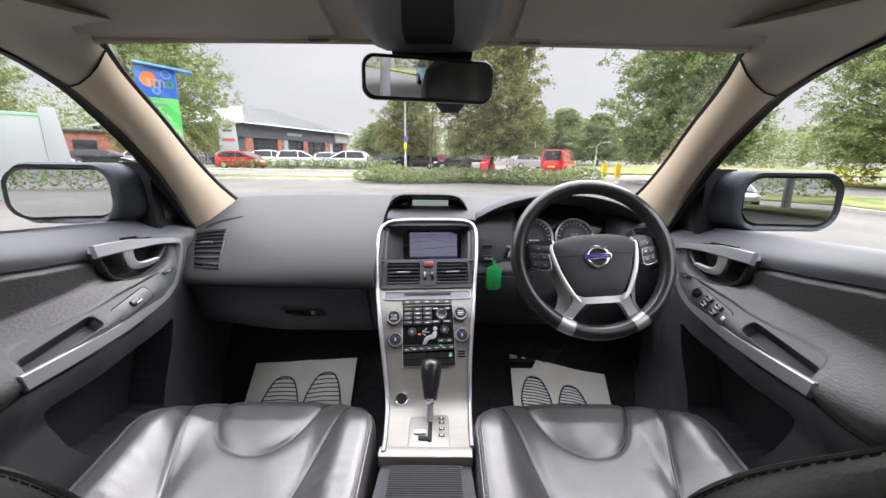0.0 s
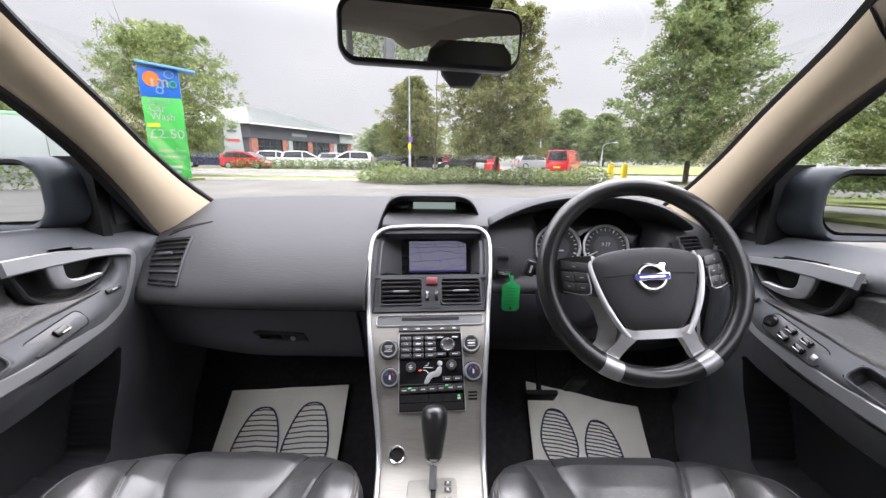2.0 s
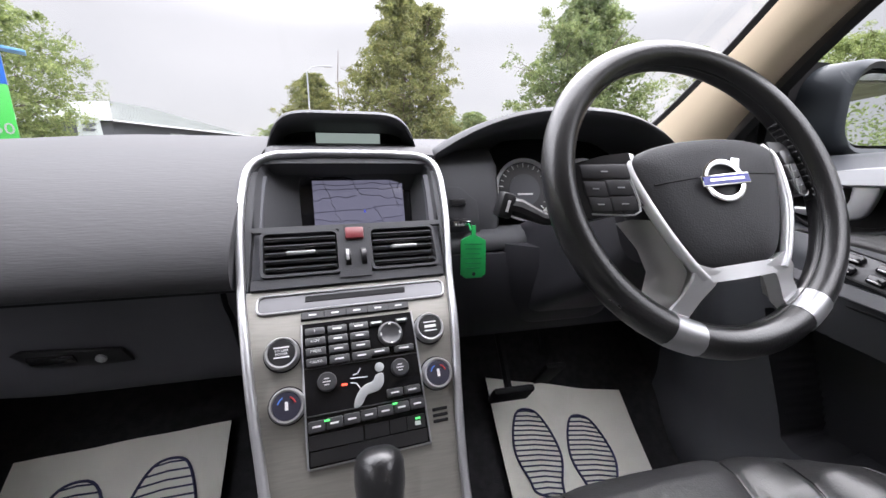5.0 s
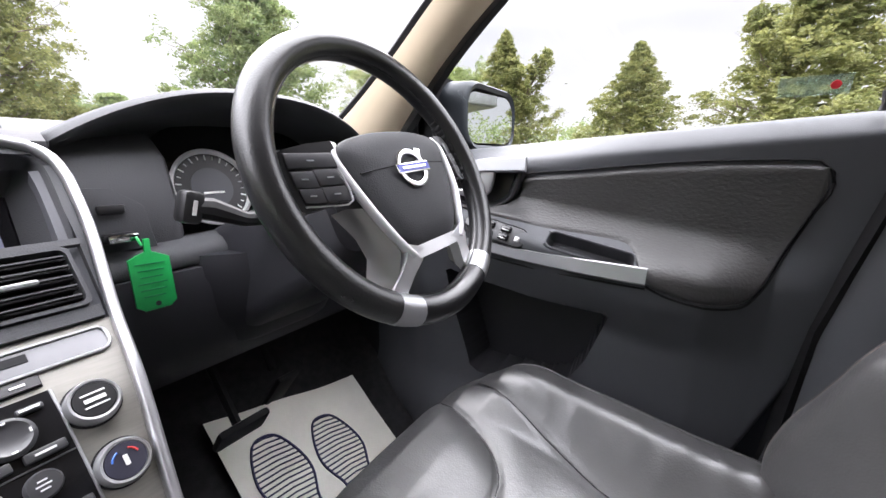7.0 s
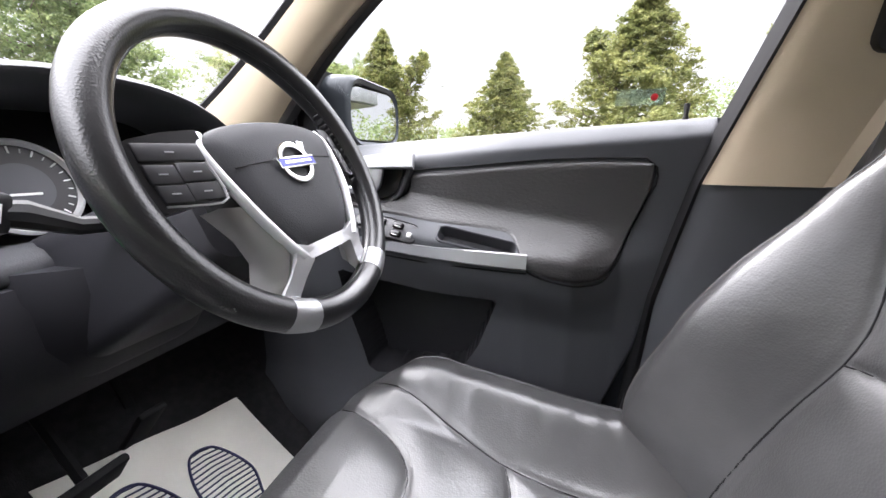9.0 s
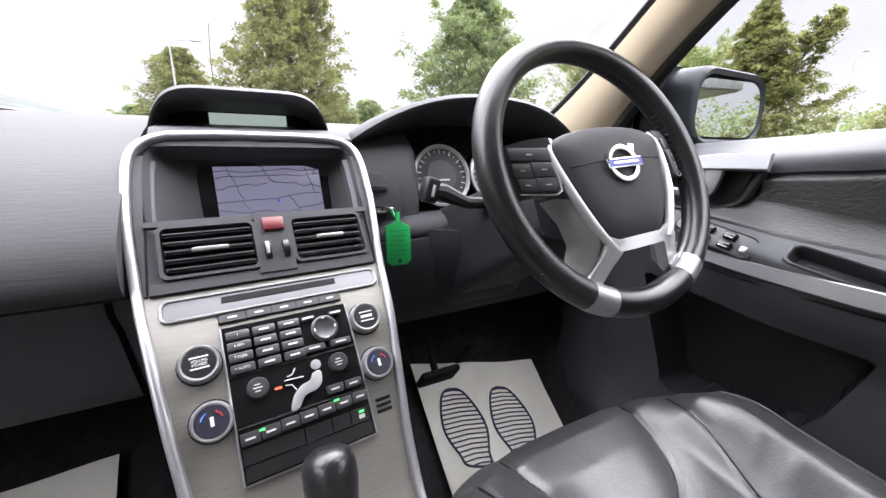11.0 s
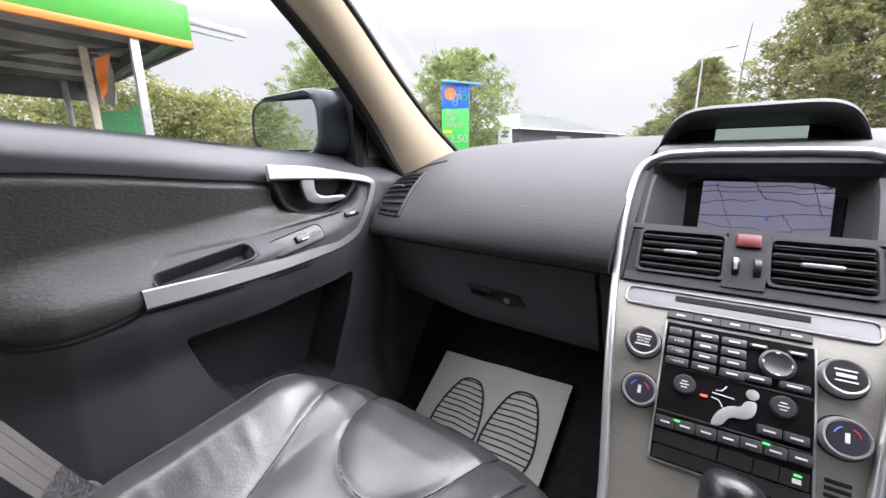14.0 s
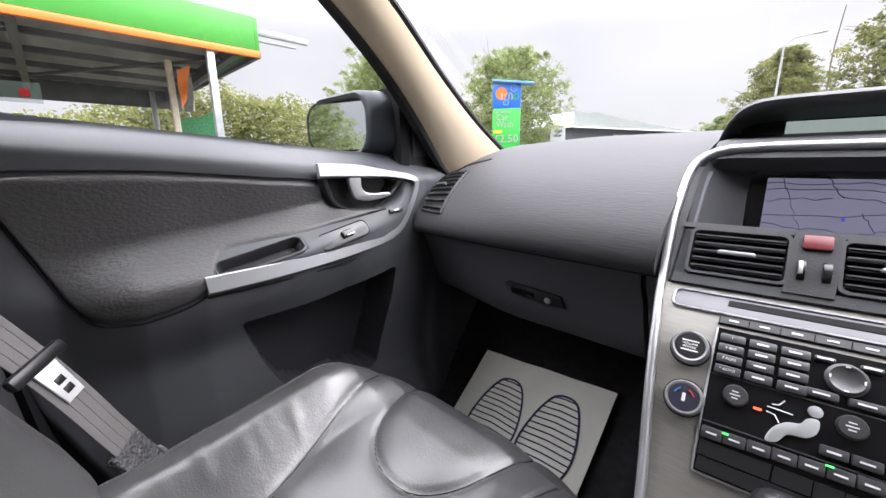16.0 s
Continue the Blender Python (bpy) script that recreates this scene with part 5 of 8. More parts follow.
CM = frame_of(W_C, (1, 0, 0), (0, math.sin(radians(W_TILT)), math.cos(radians(W_TILT))))
bm = loft([[(x, y - 0.02, -z) for x, y in rounded(w, h, 0.025, 4)] for z, w, h in ((0.075, 0.10, 0.09), (0.10, 0.12, 0.12), (0.30, 0.16, 0.16))])
bm.transform(CM)
part("shroud", bm, M_LOWER_DARK, col)
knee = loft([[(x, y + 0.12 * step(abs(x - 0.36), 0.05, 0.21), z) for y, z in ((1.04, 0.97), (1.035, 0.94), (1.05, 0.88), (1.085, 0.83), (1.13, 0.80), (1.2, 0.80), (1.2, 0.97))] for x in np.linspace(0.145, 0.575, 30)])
part("lower_cover", knee, M_LOWER_DARK, col, sharp=60)
for s, tip, root in ((-1, (0.205, 1.010, 1.043), (0.315, 0.99, 1.02)), (1, (0.505, 0.99, 1.045), (0.40, 0.985, 1.02))):
    a, b = Vector(root), Vector(tip)
    st_ = part("stalk", tube([a, a.lerp(b, 0.5) + Vector((0, 0, -0.008)), a.lerp(b, 0.82), b], 0.0115, 10, scales=[0.7, 0.8, 1.15, 0.95]), M_BLACK, col)
    part("stalk_tip", box((0.022, 0.026, 0.036), Matrix.Translation(b) @ pose(0, 0, 0, 0, -15 * s, 0), 0.006), M_BLACK, st_)
    part("mark", box((0.004, 0.001, 0.016), Matrix.Translation(b + Vector((0, -0.0135, 0))) @ pose(0, 0, 0, 0, -15 * s, 0)), M_MARK, st_)

# pedals
pedal = thing("brake_pedal", (0.29, 1.17, 0.40), "black rubber brake pedal pad", "pedal", "pedals")
part("pad", box((0.085, 0.014, 0.055), pose(0.285, 1.135, 0.655, 38), 0.006), M_RUBBER, pedal)
part("arm", tube([(0.285, 1.15, 0.66), (0.285, 1.22, 0.75), (0.285, 1.28, 0.88)], 0.008, 6), M_RUBBER, pedal)
pedal = thing("accelerator_pedal", (0.40, 1.2, 0.40), "tall narrow black accelerator pedal", "pedal", "pedals")
part("pad", box((0.045, 0.012, 0.12), pose(0.40, 1.205, 0.64, 40), 0.005), M_RUBBER, pedal)
part("arm", tube([(0.40, 1.22, 0.68), (0.40, 1.28, 0.80)], 0.008, 6), M_RUBBER, pedal)


# ---- front doors ----
ARM = [(0.30, 0.90), (0.46, 0.903), (0.60, 0.918), (0.80, 0.950), (0.95, 0.968), (1.04, 1.0), (1.10, 1.05)]
POCKET = [(0.648, 0.835), (0.80, 0.845), (0.97, 0.875), (0.955, 0.79), (0.922, 0.652), (0.902, 0.640), (0.76, 0.662), (0.715, 0.68), (0.685, 0.730)]


def door_x(y, z):
    """How far the door's inner face lies from the car's middle line."""
    b = belt(y)
    x = 0.745 - 0.03 * (y - 0.4) / 0.6
    x += 0.046 * max(0.0, min(1.0, (z - b + 0.040) / 0.040)) ** 1.3
    d = z - line_at(y, ARM)
    x -= curve(y, [(0.60, 0), (0.80, 0.024), (0.95, 0.048), (1.03, 0.056), (1.10, 0.036), (1.20, 0.0)]) * (1 - step(z, b - 0.055, b)) * (1 - 0.5 * step(0.85 - z, 0, 0.2))
    out = line_at(y, [(0.36, 0), (0.44, 0.022), (0.52, 0.08), (0.60, 0.10), (0.745, 0.084), (0.868, 0.058), (0.945, 0.030), (1.02, 0.012), (1.06, 0.004), (1.08, 0.0)])
    x -= out * (1 - step(d, 0.0, 0.075)) * (1 - 0.55 * step(-d, 0.02, 0.14))
    x -= 0.03 * step(0.62 - z, 0, 0.12)
    return x


def hollow(y, z):
    """Depth of the hollow in the door behind its handle."""
    return 0.050 * (1 - step(abs((y - 0.912) / 0.087) ** 2.5 + abs((z - 1.046) / 0.043) ** 2.5, 0.72, 1.0))


def edge_point(p, poly):
    """Distance to the outline, and its nearest place."""
    best, at = 9.0, p
    for (ax, ay), (bx, by) in zip(poly, poly[1:] + poly[:1]):
        dx, dy = bx - ax, by - ay
        t = max(0.0, min(1.0, ((p[0] - ax) * dx + (p[1] - ay) * dy) / (dx * dx + dy * dy)))
        q = (ax + t * dx, ay + t * dy)
        d = math.hypot(p[0] - q[0], p[1] - q[1])
        if d < best:
            best, at = d, q
    return best, at


INS_TOP = [(0.398, 1.062), (0.404, 1.078), (0.415, 1.088), (0.56, 1.086), (0.72, 1.072), (0.83, 1.060), (0.92, 1.020), (0.955, 1.0)]
INS_LOW = [(0.398, 1.056), (0.415, 1.005), (0.437, 0.945), (0.455, 0.905), (0.481, 0.880), (0.545, 0.886), (0.598, 0.908), (0.622, 0.945), (0.65, 0.960), (0.77, 0.974), (0.93, 0.996), (0.955, 0.998)]


INS_TOP = [(p.x, p.y) for p in smooth_line([(y, z, 0) for y, z in INS_TOP], 6)]
INS_LOW = [(p.x, p.y) for p in smooth_line([(y, z, 0) for y, z in INS_LOW], 6)]


def build_door(s):
    e = thing("door_1" if s < 0 else "door_2", (s * 0.75, 0.7, 0.42), "closed charcoal car door with silver trim and leather insert", "car door", "front doors", "structure")

    def ledge_pose(y, z, lift=0.003):
        a = Vector((s * door_x(y, z - 0.01), y, z - 0.01))
        b = Vector((s * door_x(y, z + 0.01), y, z + 0.01))
        c = Vector((s * door_x(y - 0.03, z - 0.006), y - 0.03, z - 0.006))
        d = Vector((s * door_x(y + 0.03, z + 0.006), y + 0.03, z + 0.006))
        m = frame_of(Vector((s * door_x(y, z), y, z)), (c - d) * s, (b - a))
        return m @ pose(0, 0, lift)
    cm_ = ledge_pose(0.685, 0.949, 0.0)
    cup_inv = cm_.inverted()

    def panel(u, v):
        v = line_at(v, [(0, 0), (0.42, 0.60), (0.84, 0.80), (1, 1)])
        zz = lerp(0.42, 1.15, v)
        rear = line_at(zz, [(0.42, 0.50), (0.60, 0.445), (0.75, 0.39), (0.95, 0.345), (1.10, 0.315), (1.16, 0.300)])
        y = lerp(rear, 1.215, u)
        z = lerp(0.42, belt(y, s), v)
        x = door_x(y, z) + hollow(y, z)
        if 0.60 < y < 0.77 and 0.91 < z < 0.99:
            q = cup_inv @ Vector((s * x, y, z))
            d = max(abs(q.x) - 0.068, abs(q.y) - 0.0165)
            h = 0.032 * step(-d, 0.0, 0.004)
            x, z = x + 0.75 * h, z - 0.65 * h
        if 0.62 < y < 1.0 and 0.62 < z < 0.90:
            d, near = edge_point((y, z), POCKET)
            if d < 0.0055:
                y, z = near
                x = door_x(y, z)
            elif inside((y, z), POCKET):
                x += 0.058 + 0.03 * step(y, 0.70, 0.95)
        if y < rear + 0.012:
            x += 0.02 * (1 - (y - rear) / 0.012) ** 2
        return (s * x, y, z)
    skin = sheet(panel, 160, 190, 0.03, out_dir=(s, 0, 0))
    # faces inside the pocket take the near-black colour that holds its shade
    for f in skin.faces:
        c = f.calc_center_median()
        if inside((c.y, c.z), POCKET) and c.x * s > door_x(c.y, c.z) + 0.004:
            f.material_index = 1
    part("door_panel", skin, [M_DOOR, M_RECESS], e, sharp=55)
    ledge = loft([[(s * x, y, belt(y, s) + dz) for x, dz in ((0.786, -0.012), (0.786, -0.0015), (0.790, -0.001), (0.80, -0.008), (0.80, -0.03))] for y in np.linspace(0.30, 1.16, 14)])
    part("window_ledge", ledge, M_DOOR, e)
    part("outer_skin", sheet(lambda u, v: (s * lerp(0.86, 0.80, step(v, 0.55, 1.0)), lerp(0.28, 1.30, u), lerp(0.35, belt(lerp(0.28, 1.30, u), s) - 0.02, v)), 8, 8, 0.004, out_dir=(-s, 0, 0)), M_PAINT, e, "dark grey painted door skin")

    def insert(u, v):
        y = lerp(0.398, 0.952, u)
        z = lerp(line_at(y, INS_LOW), line_at(y, INS_TOP), v)
        edge = min(v, 1 - v) * max(0.002, line_at(y, INS_TOP) - line_at(y, INS_LOW))
        k = step(min(edge, (y - 0.398), (0.955 - y) * 0.7), 0.0, 0.010)
        return (s * (door_x(y, z) + hollow(y, z) - 0.009 * k + 0.002), y, z)
    part("leather_insert", sheet(insert, 90, 34, 0.004, out_dir=(s, 0, 0)), M_INSERT, e, "grained dark leather insert", sharp=70)
    around = [(y, z - 0.0025) for y, z in reversed(INS_LOW) if 0.406 < y < 0.60] + [(0.3975, 1.045), (0.3958, 1.060), (0.3985, 1.075)] + [(y, z + 0.0025) for y, z in INS_TOP if 0.406 < y < 0.84]
    part("insert_seam", tube([(s * (door_x(y, z) - 0.0012), y, z) for y, z in around], 0.0020, 6), M_RUBBER, e)

    # silver strip round the handle and along the armrest
    path = smooth_line([(0.674, 0.812, 1.084), (0.666, 0.90, 1.081), (0.656, 0.985, 1.071), (0.651, 1.021, 1.063), (0.649, 1.030, 1.050), (0.647, 1.012, 1.008), (0.645, 0.985, 0.967), (0.642, 0.955, 0.949), (0.633, 0.90, 0.940), (0.624, 0.80, 0.931), (0.623, 0.70, 0.926), (0.629, 0.598, 0.922)], 5)
    rings = []
    for i, p in enumerate(path):
        a, b = path[max(i - 1, 0)], path[min(i + 1, len(path) - 1)]
        t = (b - a).normalized()
        k = i / (len(path) - 1)
        hw = curve(k, [(0, 0.0135), (0.07, 0.0130), (0.17, 0.0072), (0.5, 0.0066), (0.75, 0.0095), (1, 0.0135)])
        across = t.cross(Vector((-1, 0, 0.25))).normalized()
        nrm = across.cross(t).normalized()
        if nrm.x > 0:
            nrm = -nrm
        rings.append([(s * q.x, q.y, q.z) for q in (p + across * hw - nrm * 0.010, p + across * hw, p + across * hw * 0.84 + nrm * 0.0028, p - across * hw * 0.84 + nrm * 0.0028, p - across * hw, p - across * hw - nrm * 0.010)])
    part("silver_strip", loft(rings), M_STRIP, e, "satin silver trim strip", sharp=25)
    low = [(s * (p.x + 0.006), p.y, p.z - 0.021) for p in path[34:]]
    part("armrest_seam", tube(low, 0.0016, 5), M_RUBBER, e)

    # handle bowl, lever
    hb = frame_of((s * 0.669, 0.905, 1.045), (0.105, -s, 0), (0.05 * s, 0, 1))

    def P(y, z):
        return ((0.905 - y) * s, z - 1.045)
    rim_o = [Vector((q.x, q.y, 0)) for q in smooth_line([(*P(0.824, 1.088), 0), (*P(0.826, 1.040), 0), (*P(0.842, 1.014), 0), (*P(0.88, 1.001), 0), (*P(0.935, 1.006), 0), (*P(0.975, 1.030), 0), (*P(1.000, 1.070), 0), (*P(0.93, 1.085), 0)], 4, True)]
    mid_o = sum(rim_o, Vector()) / len(rim_o)
    bowl = loft([[hb @ (mid_o.lerp(q, k) + Vector((0, 0, h))) for q in rim_o] for k, h in ((1.0, -0.035), (1.0, -0.003), (0.97, 0.001), (0.91, 0.0015), (0.86, -0.001), (0.80, -0.013), (0.70, -0.028))])
    handle = part("handle_bowl", bowl, M_BLACK, e)
    part("lever", prism([(q.x, q.y) for q in smooth_line([(*P(0.872, 1.074), 0), (*P(0.875, 1.042), 0), (*P(0.886, 1.026), 0), (*P(0.92, 1.021), 0), (*P(0.962, 1.028), 0), (*P(0.958, 1.036), 0), (*P(0.918, 1.036), 0), (*P(0.900, 1.046), 0), (*P(0.897, 1.074), 0)], 4, True)], 0.010, hb @ pose(0, 0, -0.004), 0.003, seg=3), M_SILVER, handle, "satin silver door lever")
    lk = frame_of((s * (door_x(0.968, 0.998) - 0.002), 0.968, 0.998), (0, -s, 0.1), (0.4 * s, 0, 1))
    b_ = part("lock_button", box((0.034, 0.010, 0.006), lk, 0.002), M_BLACK, e)
    part("mark", box((0.012, 0.003, 0.001), lk @ pose(0, 0, 0.0032)), M_SILVER, b_)

    # switches and pull cup on the armrest ledge
    sm_ = ledge_pose(0.835, 0.965)
    if s < 0:
        sm_ = sm_ @ pose(0, 0, -0.0062)
        pl = part("switch_plate", prism(rounded(0.105, 0.030, 0.010, 4), 0.004, sm_, 0.0012), M_KEYCAP, e)
        part("plate_edge", tube([sm_ @ Vector((x, y, 0.003)) for x, y in rounded(0.107, 0.032, 0.011, 4)], 0.0011, 5, closed=True), M_RUBBER, pl)
        part("window_switch", box((0.024, 0.014, 0.008), sm_ @ pose(0.004, 0, 0.006), 0.003), M_GLOSS, pl)
        part("switch_edge", box((0.016, 0.003, 0.003), sm_ @ pose(0.008, -0.004, 0.010), 0.001), M_FLANK, pl)
    else:
        sm_ = ledge_pose(0.850, 0.967)
        sm_ = sm_ @ pose(0, 0, -0.0062)
        pl = part("switch_plate", prism(rounded(0.120, 0.034, 0.012, 4), 0.004, sm_, 0.0012), M_KEYCAP, e)
        part("plate_edge", tube([sm_ @ Vector((x, y, 0.003)) for x, y in rounded(0.122, 0.036, 0.013, 4)], 0.0011, 5, closed=True), M_RUBBER, pl)
        part("mirror_dial", lathe([(0.0001, 0), (0.012, 0), (0.012, 0.005), (0.009, 0.008), (0.0001, 0.008)], 20, sm_ @ pose(-0.050, 0, 0.003)), M_GLOSS, pl)
        for i in range(2):
            for j in range(2):
                part("window_switch", box((0.020, 0.012, 0.008), sm_ @ pose(-0.012 + 0.034 * i, -0.008 + 0.016 * j, 0.006), 0.003), M_GLOSS, pl)
                part("switch_edge", box((0.014, 0.002, 0.003), sm_ @ pose(-0.012 + 0.034 * i, -0.011 + 0.016 * j, 0.010), 0.0008), M_FLANK, pl)
        part("child_lock", box((0.010, 0.010, 0.004), sm_ @ pose(0.047, -0.004, 0.004), 0.0015), M_FLANK, pl)
    part("cup_rim", loft([[cm_ @ Vector((x, y, h)) for x, y in rounded(w, hh, r, 5)] for w, hh, r, h in ((0.144, 0.039, 0.013, -0.004), (0.143, 0.038, 0.0125, 0.0012), (0.139, 0.034, 0.011, 0.0022), (0.136, 0.031, 0.010, 0.0005))], caps=False), M_DOOR, e)
    # cup walls and floor near-black too, shade of the hollow in the colour
    part("pull_cup", loft([[cm_ @ Vector((x, y, h)) for x, y in rounded(w, hh, r, 5)] for w, hh, r, h in ((0.137, 0.032, 0.010, -0.025), (0.137, 0.032, 0.010, 0.0009), (0.134, 0.029, 0.010, -0.004), (0.128, 0.024, 0.009, -0.021))]), M_RECESS, e)

    # mirror sail and front post of the window
    sail = prism([(1.06, 1.075), (1.06, 1.262), (1.075, 1.258), (1.115, 1.225), (1.155, 1.170), (1.195, 1.085)], 0.03, Matrix(((0, 0, s, s * 0.722), (1, 0, 0, 0), (0, 1, 0, 0), (0, 0, 0, 1))), 0.0)
    sl = part("mirror_sail", sail, M_BLACK, e)
    tw = tube(smooth_line([(s * 0.7205, 1.085, 1.175), (s * 0.7205, 1.12, 1.168), (s * 0.7205, 1.155, 1.140), (s * 0.7205, 1.172, 1.112)], 4), 0.0022, 5)
    part("tweeter_edge", tw, M_DOOR, sl)
    part("tweeter", prism([(1.085, 1.110), (1.085, 1.172), (1.12, 1.166), (1.152, 1.140), (1.168, 1.110)], 0.004, Matrix(((0, 0, s, s * 0.7185), (1, 0, 0, 0), (0, 1, 0, 0), (0, 0, 0, 1))), 0.0), M_LOWER, sl)
    part("window_post", loft([[(s * x, y, z) for x, y in ((0.716 + dx, 1.045 + dy), (0.716 + dx, 1.068 + dy), (0.79 + dx, 1.072 + dy), (0.79 + dx, 1.045 + dy))] for z, dx, dy in ((1.07, 0.0, 0.0), (1.26, -0.02, -0.02))]), M_RUBBER, e)
    part("lock_pin", lathe([(0.0055, 0), (0.0045, 0.004), (0.0035, 0.008), (0.005, 0.022), (0.0045, 0.025), (0.0001, 0.026)], 12, pose(s * 0.763, 0.362, belt(0.36, s) - 0.002)), M_BLACK, e)

    def glass(u, v):
        y = lerp(0.16, 1.10, u)
        z = lerp(belt(y, s) - 0.01, 1.47, v)
        return (s * lerp(0.785, 0.635, max(0, (z - 1.10) / 0.37)), y, z)
    g = part("window_pane", sheet(glass, 10, 10), M_GLASS, e)
    g.visible_shadow = False
    # sticker on the pane
    st_m = frame_of((s * 0.760, 0.435, 1.190), (0, -s, 0), (-0.38 * s, 0, 1))
    sk = part("pane_sticker", box((0.075, 0.026, 0.0006), st_m), M_STICKER, e, "pale translucent sticker with a red dot")
    part("red_dot", lathe([(0.0001, 0), (0.0055, 0), (0.0055, 0.0008), (0.0001, 0.0008)], 16, st_m @ pose(0.022 * 1, 0.0, 0.0004)), M_REDDOT, sk)
    return e


# near-black liner of pocket and cup, with the recess shade put into its colour
M_RECESS = material("dark_recess_liner", (0.020, 0.020, 0.024), 0.6, var=0.1, scale=6, bump=0.2, bump_scale=600)
M_PAINT = material("dark_grey_car_paint", (0.018, 0.023, 0.029), 0.55, var=0.06, spec=0.3, coat=0.05)
M_STICKER = material("pale_film", (0.30, 0.42, 0.36), 0.6)
n_, l_ = M_STICKER.node_tree.nodes, M_STICKER.node_tree.links
t_, m_ = n_.new("ShaderNodeBsdfTransparent"), n_.new("ShaderNodeMixShader")
m_.inputs["Fac"].default_value = 0.28
l_.new(t_.outputs["BSDF"], m_.inputs[1])
l_.new(n_["Principled BSDF"].outputs["BSDF"], m_.inputs[2])
l_.new(m_.outputs["Shader"], n_["Material Output"].inputs["Surface"])
M_REDDOT = material("red_dot_print", (0.75, 0.02, 0.03), 0.5)
doors = [build_door(s) for s in (-1, 1)]


# ---- front seats ----
CUSHION_SEAMS = [
    [(-0.118, 0.862), (-0.112, 0.815), (-0.085, 0.755), (-0.045, 0.722), (0.0, 0.712), (0.045, 0.722), (0.085, 0.765), (0.122, 0.862)],
    [(-0.178, 0.825), (-0.160, 0.76), (-0.130, 0.66), (-0.108, 0.58), (-0.100, 0.45)],
    [(0.178, 0.825), (0.160, 0.76), (0.130, 0.66), (0.108, 0.58), (0.100, 0.45)],
    [(-0.108, 0.60), (-0.05, 0.585), (0.05, 0.585), (0.108, 0.60)],
]
BACK_SEAMS = [
    [(-0.115, 1.19), (-0.150, 1.08), (-0.138, 1.0), (-0.122, 0.93), (-0.119, 0.88), (-0.126, 0.80), (-0.128, 0.66)],
    [(0.115, 1.19), (0.150, 1.08), (0.138, 1.0), (0.122, 0.93), (0.119, 0.88), (0.126, 0.80), (0.128, 0.66)],
    [(-0.119, 0.88), (-0.06, 0.890), (0.06, 0.890), (0.119, 0.88)],
]
CUSHION_SEAMS = [[(p.x, p.y) for p in smooth_line([(x, y, 0) for x, y in q], 3)] for q in CUSHION_SEAMS]
BACK_SEAMS = [[(p.x, p.y) for p in smooth_line([(x, y, 0) for x, y in q], 3)] for q in BACK_SEAMS]


def crease(p, seams):
    """How deep the leather is drawn in by the seams near p."""
    d = min(near_line(p, q) for q in seams)
    return 0.0045 * math.exp(-(d / 0.0045) ** 2) + 0.0045 * math.exp(-(d / 0.020) ** 2)


def rolled(a, w, r):
    """Across a padded panel: the way out from its middle, and the drop over its rolled edge."""
    k = abs(a)
    if k < 0.8:
        return a / 0.8 * (w - r), 0.0
    th = (k - 0.8) / 0.2 * math.pi / 2
    return math.copysign(w - r + r * math.sin(th), a), r * (1 - math.cos(th))


def stitch_row(fn, n, size):
    """A row of short stitches along fn(0 to 1)."""
    bm = None
    for k in range(n):
        p, q = Vector(fn((k + 0.5) / n - 0.002)), Vector(fn((k + 0.5) / n + 0.002))
        bm = box(size, frame_of((p + q) / 2, q - p, (0.2, 0.5, 1)), bm=bm)
    return bm


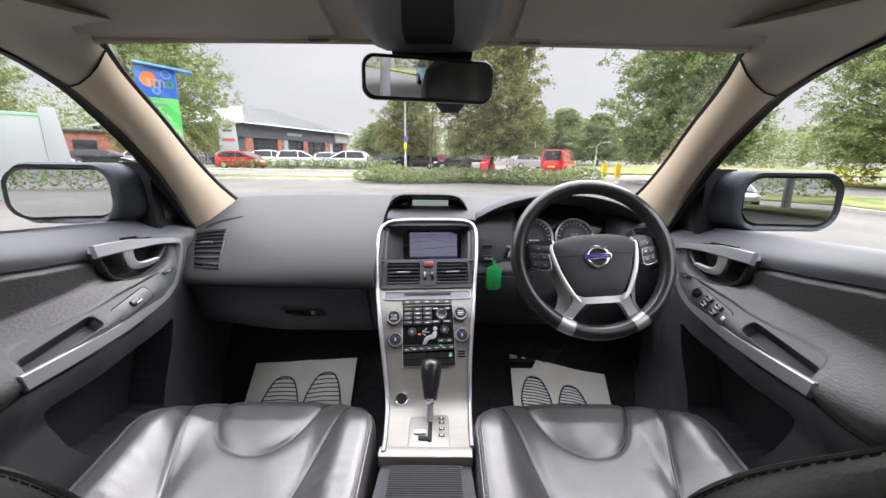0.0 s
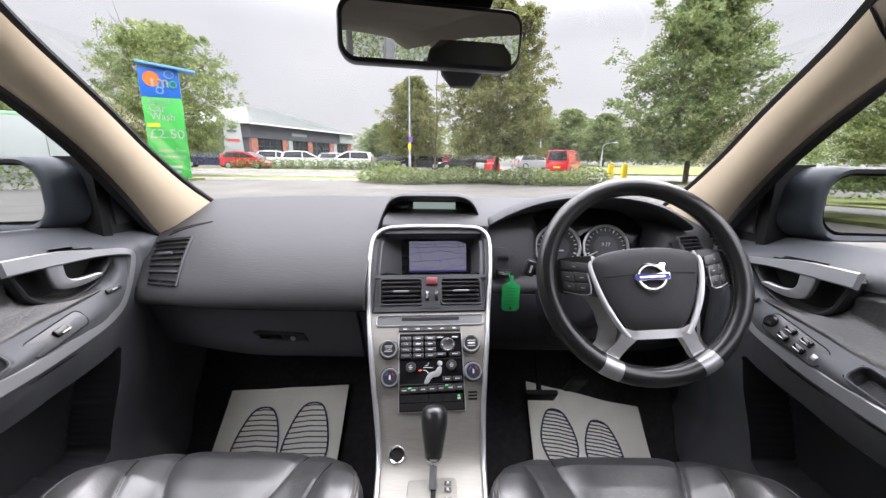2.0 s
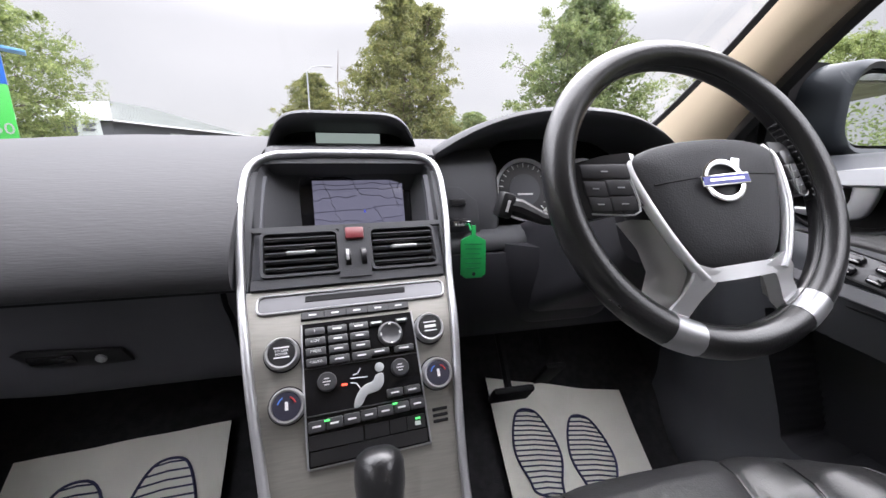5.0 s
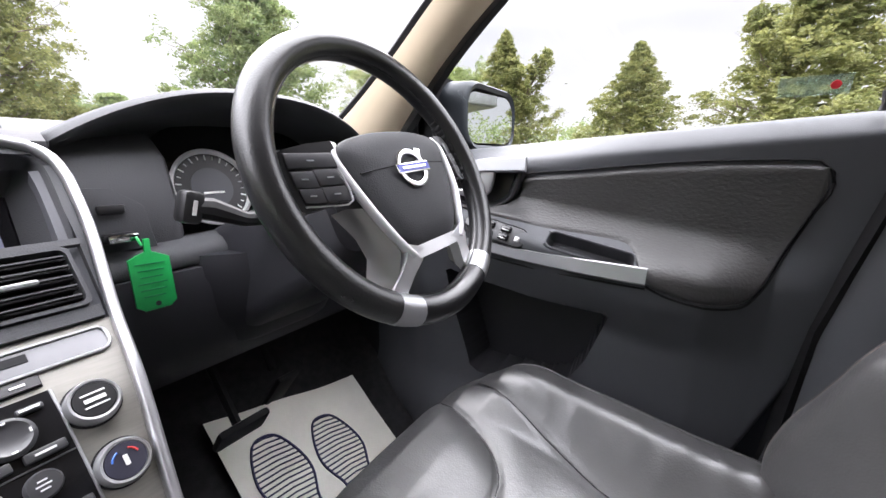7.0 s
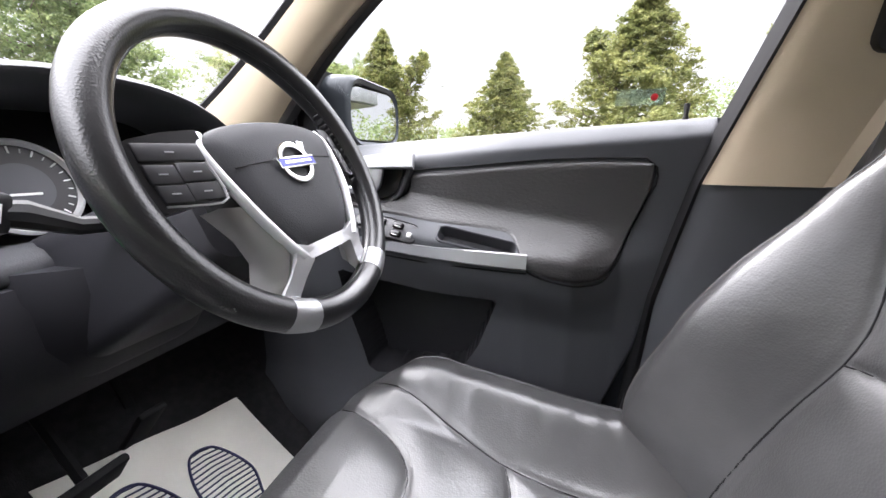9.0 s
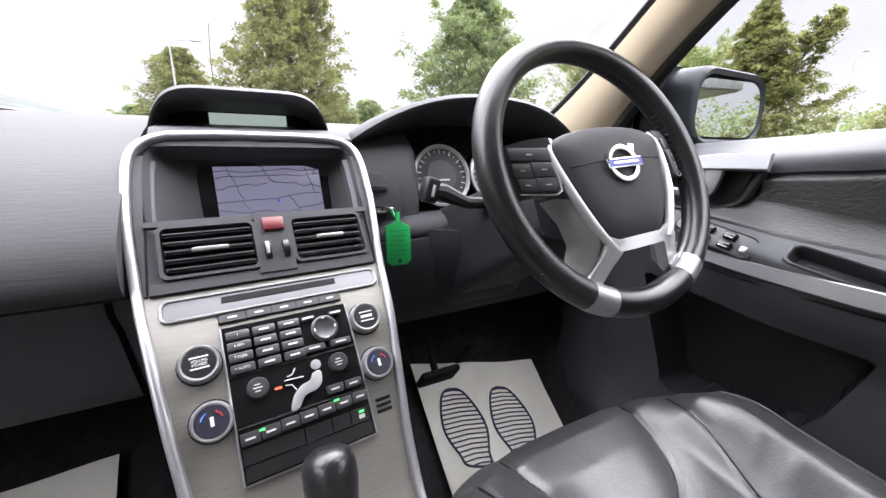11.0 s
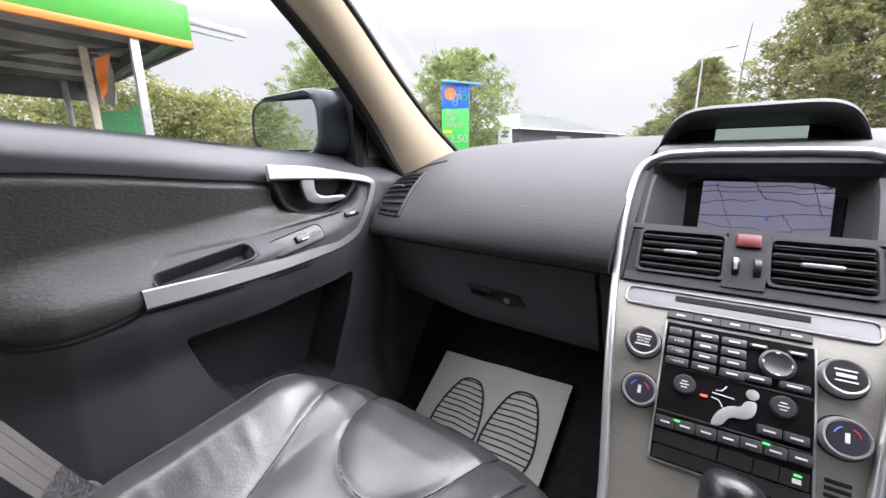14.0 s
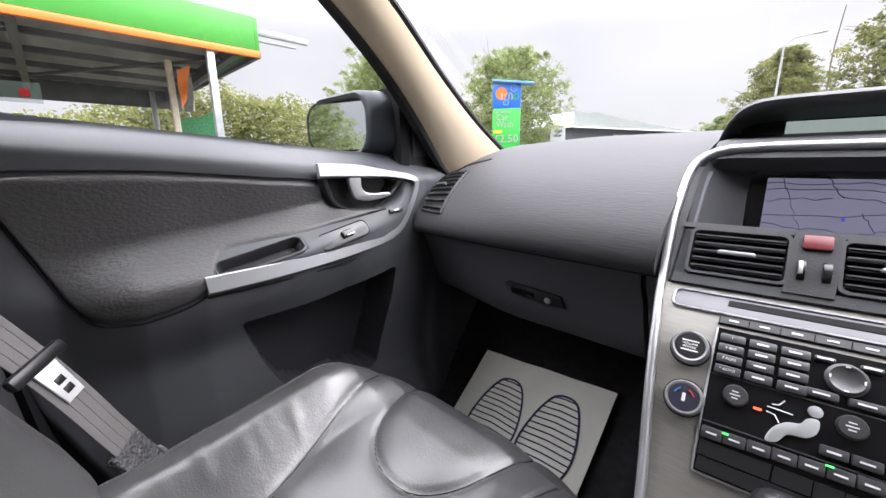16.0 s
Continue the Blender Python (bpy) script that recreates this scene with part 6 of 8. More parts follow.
def build_seat(cx, label):
    e = thing("car_seat", (cx, 0.6, 0.36), label, "car seat", "front seats")

    def cushion_z(off, y, v):
        z = line_at(v, [(0, 0.645), (0.3, 0.662), (0.55, 0.690), (0.70, 0.710), (0.78, 0.712), (0.84, 0.700), (0.89, 0.672), (0.95, 0.60), (1, 0.48)])
        k = abs(off) / 0.255
        z += 0.052 * step(k, 0.44, 0.80) * (1 - step(v, 0.60, 0.86))
        z -= 0.012 * (1 - step(k, 0.0, 0.4)) * (1 - step(v, 0.3, 0.6))
        if v < 0.9:
            z -= crease((off, y), CUSHION_SEAMS)
            z += 0.0016 * noise.noise(Vector((off * 14 + cx * 30, y * 16, 0.3)))
            z += 0.0030 * step(k, 0.50, 0.66) * (1 - step(k, 0.80, 0.93)) * max(0, noise.noise(Vector((off * 12 - y * 6, y * 46, cx * 9)))) * (1 - 0.6 * step(y, 0.55, 0.75))
            z += 0.0012 * noise.noise(Vector((off * 60, y * 22, cx))) * math.exp(-((abs(off) - 0.165) / 0.03) ** 2 - ((y - 0.78) / 0.06) ** 2)
        return z

    def cushion(u, v):
        a = lerp(-1, 1, u)
        y = line_at(v, [(0, 0.30), (0.70, 0.79), (0.82, 0.862), (0.89, 0.888), (0.95, 0.884), (1, 0.86)])
        off, drop = rolled(a, 0.255 - 0.035 * step(v, 0.62, 0.92), 0.032)
        y -= 0.055 * abs(a) ** 4 * step(v, 0.55, 0.85)
        return (cx + off, y, cushion_z(off, y, v) - drop)
    part("cushion", sheet(cushion, 150, 150, 0.16, out_dir=(0, 0, -1)), M_LEATHER, e, sharp=80)
    for q in CUSHION_SEAMS:
        line = []
        for x, y in q:
            v = line_at(y, [(0.30, 0), (0.79, 0.70), (0.862, 0.82)])
            line.append((cx + x, y, cushion_z(x, y, v) + 0.0002))
        part("seam", tube(line, 0.0011, 5), M_RUBBER, e)
    for s in (-1, 1):
        for du in (0.430, 0.452):
            part("piping", tube([Vector(cushion(0.5 + s * du, lerp(0.06, 0.84, k / 50))) + Vector((s * 0.0004, 0, 0.0004)) for k in range(51)], 0.0016, 6), M_LEATHER, e)
        tagged(part("stitching", stitch_row(lambda k: cushion(0.5 + s * 0.441, lerp(0.10, 0.82, k)), 70, (0.0045, 0.0011, 0.0024)), M_STITCH, e), kind="stuff")
    part("seat_base", box((0.44, 0.50, 0.16), pose(cx, 0.58, 0.50), 0.02), M_LOWER, e)

    def back_y(off, z):
        k = abs(off) / 0.26
        y = 0.375 - 0.38 * (z - 0.62) - 0.012 * math.sin(math.pi * (z - 0.58) / 0.64)
        y += 0.115 * step(k, 0.42, 0.80) * (1 - 0.62 * step(z, 0.86, 1.12)) * step(z, 0.54, 0.74)
        y -= 0.07 * step(z, 1.175, 1.22) ** 2
        y -= crease((off, z), BACK_SEAMS)
        return y + 0.0016 * noise.noise(Vector((off * 12 + cx * 20, z * 14, 1.3))) + 0.0007 * noise.noise(Vector((off * 30 + cx * 20, z * 38, 4.3)))

    def back(u, v):
        z = lerp(0.58, 1.22, v)
        w = curve(z, [(0.58, 0.185), (0.66, 0.225), (0.78, 0.262), (0.88, 0.250), (0.95, 0.246), (1.04, 0.230), (1.10, 0.210), (1.22, 0.155)])
        off, drop = rolled(lerp(-1, 1, u), w, 0.036)
        return (cx + off, back_y(off, z) - drop, z)
    part("backrest", sheet(back, 150, 130, 0.10, out_dir=(0, -1, -0.1)), M_LEATHER, e, sharp=80)
    for q in BACK_SEAMS:
        part("seam", tube([(cx + x, back_y(x, z) + 0.0002, z) for x, z in q], 0.0011, 5), M_RUBBER, e)
    for s in (-1, 1):
        for du in (0.438, 0.449):
            part("piping", tube([Vector(back(0.5 + s * du, lerp(0.14, 0.96, k / 60))) + Vector((s * 0.0003, 0.0003, 0.0)) for k in range(61)], 0.0015, 6), M_LEATHER, e)
        for du in (0.429, 0.458):
            tagged(part("stitching", stitch_row(lambda k: back(0.5 + s * du, lerp(0.14, 0.95, k)), 130, (0.0034, 0.0008, 0.0016)), M_STITCH if s * cx > 0 else M_THREAD, e), kind="stuff")
    head = loft([[(cx + x, 0.10 + dy + 0.02 * abs(x), z) for x, dy in ((-w, -0.02), (-w * 0.9, 0.03), (0, 0.045), (w * 0.9, 0.03), (w, -0.02), (w * 0.8, -0.06), (-w * 0.8, -0.06))] for z, w in ((1.235, 0.10), (1.26, 0.13), (1.34, 0.135), (1.40, 0.12), (1.425, 0.09))])
    part("headrest", head, M_LEATHER, e, sharp=70)
    for s in (-1, 1):
        part("headrest_post", tube([(cx + s * 0.06, 0.10, 1.18), (cx + s * 0.06, 0.09, 1.26)], 0.006, 8), M_CHROME, e)
    return e


seat_l = build_seat(-0.355, "black leather front passenger seat with stitched bolsters")
seat_r = build_seat(0.355, "black leather driver's seat with stitched bolsters")


# ---- seat belts ----
BELT_N = Vector((-0.62, 0.75, 0.2))


def build_belt(s):
    e = thing("seat_belt", (s * 0.64, 0.4, 0.5), "grey webbing seat belt with a steel tongue", "seat belt", "front seat belts")
    path = smooth_line([(0.655, 0.15, 1.33), (0.662, 0.135, 1.22), (0.668, 0.135, 1.12), (0.672, 0.16, 1.02), (0.676, 0.21, 0.88), (0.672, 0.25, 0.72), (0.66, 0.27, 0.58)] if s > 0 else [(0.655, 0.175, 1.30), (0.655, 0.262, 1.158), (0.648, 0.335, 1.01), (0.635, 0.415, 0.865), (0.630, 0.462, 0.76), (0.628, 0.488, 0.69), (0.625, 0.49, 0.60)], 6)
    rings = []
    for i, p in enumerate(path):
        t = (path[min(i + 1, len(path) - 1)] - path[max(i - 1, 0)]).normalized()
        nrm = BELT_N
        a = t.cross(nrm).normalized()
        nz = a.cross(t).normalized()
        rings.append([(s * q.x, q.y, q.z) for q in [p + a * (0.0225 * f) + nz * h for f, h in ((-1, 0.0004), (-0.94, 0.0010), (-0.60, 0.0010), (-0.55, 0.0002), (-0.50, 0.0010), (-0.04, 0.0010), (0, 0.0002), (0.04, 0.0010), (0.50, 0.0010), (0.55, 0.0002), (0.60, 0.0010), (0.94, 0.0010), (1, 0.0004))] + [p + a * 0.0225 - nz * 0.0008, p - a * 0.0225 - nz * 0.0008]])
    part("webbing", loft(rings), M_BELT, e)
    p, q = path[18], path[21]
    t = (q - p).normalized()
    a = t.cross(BELT_N).normalized()
    m = frame_of((s * p.x, p.y, p.z), (a.x * s, a.y, a.z), (-t.x * s, -t.y, -t.z))
    zs = 1 if (m.to_3x3() @ Vector((0, 0, 1))).x * s < 0 else -1
    tongue = part("tongue", prism([(-0.016, 0.0), (0.016, 0.0), (0.013, -0.05), (-0.013, -0.05)], 0.0025, m @ pose(0, -0.004, 0.003 * zs), 0.0008), M_RING, e)
    part("tongue_grip", box((0.078, 0.017, 0.013), m @ pose(0, 0.004, 0.002 * zs), 0.005), M_BLACK, tongue)
    for y in (-0.026, -0.040):
        part("tongue_hole", box((0.012, 0.009, 0.005), m @ pose(0, y, 0.003 * zs + 0.0012), 0.0005), M_BLACK, tongue)
    p = path[29]
    part("end_sleeve", box((0.054, 0.080, 0.016), frame_of((s * p.x, p.y, p.z - 0.01), (a.x * s, a.y, a.z), (-t.x * s, -t.y, -t.z)), 0.005), M_WEAVE, e)
    em_ = frame_of((s * p.x, p.y, p.z - 0.01), (a.x * s, a.y, a.z), (-t.x * s, -t.y, -t.z))
    part("loop", tube([em_ @ Vector((x, y, 0.0)) for x, y in rounded(0.066, 0.040, 0.010, 3, 0.0, -0.030)], 0.0030, 6, closed=True), M_SILVER, e)
    part("anchor", box((0.03, 0.07, 0.10), pose(s * 0.628, 0.495, 0.60, 0, 0, 0), 0.008), M_BLACK, e)
    return e


for s in (-1, 1):
    build_belt(s)


# ---- paper footwell mats ----
def mat_z(y):
    return line_at(y, [(0.70, 0.368), (0.88, 0.370), (0.95, 0.384), (1.26, 0.622)])


def paper(cx, w, tilt, soles, ends, wide=1.25, tall=0.86):
    e = thing("paper_floor_mat", (cx, 1.0, 0.372), "white disposable paper mat printed with two shoe soles", "floor mat", "paper mats")
    def sheet_pt(u, v):
        y = lerp(0.74, lerp(ends[0], ends[1], u), v)
        x = cx + (u - 0.5) * w + (y - 1.0) * tilt
        return (x, y, mat_z(y) + 0.008 + 0.005 * noise.noise(Vector((x * 9, y * 9, 2))) + 0.006 * step(v, 0.85, 1.0))
    part("paper", sheet(sheet_pt, 16, 40, 0.0015), M_PAPER, e)

    def drape(pts, r):
        return tube([Vector(sheet_pt(u, v)) + Vector((0, -0.0012, 0.0018)) for u, v in pts], r, 5)
    for su, sv, mirror in soles:
        # ball and heel outline, with stripes across
        ball = smooth_line([(0.0, 0.385, 0), (-0.075, 0.36, 0), (-0.13, 0.25, 0), (-0.145, 0.14, 0), (-0.10, 0.03, 0), (-0.07, -0.03, 0), (0.075, -0.05, 0), (0.10, 0.02, 0), (0.145, 0.14, 0), (0.125, 0.26, 0), (0.07, 0.36, 0)], 5, True)
        ball = [(su + mirror * p.x * wide, sv + p.y * tall) for p in ball]
        part("sole_outline", drape(ball + ball[:1], 0.0024), M_INK, e)
        heel = [(su + mirror * x * wide, sv + y * tall) for x, y in ((-0.075, -0.11), (0.09, -0.12), (0.095, -0.22), (0.05, -0.29), (-0.04, -0.29), (-0.085, -0.22), (-0.075, -0.11))]
        part("heel_outline", drape(heel, 0.0024), M_INK, e)
        for a_, b_ in ((ball[28], heel[0]), (ball[33], heel[1])):
            part("waist_line", drape([a_, ((a_[0] + b_[0]) / 2, (a_[1] + b_[1]) / 2), b_], 0.0018), M_INK, e)
        for poly, n in ((ball, 17), (heel[:-1], 7)):
            lo, hi = min(p[1] for p in poly), max(p[1] for p in poly)
            for i in range(n):
                v = lerp(lo, hi, (i + 0.6) / (n + 0.2))
                xs = []
                for (ax, ay), (bx, by) in zip(poly, poly[1:] + poly[:1]):
                    if (ay > v) != (by > v):
                        xs.append(ax + (bx - ax) * (v - ay) / (by - ay))
                if len(xs) >= 2:
                    x0, x1 = min(xs), max(xs)
                    part("stripe", drape([(x0, v), ((x0 + x1) / 2, v + 0.004), (x1, v)], 0.0016), M_INK, e)
    return e


paper(-0.417, 0.335, 0.0, ((0.33, 0.585, 1), (0.725, 0.595, -1)), (1.215, 1.232))
paper(0.421, 0.310, 0.02, ((0.24, 0.675, 1), (0.61, 0.665, -1)), (1.245, 1.190), 1.05, 0.60)


# ---- mirrors ----
mirror = thing("rear_view_mirror", (0.01, 0.74, 1.47), "black framed rear-view mirror hung from the header", "mirror")
MM = frame_of((0.010, 0.722, 1.402), (1, 0.20, -0.01), (0, -0.12, 1))
part("housing", prism(rounded(0.218, 0.068, 0.020, 6), 0.030, MM @ pose(0, 0, -0.030), 0.006), M_BLACK, mirror)
part("mirror_glass", prism(rounded(0.206, 0.056, 0.016, 6), 0.0015, MM), M_MIRROR, mirror)
part("arm", loft([[(0.012 + x, y, z) for x, y, z in ((-w, y0, z0), (w, y0, z0), (w, y0 + 0.03, z0 + 0.01), (-w, y0 + 0.03, z0 + 0.01))] for w, y0, z0 in ((0.05, 0.745, 1.41), (0.065, 0.765, 1.44), (0.075, 0.775, 1.475))]), M_BLACK, mirror)
part("sensor_pod", loft([[(0.045 + x, 0.80 + y * 0.6, z) for x, y in rounded(w, w * 0.8, w * 0.3, 4)] for z, w in ((1.36, 0.03), (1.375, 0.055), (1.43, 0.07), (1.47, 0.08))]), M_LOWER, mirror)


def build_door_mirror(s, label):
    e = thing("door_mirror", (s * 0.90, 1.06, 1.12), label, "door mirror", "door mirrors")
    rings = []
    for y, w, h, cx in ((0.985, 0.232, 0.122, 0.883), (0.978, 0.250, 0.138, 0.880), (0.985, 0.268, 0.147, 0.874), (1.03, 0.285, 0.146, 0.862), (1.08, 0.24, 0.128, 0.850), (1.115, 0.15, 0.09, 0.835)):
        rings.append([(s * (x), y + 0.09 * (0.865 - x) * 0.0, z) for x, z in rounded(w, h, h * 0.36, 6, cx, 1.185)])
    part("housing", loft(rings[::-1] + [rings[0]], caps=False), M_PAINT, e, sharp=60)
    gm = frame_of((s * 0.884, 0.990, 1.185), (1, 0.33 if s < 0 else -0.10, 0), (0, 0.028, 1))
    part("mirror_glass", prism(rounded(0.206, 0.112, 0.040, 6), 0.0015, gm), M_MIRROR, e)
    part("backing", prism(rounded(0.232, 0.124, 0.045, 6), 0.004, gm @ pose(0, 0, -0.008)), M_RUBBER, e)
    part("foot", loft([[(s * x, y, z) for y, z in ((1.04, z0), (1.04, z0 + h), (1.10, z0 + h), (1.10, z0))] for x, z0, h in ((0.74, 1.09, 0.06), (0.80, 1.105, 0.05), (0.86, 1.115, 0.04))]), M_RUBBER, e)
    return e


build_door_mirror(-1, "dark grey passenger door mirror outside the window")
build_door_mirror(1, "dark grey driver's door mirror outside the window")


# ---- outside: ground, roads and beds ----
def gz(x, y):
    """The land rises gently ahead."""
    return 0.0095 * max(0.0, min(y, 80.0) - 8.0)


def land(name, outline, lift, mat, label, category, edge=0.0):
    """A slab that follows the land; outline runs round it."""
    bm = bmesh.new()
    top = [bm.verts.new((x, y, gz(x, y) + lift)) for x, y in outline]
    low = [bm.verts.new((x, y, gz(x, y) - 0.15)) for x, y in outline]
    bm.faces.new(top)
    n = len(outline)
    for i in range(n):
        bm.faces.new((top[i], low[i], low[(i + 1) % n], top[(i + 1) % n]))
    bmesh.ops.triangulate(bm, faces=[f for f in bm.faces if len(f.verts) > 4])
    return tagged(part(name, bm, mat), label, category, kind="structure")


ys = [-900, -60, -10, 8, 14, 20, 26, 32, 40, 50, 65, 80, 1500]
bm = bmesh.new()
rows_ = [[bm.verts.new((x, y, gz(x, y))) for x in (-1200, -60, -20, 0, 20, 60, 1200)] for y in ys]
for a, b in zip(rows_, rows_[1:]):
    for i in range(len(a) - 1):
        bm.faces.new((a[i], a[i + 1], b[i + 1], b[i]))
tagged(part("ground", bm, M_TARMAC), "pale worn asphalt forecourt", "ground", kind="structure")


def band(y0, y1, x0, x1, n=8):
    xs = [lerp(x0, x1, k / n) for k in range(n + 1)]
    return [(x, y0) for x in xs] + [(x1, lerp(y0, y1, 0.5))] + [(x, y1) for x in reversed(xs)]


land("road", band(22.5, 29.5, -120, 120), 0.006, M_ROAD, "grey asphalt road across the front", "road")
land("pavement", band(19.8, 22.5, -120, 9.0), 0.10, M_GRASS, "mown grass strip beside the road", "grass verge")
land("pavement", band(29.5, 31.6, -120, 7.0), 0.10, M_GRASS, "mown grass strip in front of the car lot", "grass verge")
land("road", [(14.5, -60), (20, -60), (20, 22.5), (14.5, 22.5)], 0.006, M_ROAD, "grey asphalt side road", "road")
land("pavement", [(11.5, -60), (14.5, -60), (14.5, 16), (14.0, 21.5), (10.5, 21.5), (11.0, 16)], 0.10, M_GRASS, "mown grass verge beside the side road", "grass verge")
land("pavement", [(20, -60), (70, -60), (70, 22.5), (20, 22.5)], 0.10, M_GRASS, "grass bank with trees beyond the side road", "grass verge")
land("pavement", [(13, 30), (60, 30), (60, 60), (20, 60)], 0.10, M_GRASS, "grass bank beyond the junction", "grass verge")
land("pavement", [(-70, 12.5), (-13.5, 12.5), (-12.5, 16), (-12, 19.5), (-70, 19.5)], 0.10, M_GRASS, "grass bed round the price sign", "grass verge")
land("pavement", [(-60, -20), (-24, -20), (-24, 12), (-60, 12)], 0.10, M_GRASS, "grass beyond the wash canopy", "grass verge")
M_KERB = material("concrete_kerb", (0.36, 0.34, 0.31), 0.85, var=0.15, scale=3, bump=0.4, bump_scale=50)
for line in ([(-40, 19.7), (9.1, 19.7)], [(-40, 22.55), (9.0, 22.55)], [(-40, 29.45), (7.0, 29.45)], [(11.4, -20), (10.9, 16), (10.4, 21.6)]):
    k_ = thing("kerb", (line[0][0], line[0][1], 0), "worn concrete kerb along the grass", "kerb", "kerbs", "structure")
    for a, b in zip(line, line[1:]):
        a, b = Vector((*a, 0)), Vector((*b, 0))
        n = max(1, int((b - a).length / 1.8))
        for i in range(n):
            p, q = a.lerp(b, i / n), a.lerp(b, (i + 0.985) / n)
            p.z, q.z = gz(*p.xy), gz(*q.xy)
            d = (q - p).normalized()
            side = Vector((-d.y, d.x, 0)) * 0.07
            bm = loft([[c - side + Vector((0, 0, -0.1)), c - side + Vector((0, 0, 0.10)), c - side * 0.8 + Vector((0, 0, 0.12)), c + side + Vector((0, 0, 0.12)), c + side + Vector((0, 0, -0.1))] for c in (p, q)])
            part("kerbstone", bm, M_KERB, k_)


def polar(bearing, dist, z=None):
    a = radians(bearing)
    x, y = dist * math.sin(a), 0.4 + dist * math.cos(a)
    return Vector((x, y, gz(x, y) if z is None else z))


# ---- trees ----
def leaf_mesh(name, c, size, rg, mat, parent=None, flat=0.6):
    """Pointed leaves at the places c, as one mesh."""
    n = len(c)
    u = rg.normal(0, 1, (n, 3))
    u[:, 2] *= flat
    u /= np.linalg.norm(u, axis=1)[:, None]
    w = np.cross(u, rg.normal(0, 1, (n, 3)))
    w /= np.linalg.norm(w, axis=1)[:, None]
    L = size * rg.uniform(0.6, 1.35, (n, 1))
    v = np.stack([c - u * L, c + w * L * 0.5, c + u * L, c - w * L * 0.5], 1).reshape(-1, 3)
    me = bpy.data.meshes.new(name)
    me.from_pydata(v.tolist(), [], np.arange(n * 4).reshape(-1, 4).tolist())
    me.materials.append(mat)
    ob = new(name, me)
    ob.parent = parent
    return ob


def build_tree(height, radius, trunk_h, seed, leaves, mat, label, shape, leaf=0.13):
    """A tapered trunk, limbs, and a crown of many small leaves in uneven clumps."""
    rnd = random.Random(seed)
    e = thing("tree", (0, 0, 0), label, "tree", "roadside trees")
    bm = bmesh.new()
    tips = []

    def limb(p, d, length, r, keep, up=0.25):
        pts, q, dd = [p.copy()], p.copy(), d.copy()
        for k in range(5):
            dd = (dd + Vector((rnd.uniform(-1, 1), rnd.uniform(-1, 1), rnd.uniform(-0.5, 0.5) + up)) * 0.15).normalized()
            q = q + dd * length / 5
            pts.append(q.copy())
            if keep and k >= 1:
                tips.append(q.copy())
        tube(pts, r, 5, bm=bm, scales=[1 - 0.8 * k / 5 for k in range(6)])
        return pts

    def width(t):
        if shape == "cone":
            return radius * (0.7 + 0.3 * min(1, t * 8)) * (1 - t) ** 0.9 + 0.02 * radius
        if shape == "egg":
            return radius * (0.7 + 0.3 * min(1, t * 4)) * (1 - 0.82 * t ** 2.0)
        return radius * max(0.2, math.sin(math.pi * (0.16 + 0.78 * t)) ** 0.6)

    trunk = limb(Vector((0, 0, -0.05)), Vector((0, 0, 1)), height * 0.9, height * 0.014 + 0.03, False, 0.0)
    n = 44
    for i in range(n):
        t = i / (n - 1)
        z = trunk_h + (height * 0.93 - trunk_h) * t
        k = min(4, int(z / (height * 0.9) * 5))
        f = min(1, max(0, z / (height * 0.9) * 5 - k))
        p = trunk[k].lerp(trunk[k + 1], f)
        a = i * 2.4 + rnd.uniform(-0.4, 0.4)
        d = Vector((math.cos(a), math.sin(a), 0.15 + 0.7 * t + rnd.uniform(-0.15, 0.25))).normalized()
        ln = width(t) * rnd.uniform(0.70, 1.08)
        pts = limb(p, d, ln, 0.008 * height * (1 - 0.7 * t), True)
        for q in pts[1:]:
            d2 = (d + Vector((rnd.uniform(-1, 1), rnd.uniform(-1, 1), rnd.uniform(-0.5, 0.6))) * 1.0).normalized()
            limb(q, d2, ln * 0.42, 0.0022 * height, True)
    part("trunk", bm, M_BARK, e, recalc=False)
    # dense tufts at the twigs and over the crown's skin, with coarser foliage filling the inside
    P = np.array([tuple(q) for q in tips])
    rg = np.random.default_rng(seed)

    def skin(n, lo):
        t = rg.uniform(0.0, 1.0, n) ** 1.2
        ang = rg.uniform(0, 2 * math.pi, n)
        lobes = 1 + 0.13 * np.sin(3 * ang + 7 * t + seed) + 0.11 * np.sin(7 * ang - 11 * t) + 0.10 * np.sin(26 * t + 2 * np.cos(2 * ang))
        rad = np.array([width(k) for k in t]) * lobes * rg.uniform(lo, 1.0, n) ** 0.5
        return np.stack([rad * np.cos(ang), rad * np.sin(ang), trunk_h + (height - trunk_h) * t], 1), t
    C, t = skin(620, 0.45)
    C = np.concatenate([C, P[rg.integers(0, len(P), 420)]])
    t = np.clip((C[:, 2] - trunk_h) / (height - trunk_h), 0, 1)
    weight = rg.lognormal(0, 0.5, len(C))
    idx = rg.choice(len(C), leaves, p=weight / weight.sum())
    size = rg.uniform(0.030, 0.068, len(C)) * radius * (1 - (0.55 * t if shape == "cone" else 0.2 * t))
    n_ = rg.normal(0, 1, (leaves, 3))
    c = C[idx] + n_ * size[idx][:, None] * np.array([1.0, 1.0, 0.55]) - np.array([0, 0, 0.5]) * (n_[:, :1] ** 2 + n_[:, 1:2] ** 2) * size[idx][:, None] * 0.35
    c[:, 2] = np.maximum(c[:, 2], trunk_h * 0.8)
    inner, _ = skin(3800, 0.02)
    inner[:, :2] *= 0.72
    leaf_mesh("inner_foliage", inner, leaf * 2.6, rg, mat, e)
    leaf_mesh("crown", c, leaf, rg, mat, e)
    return e


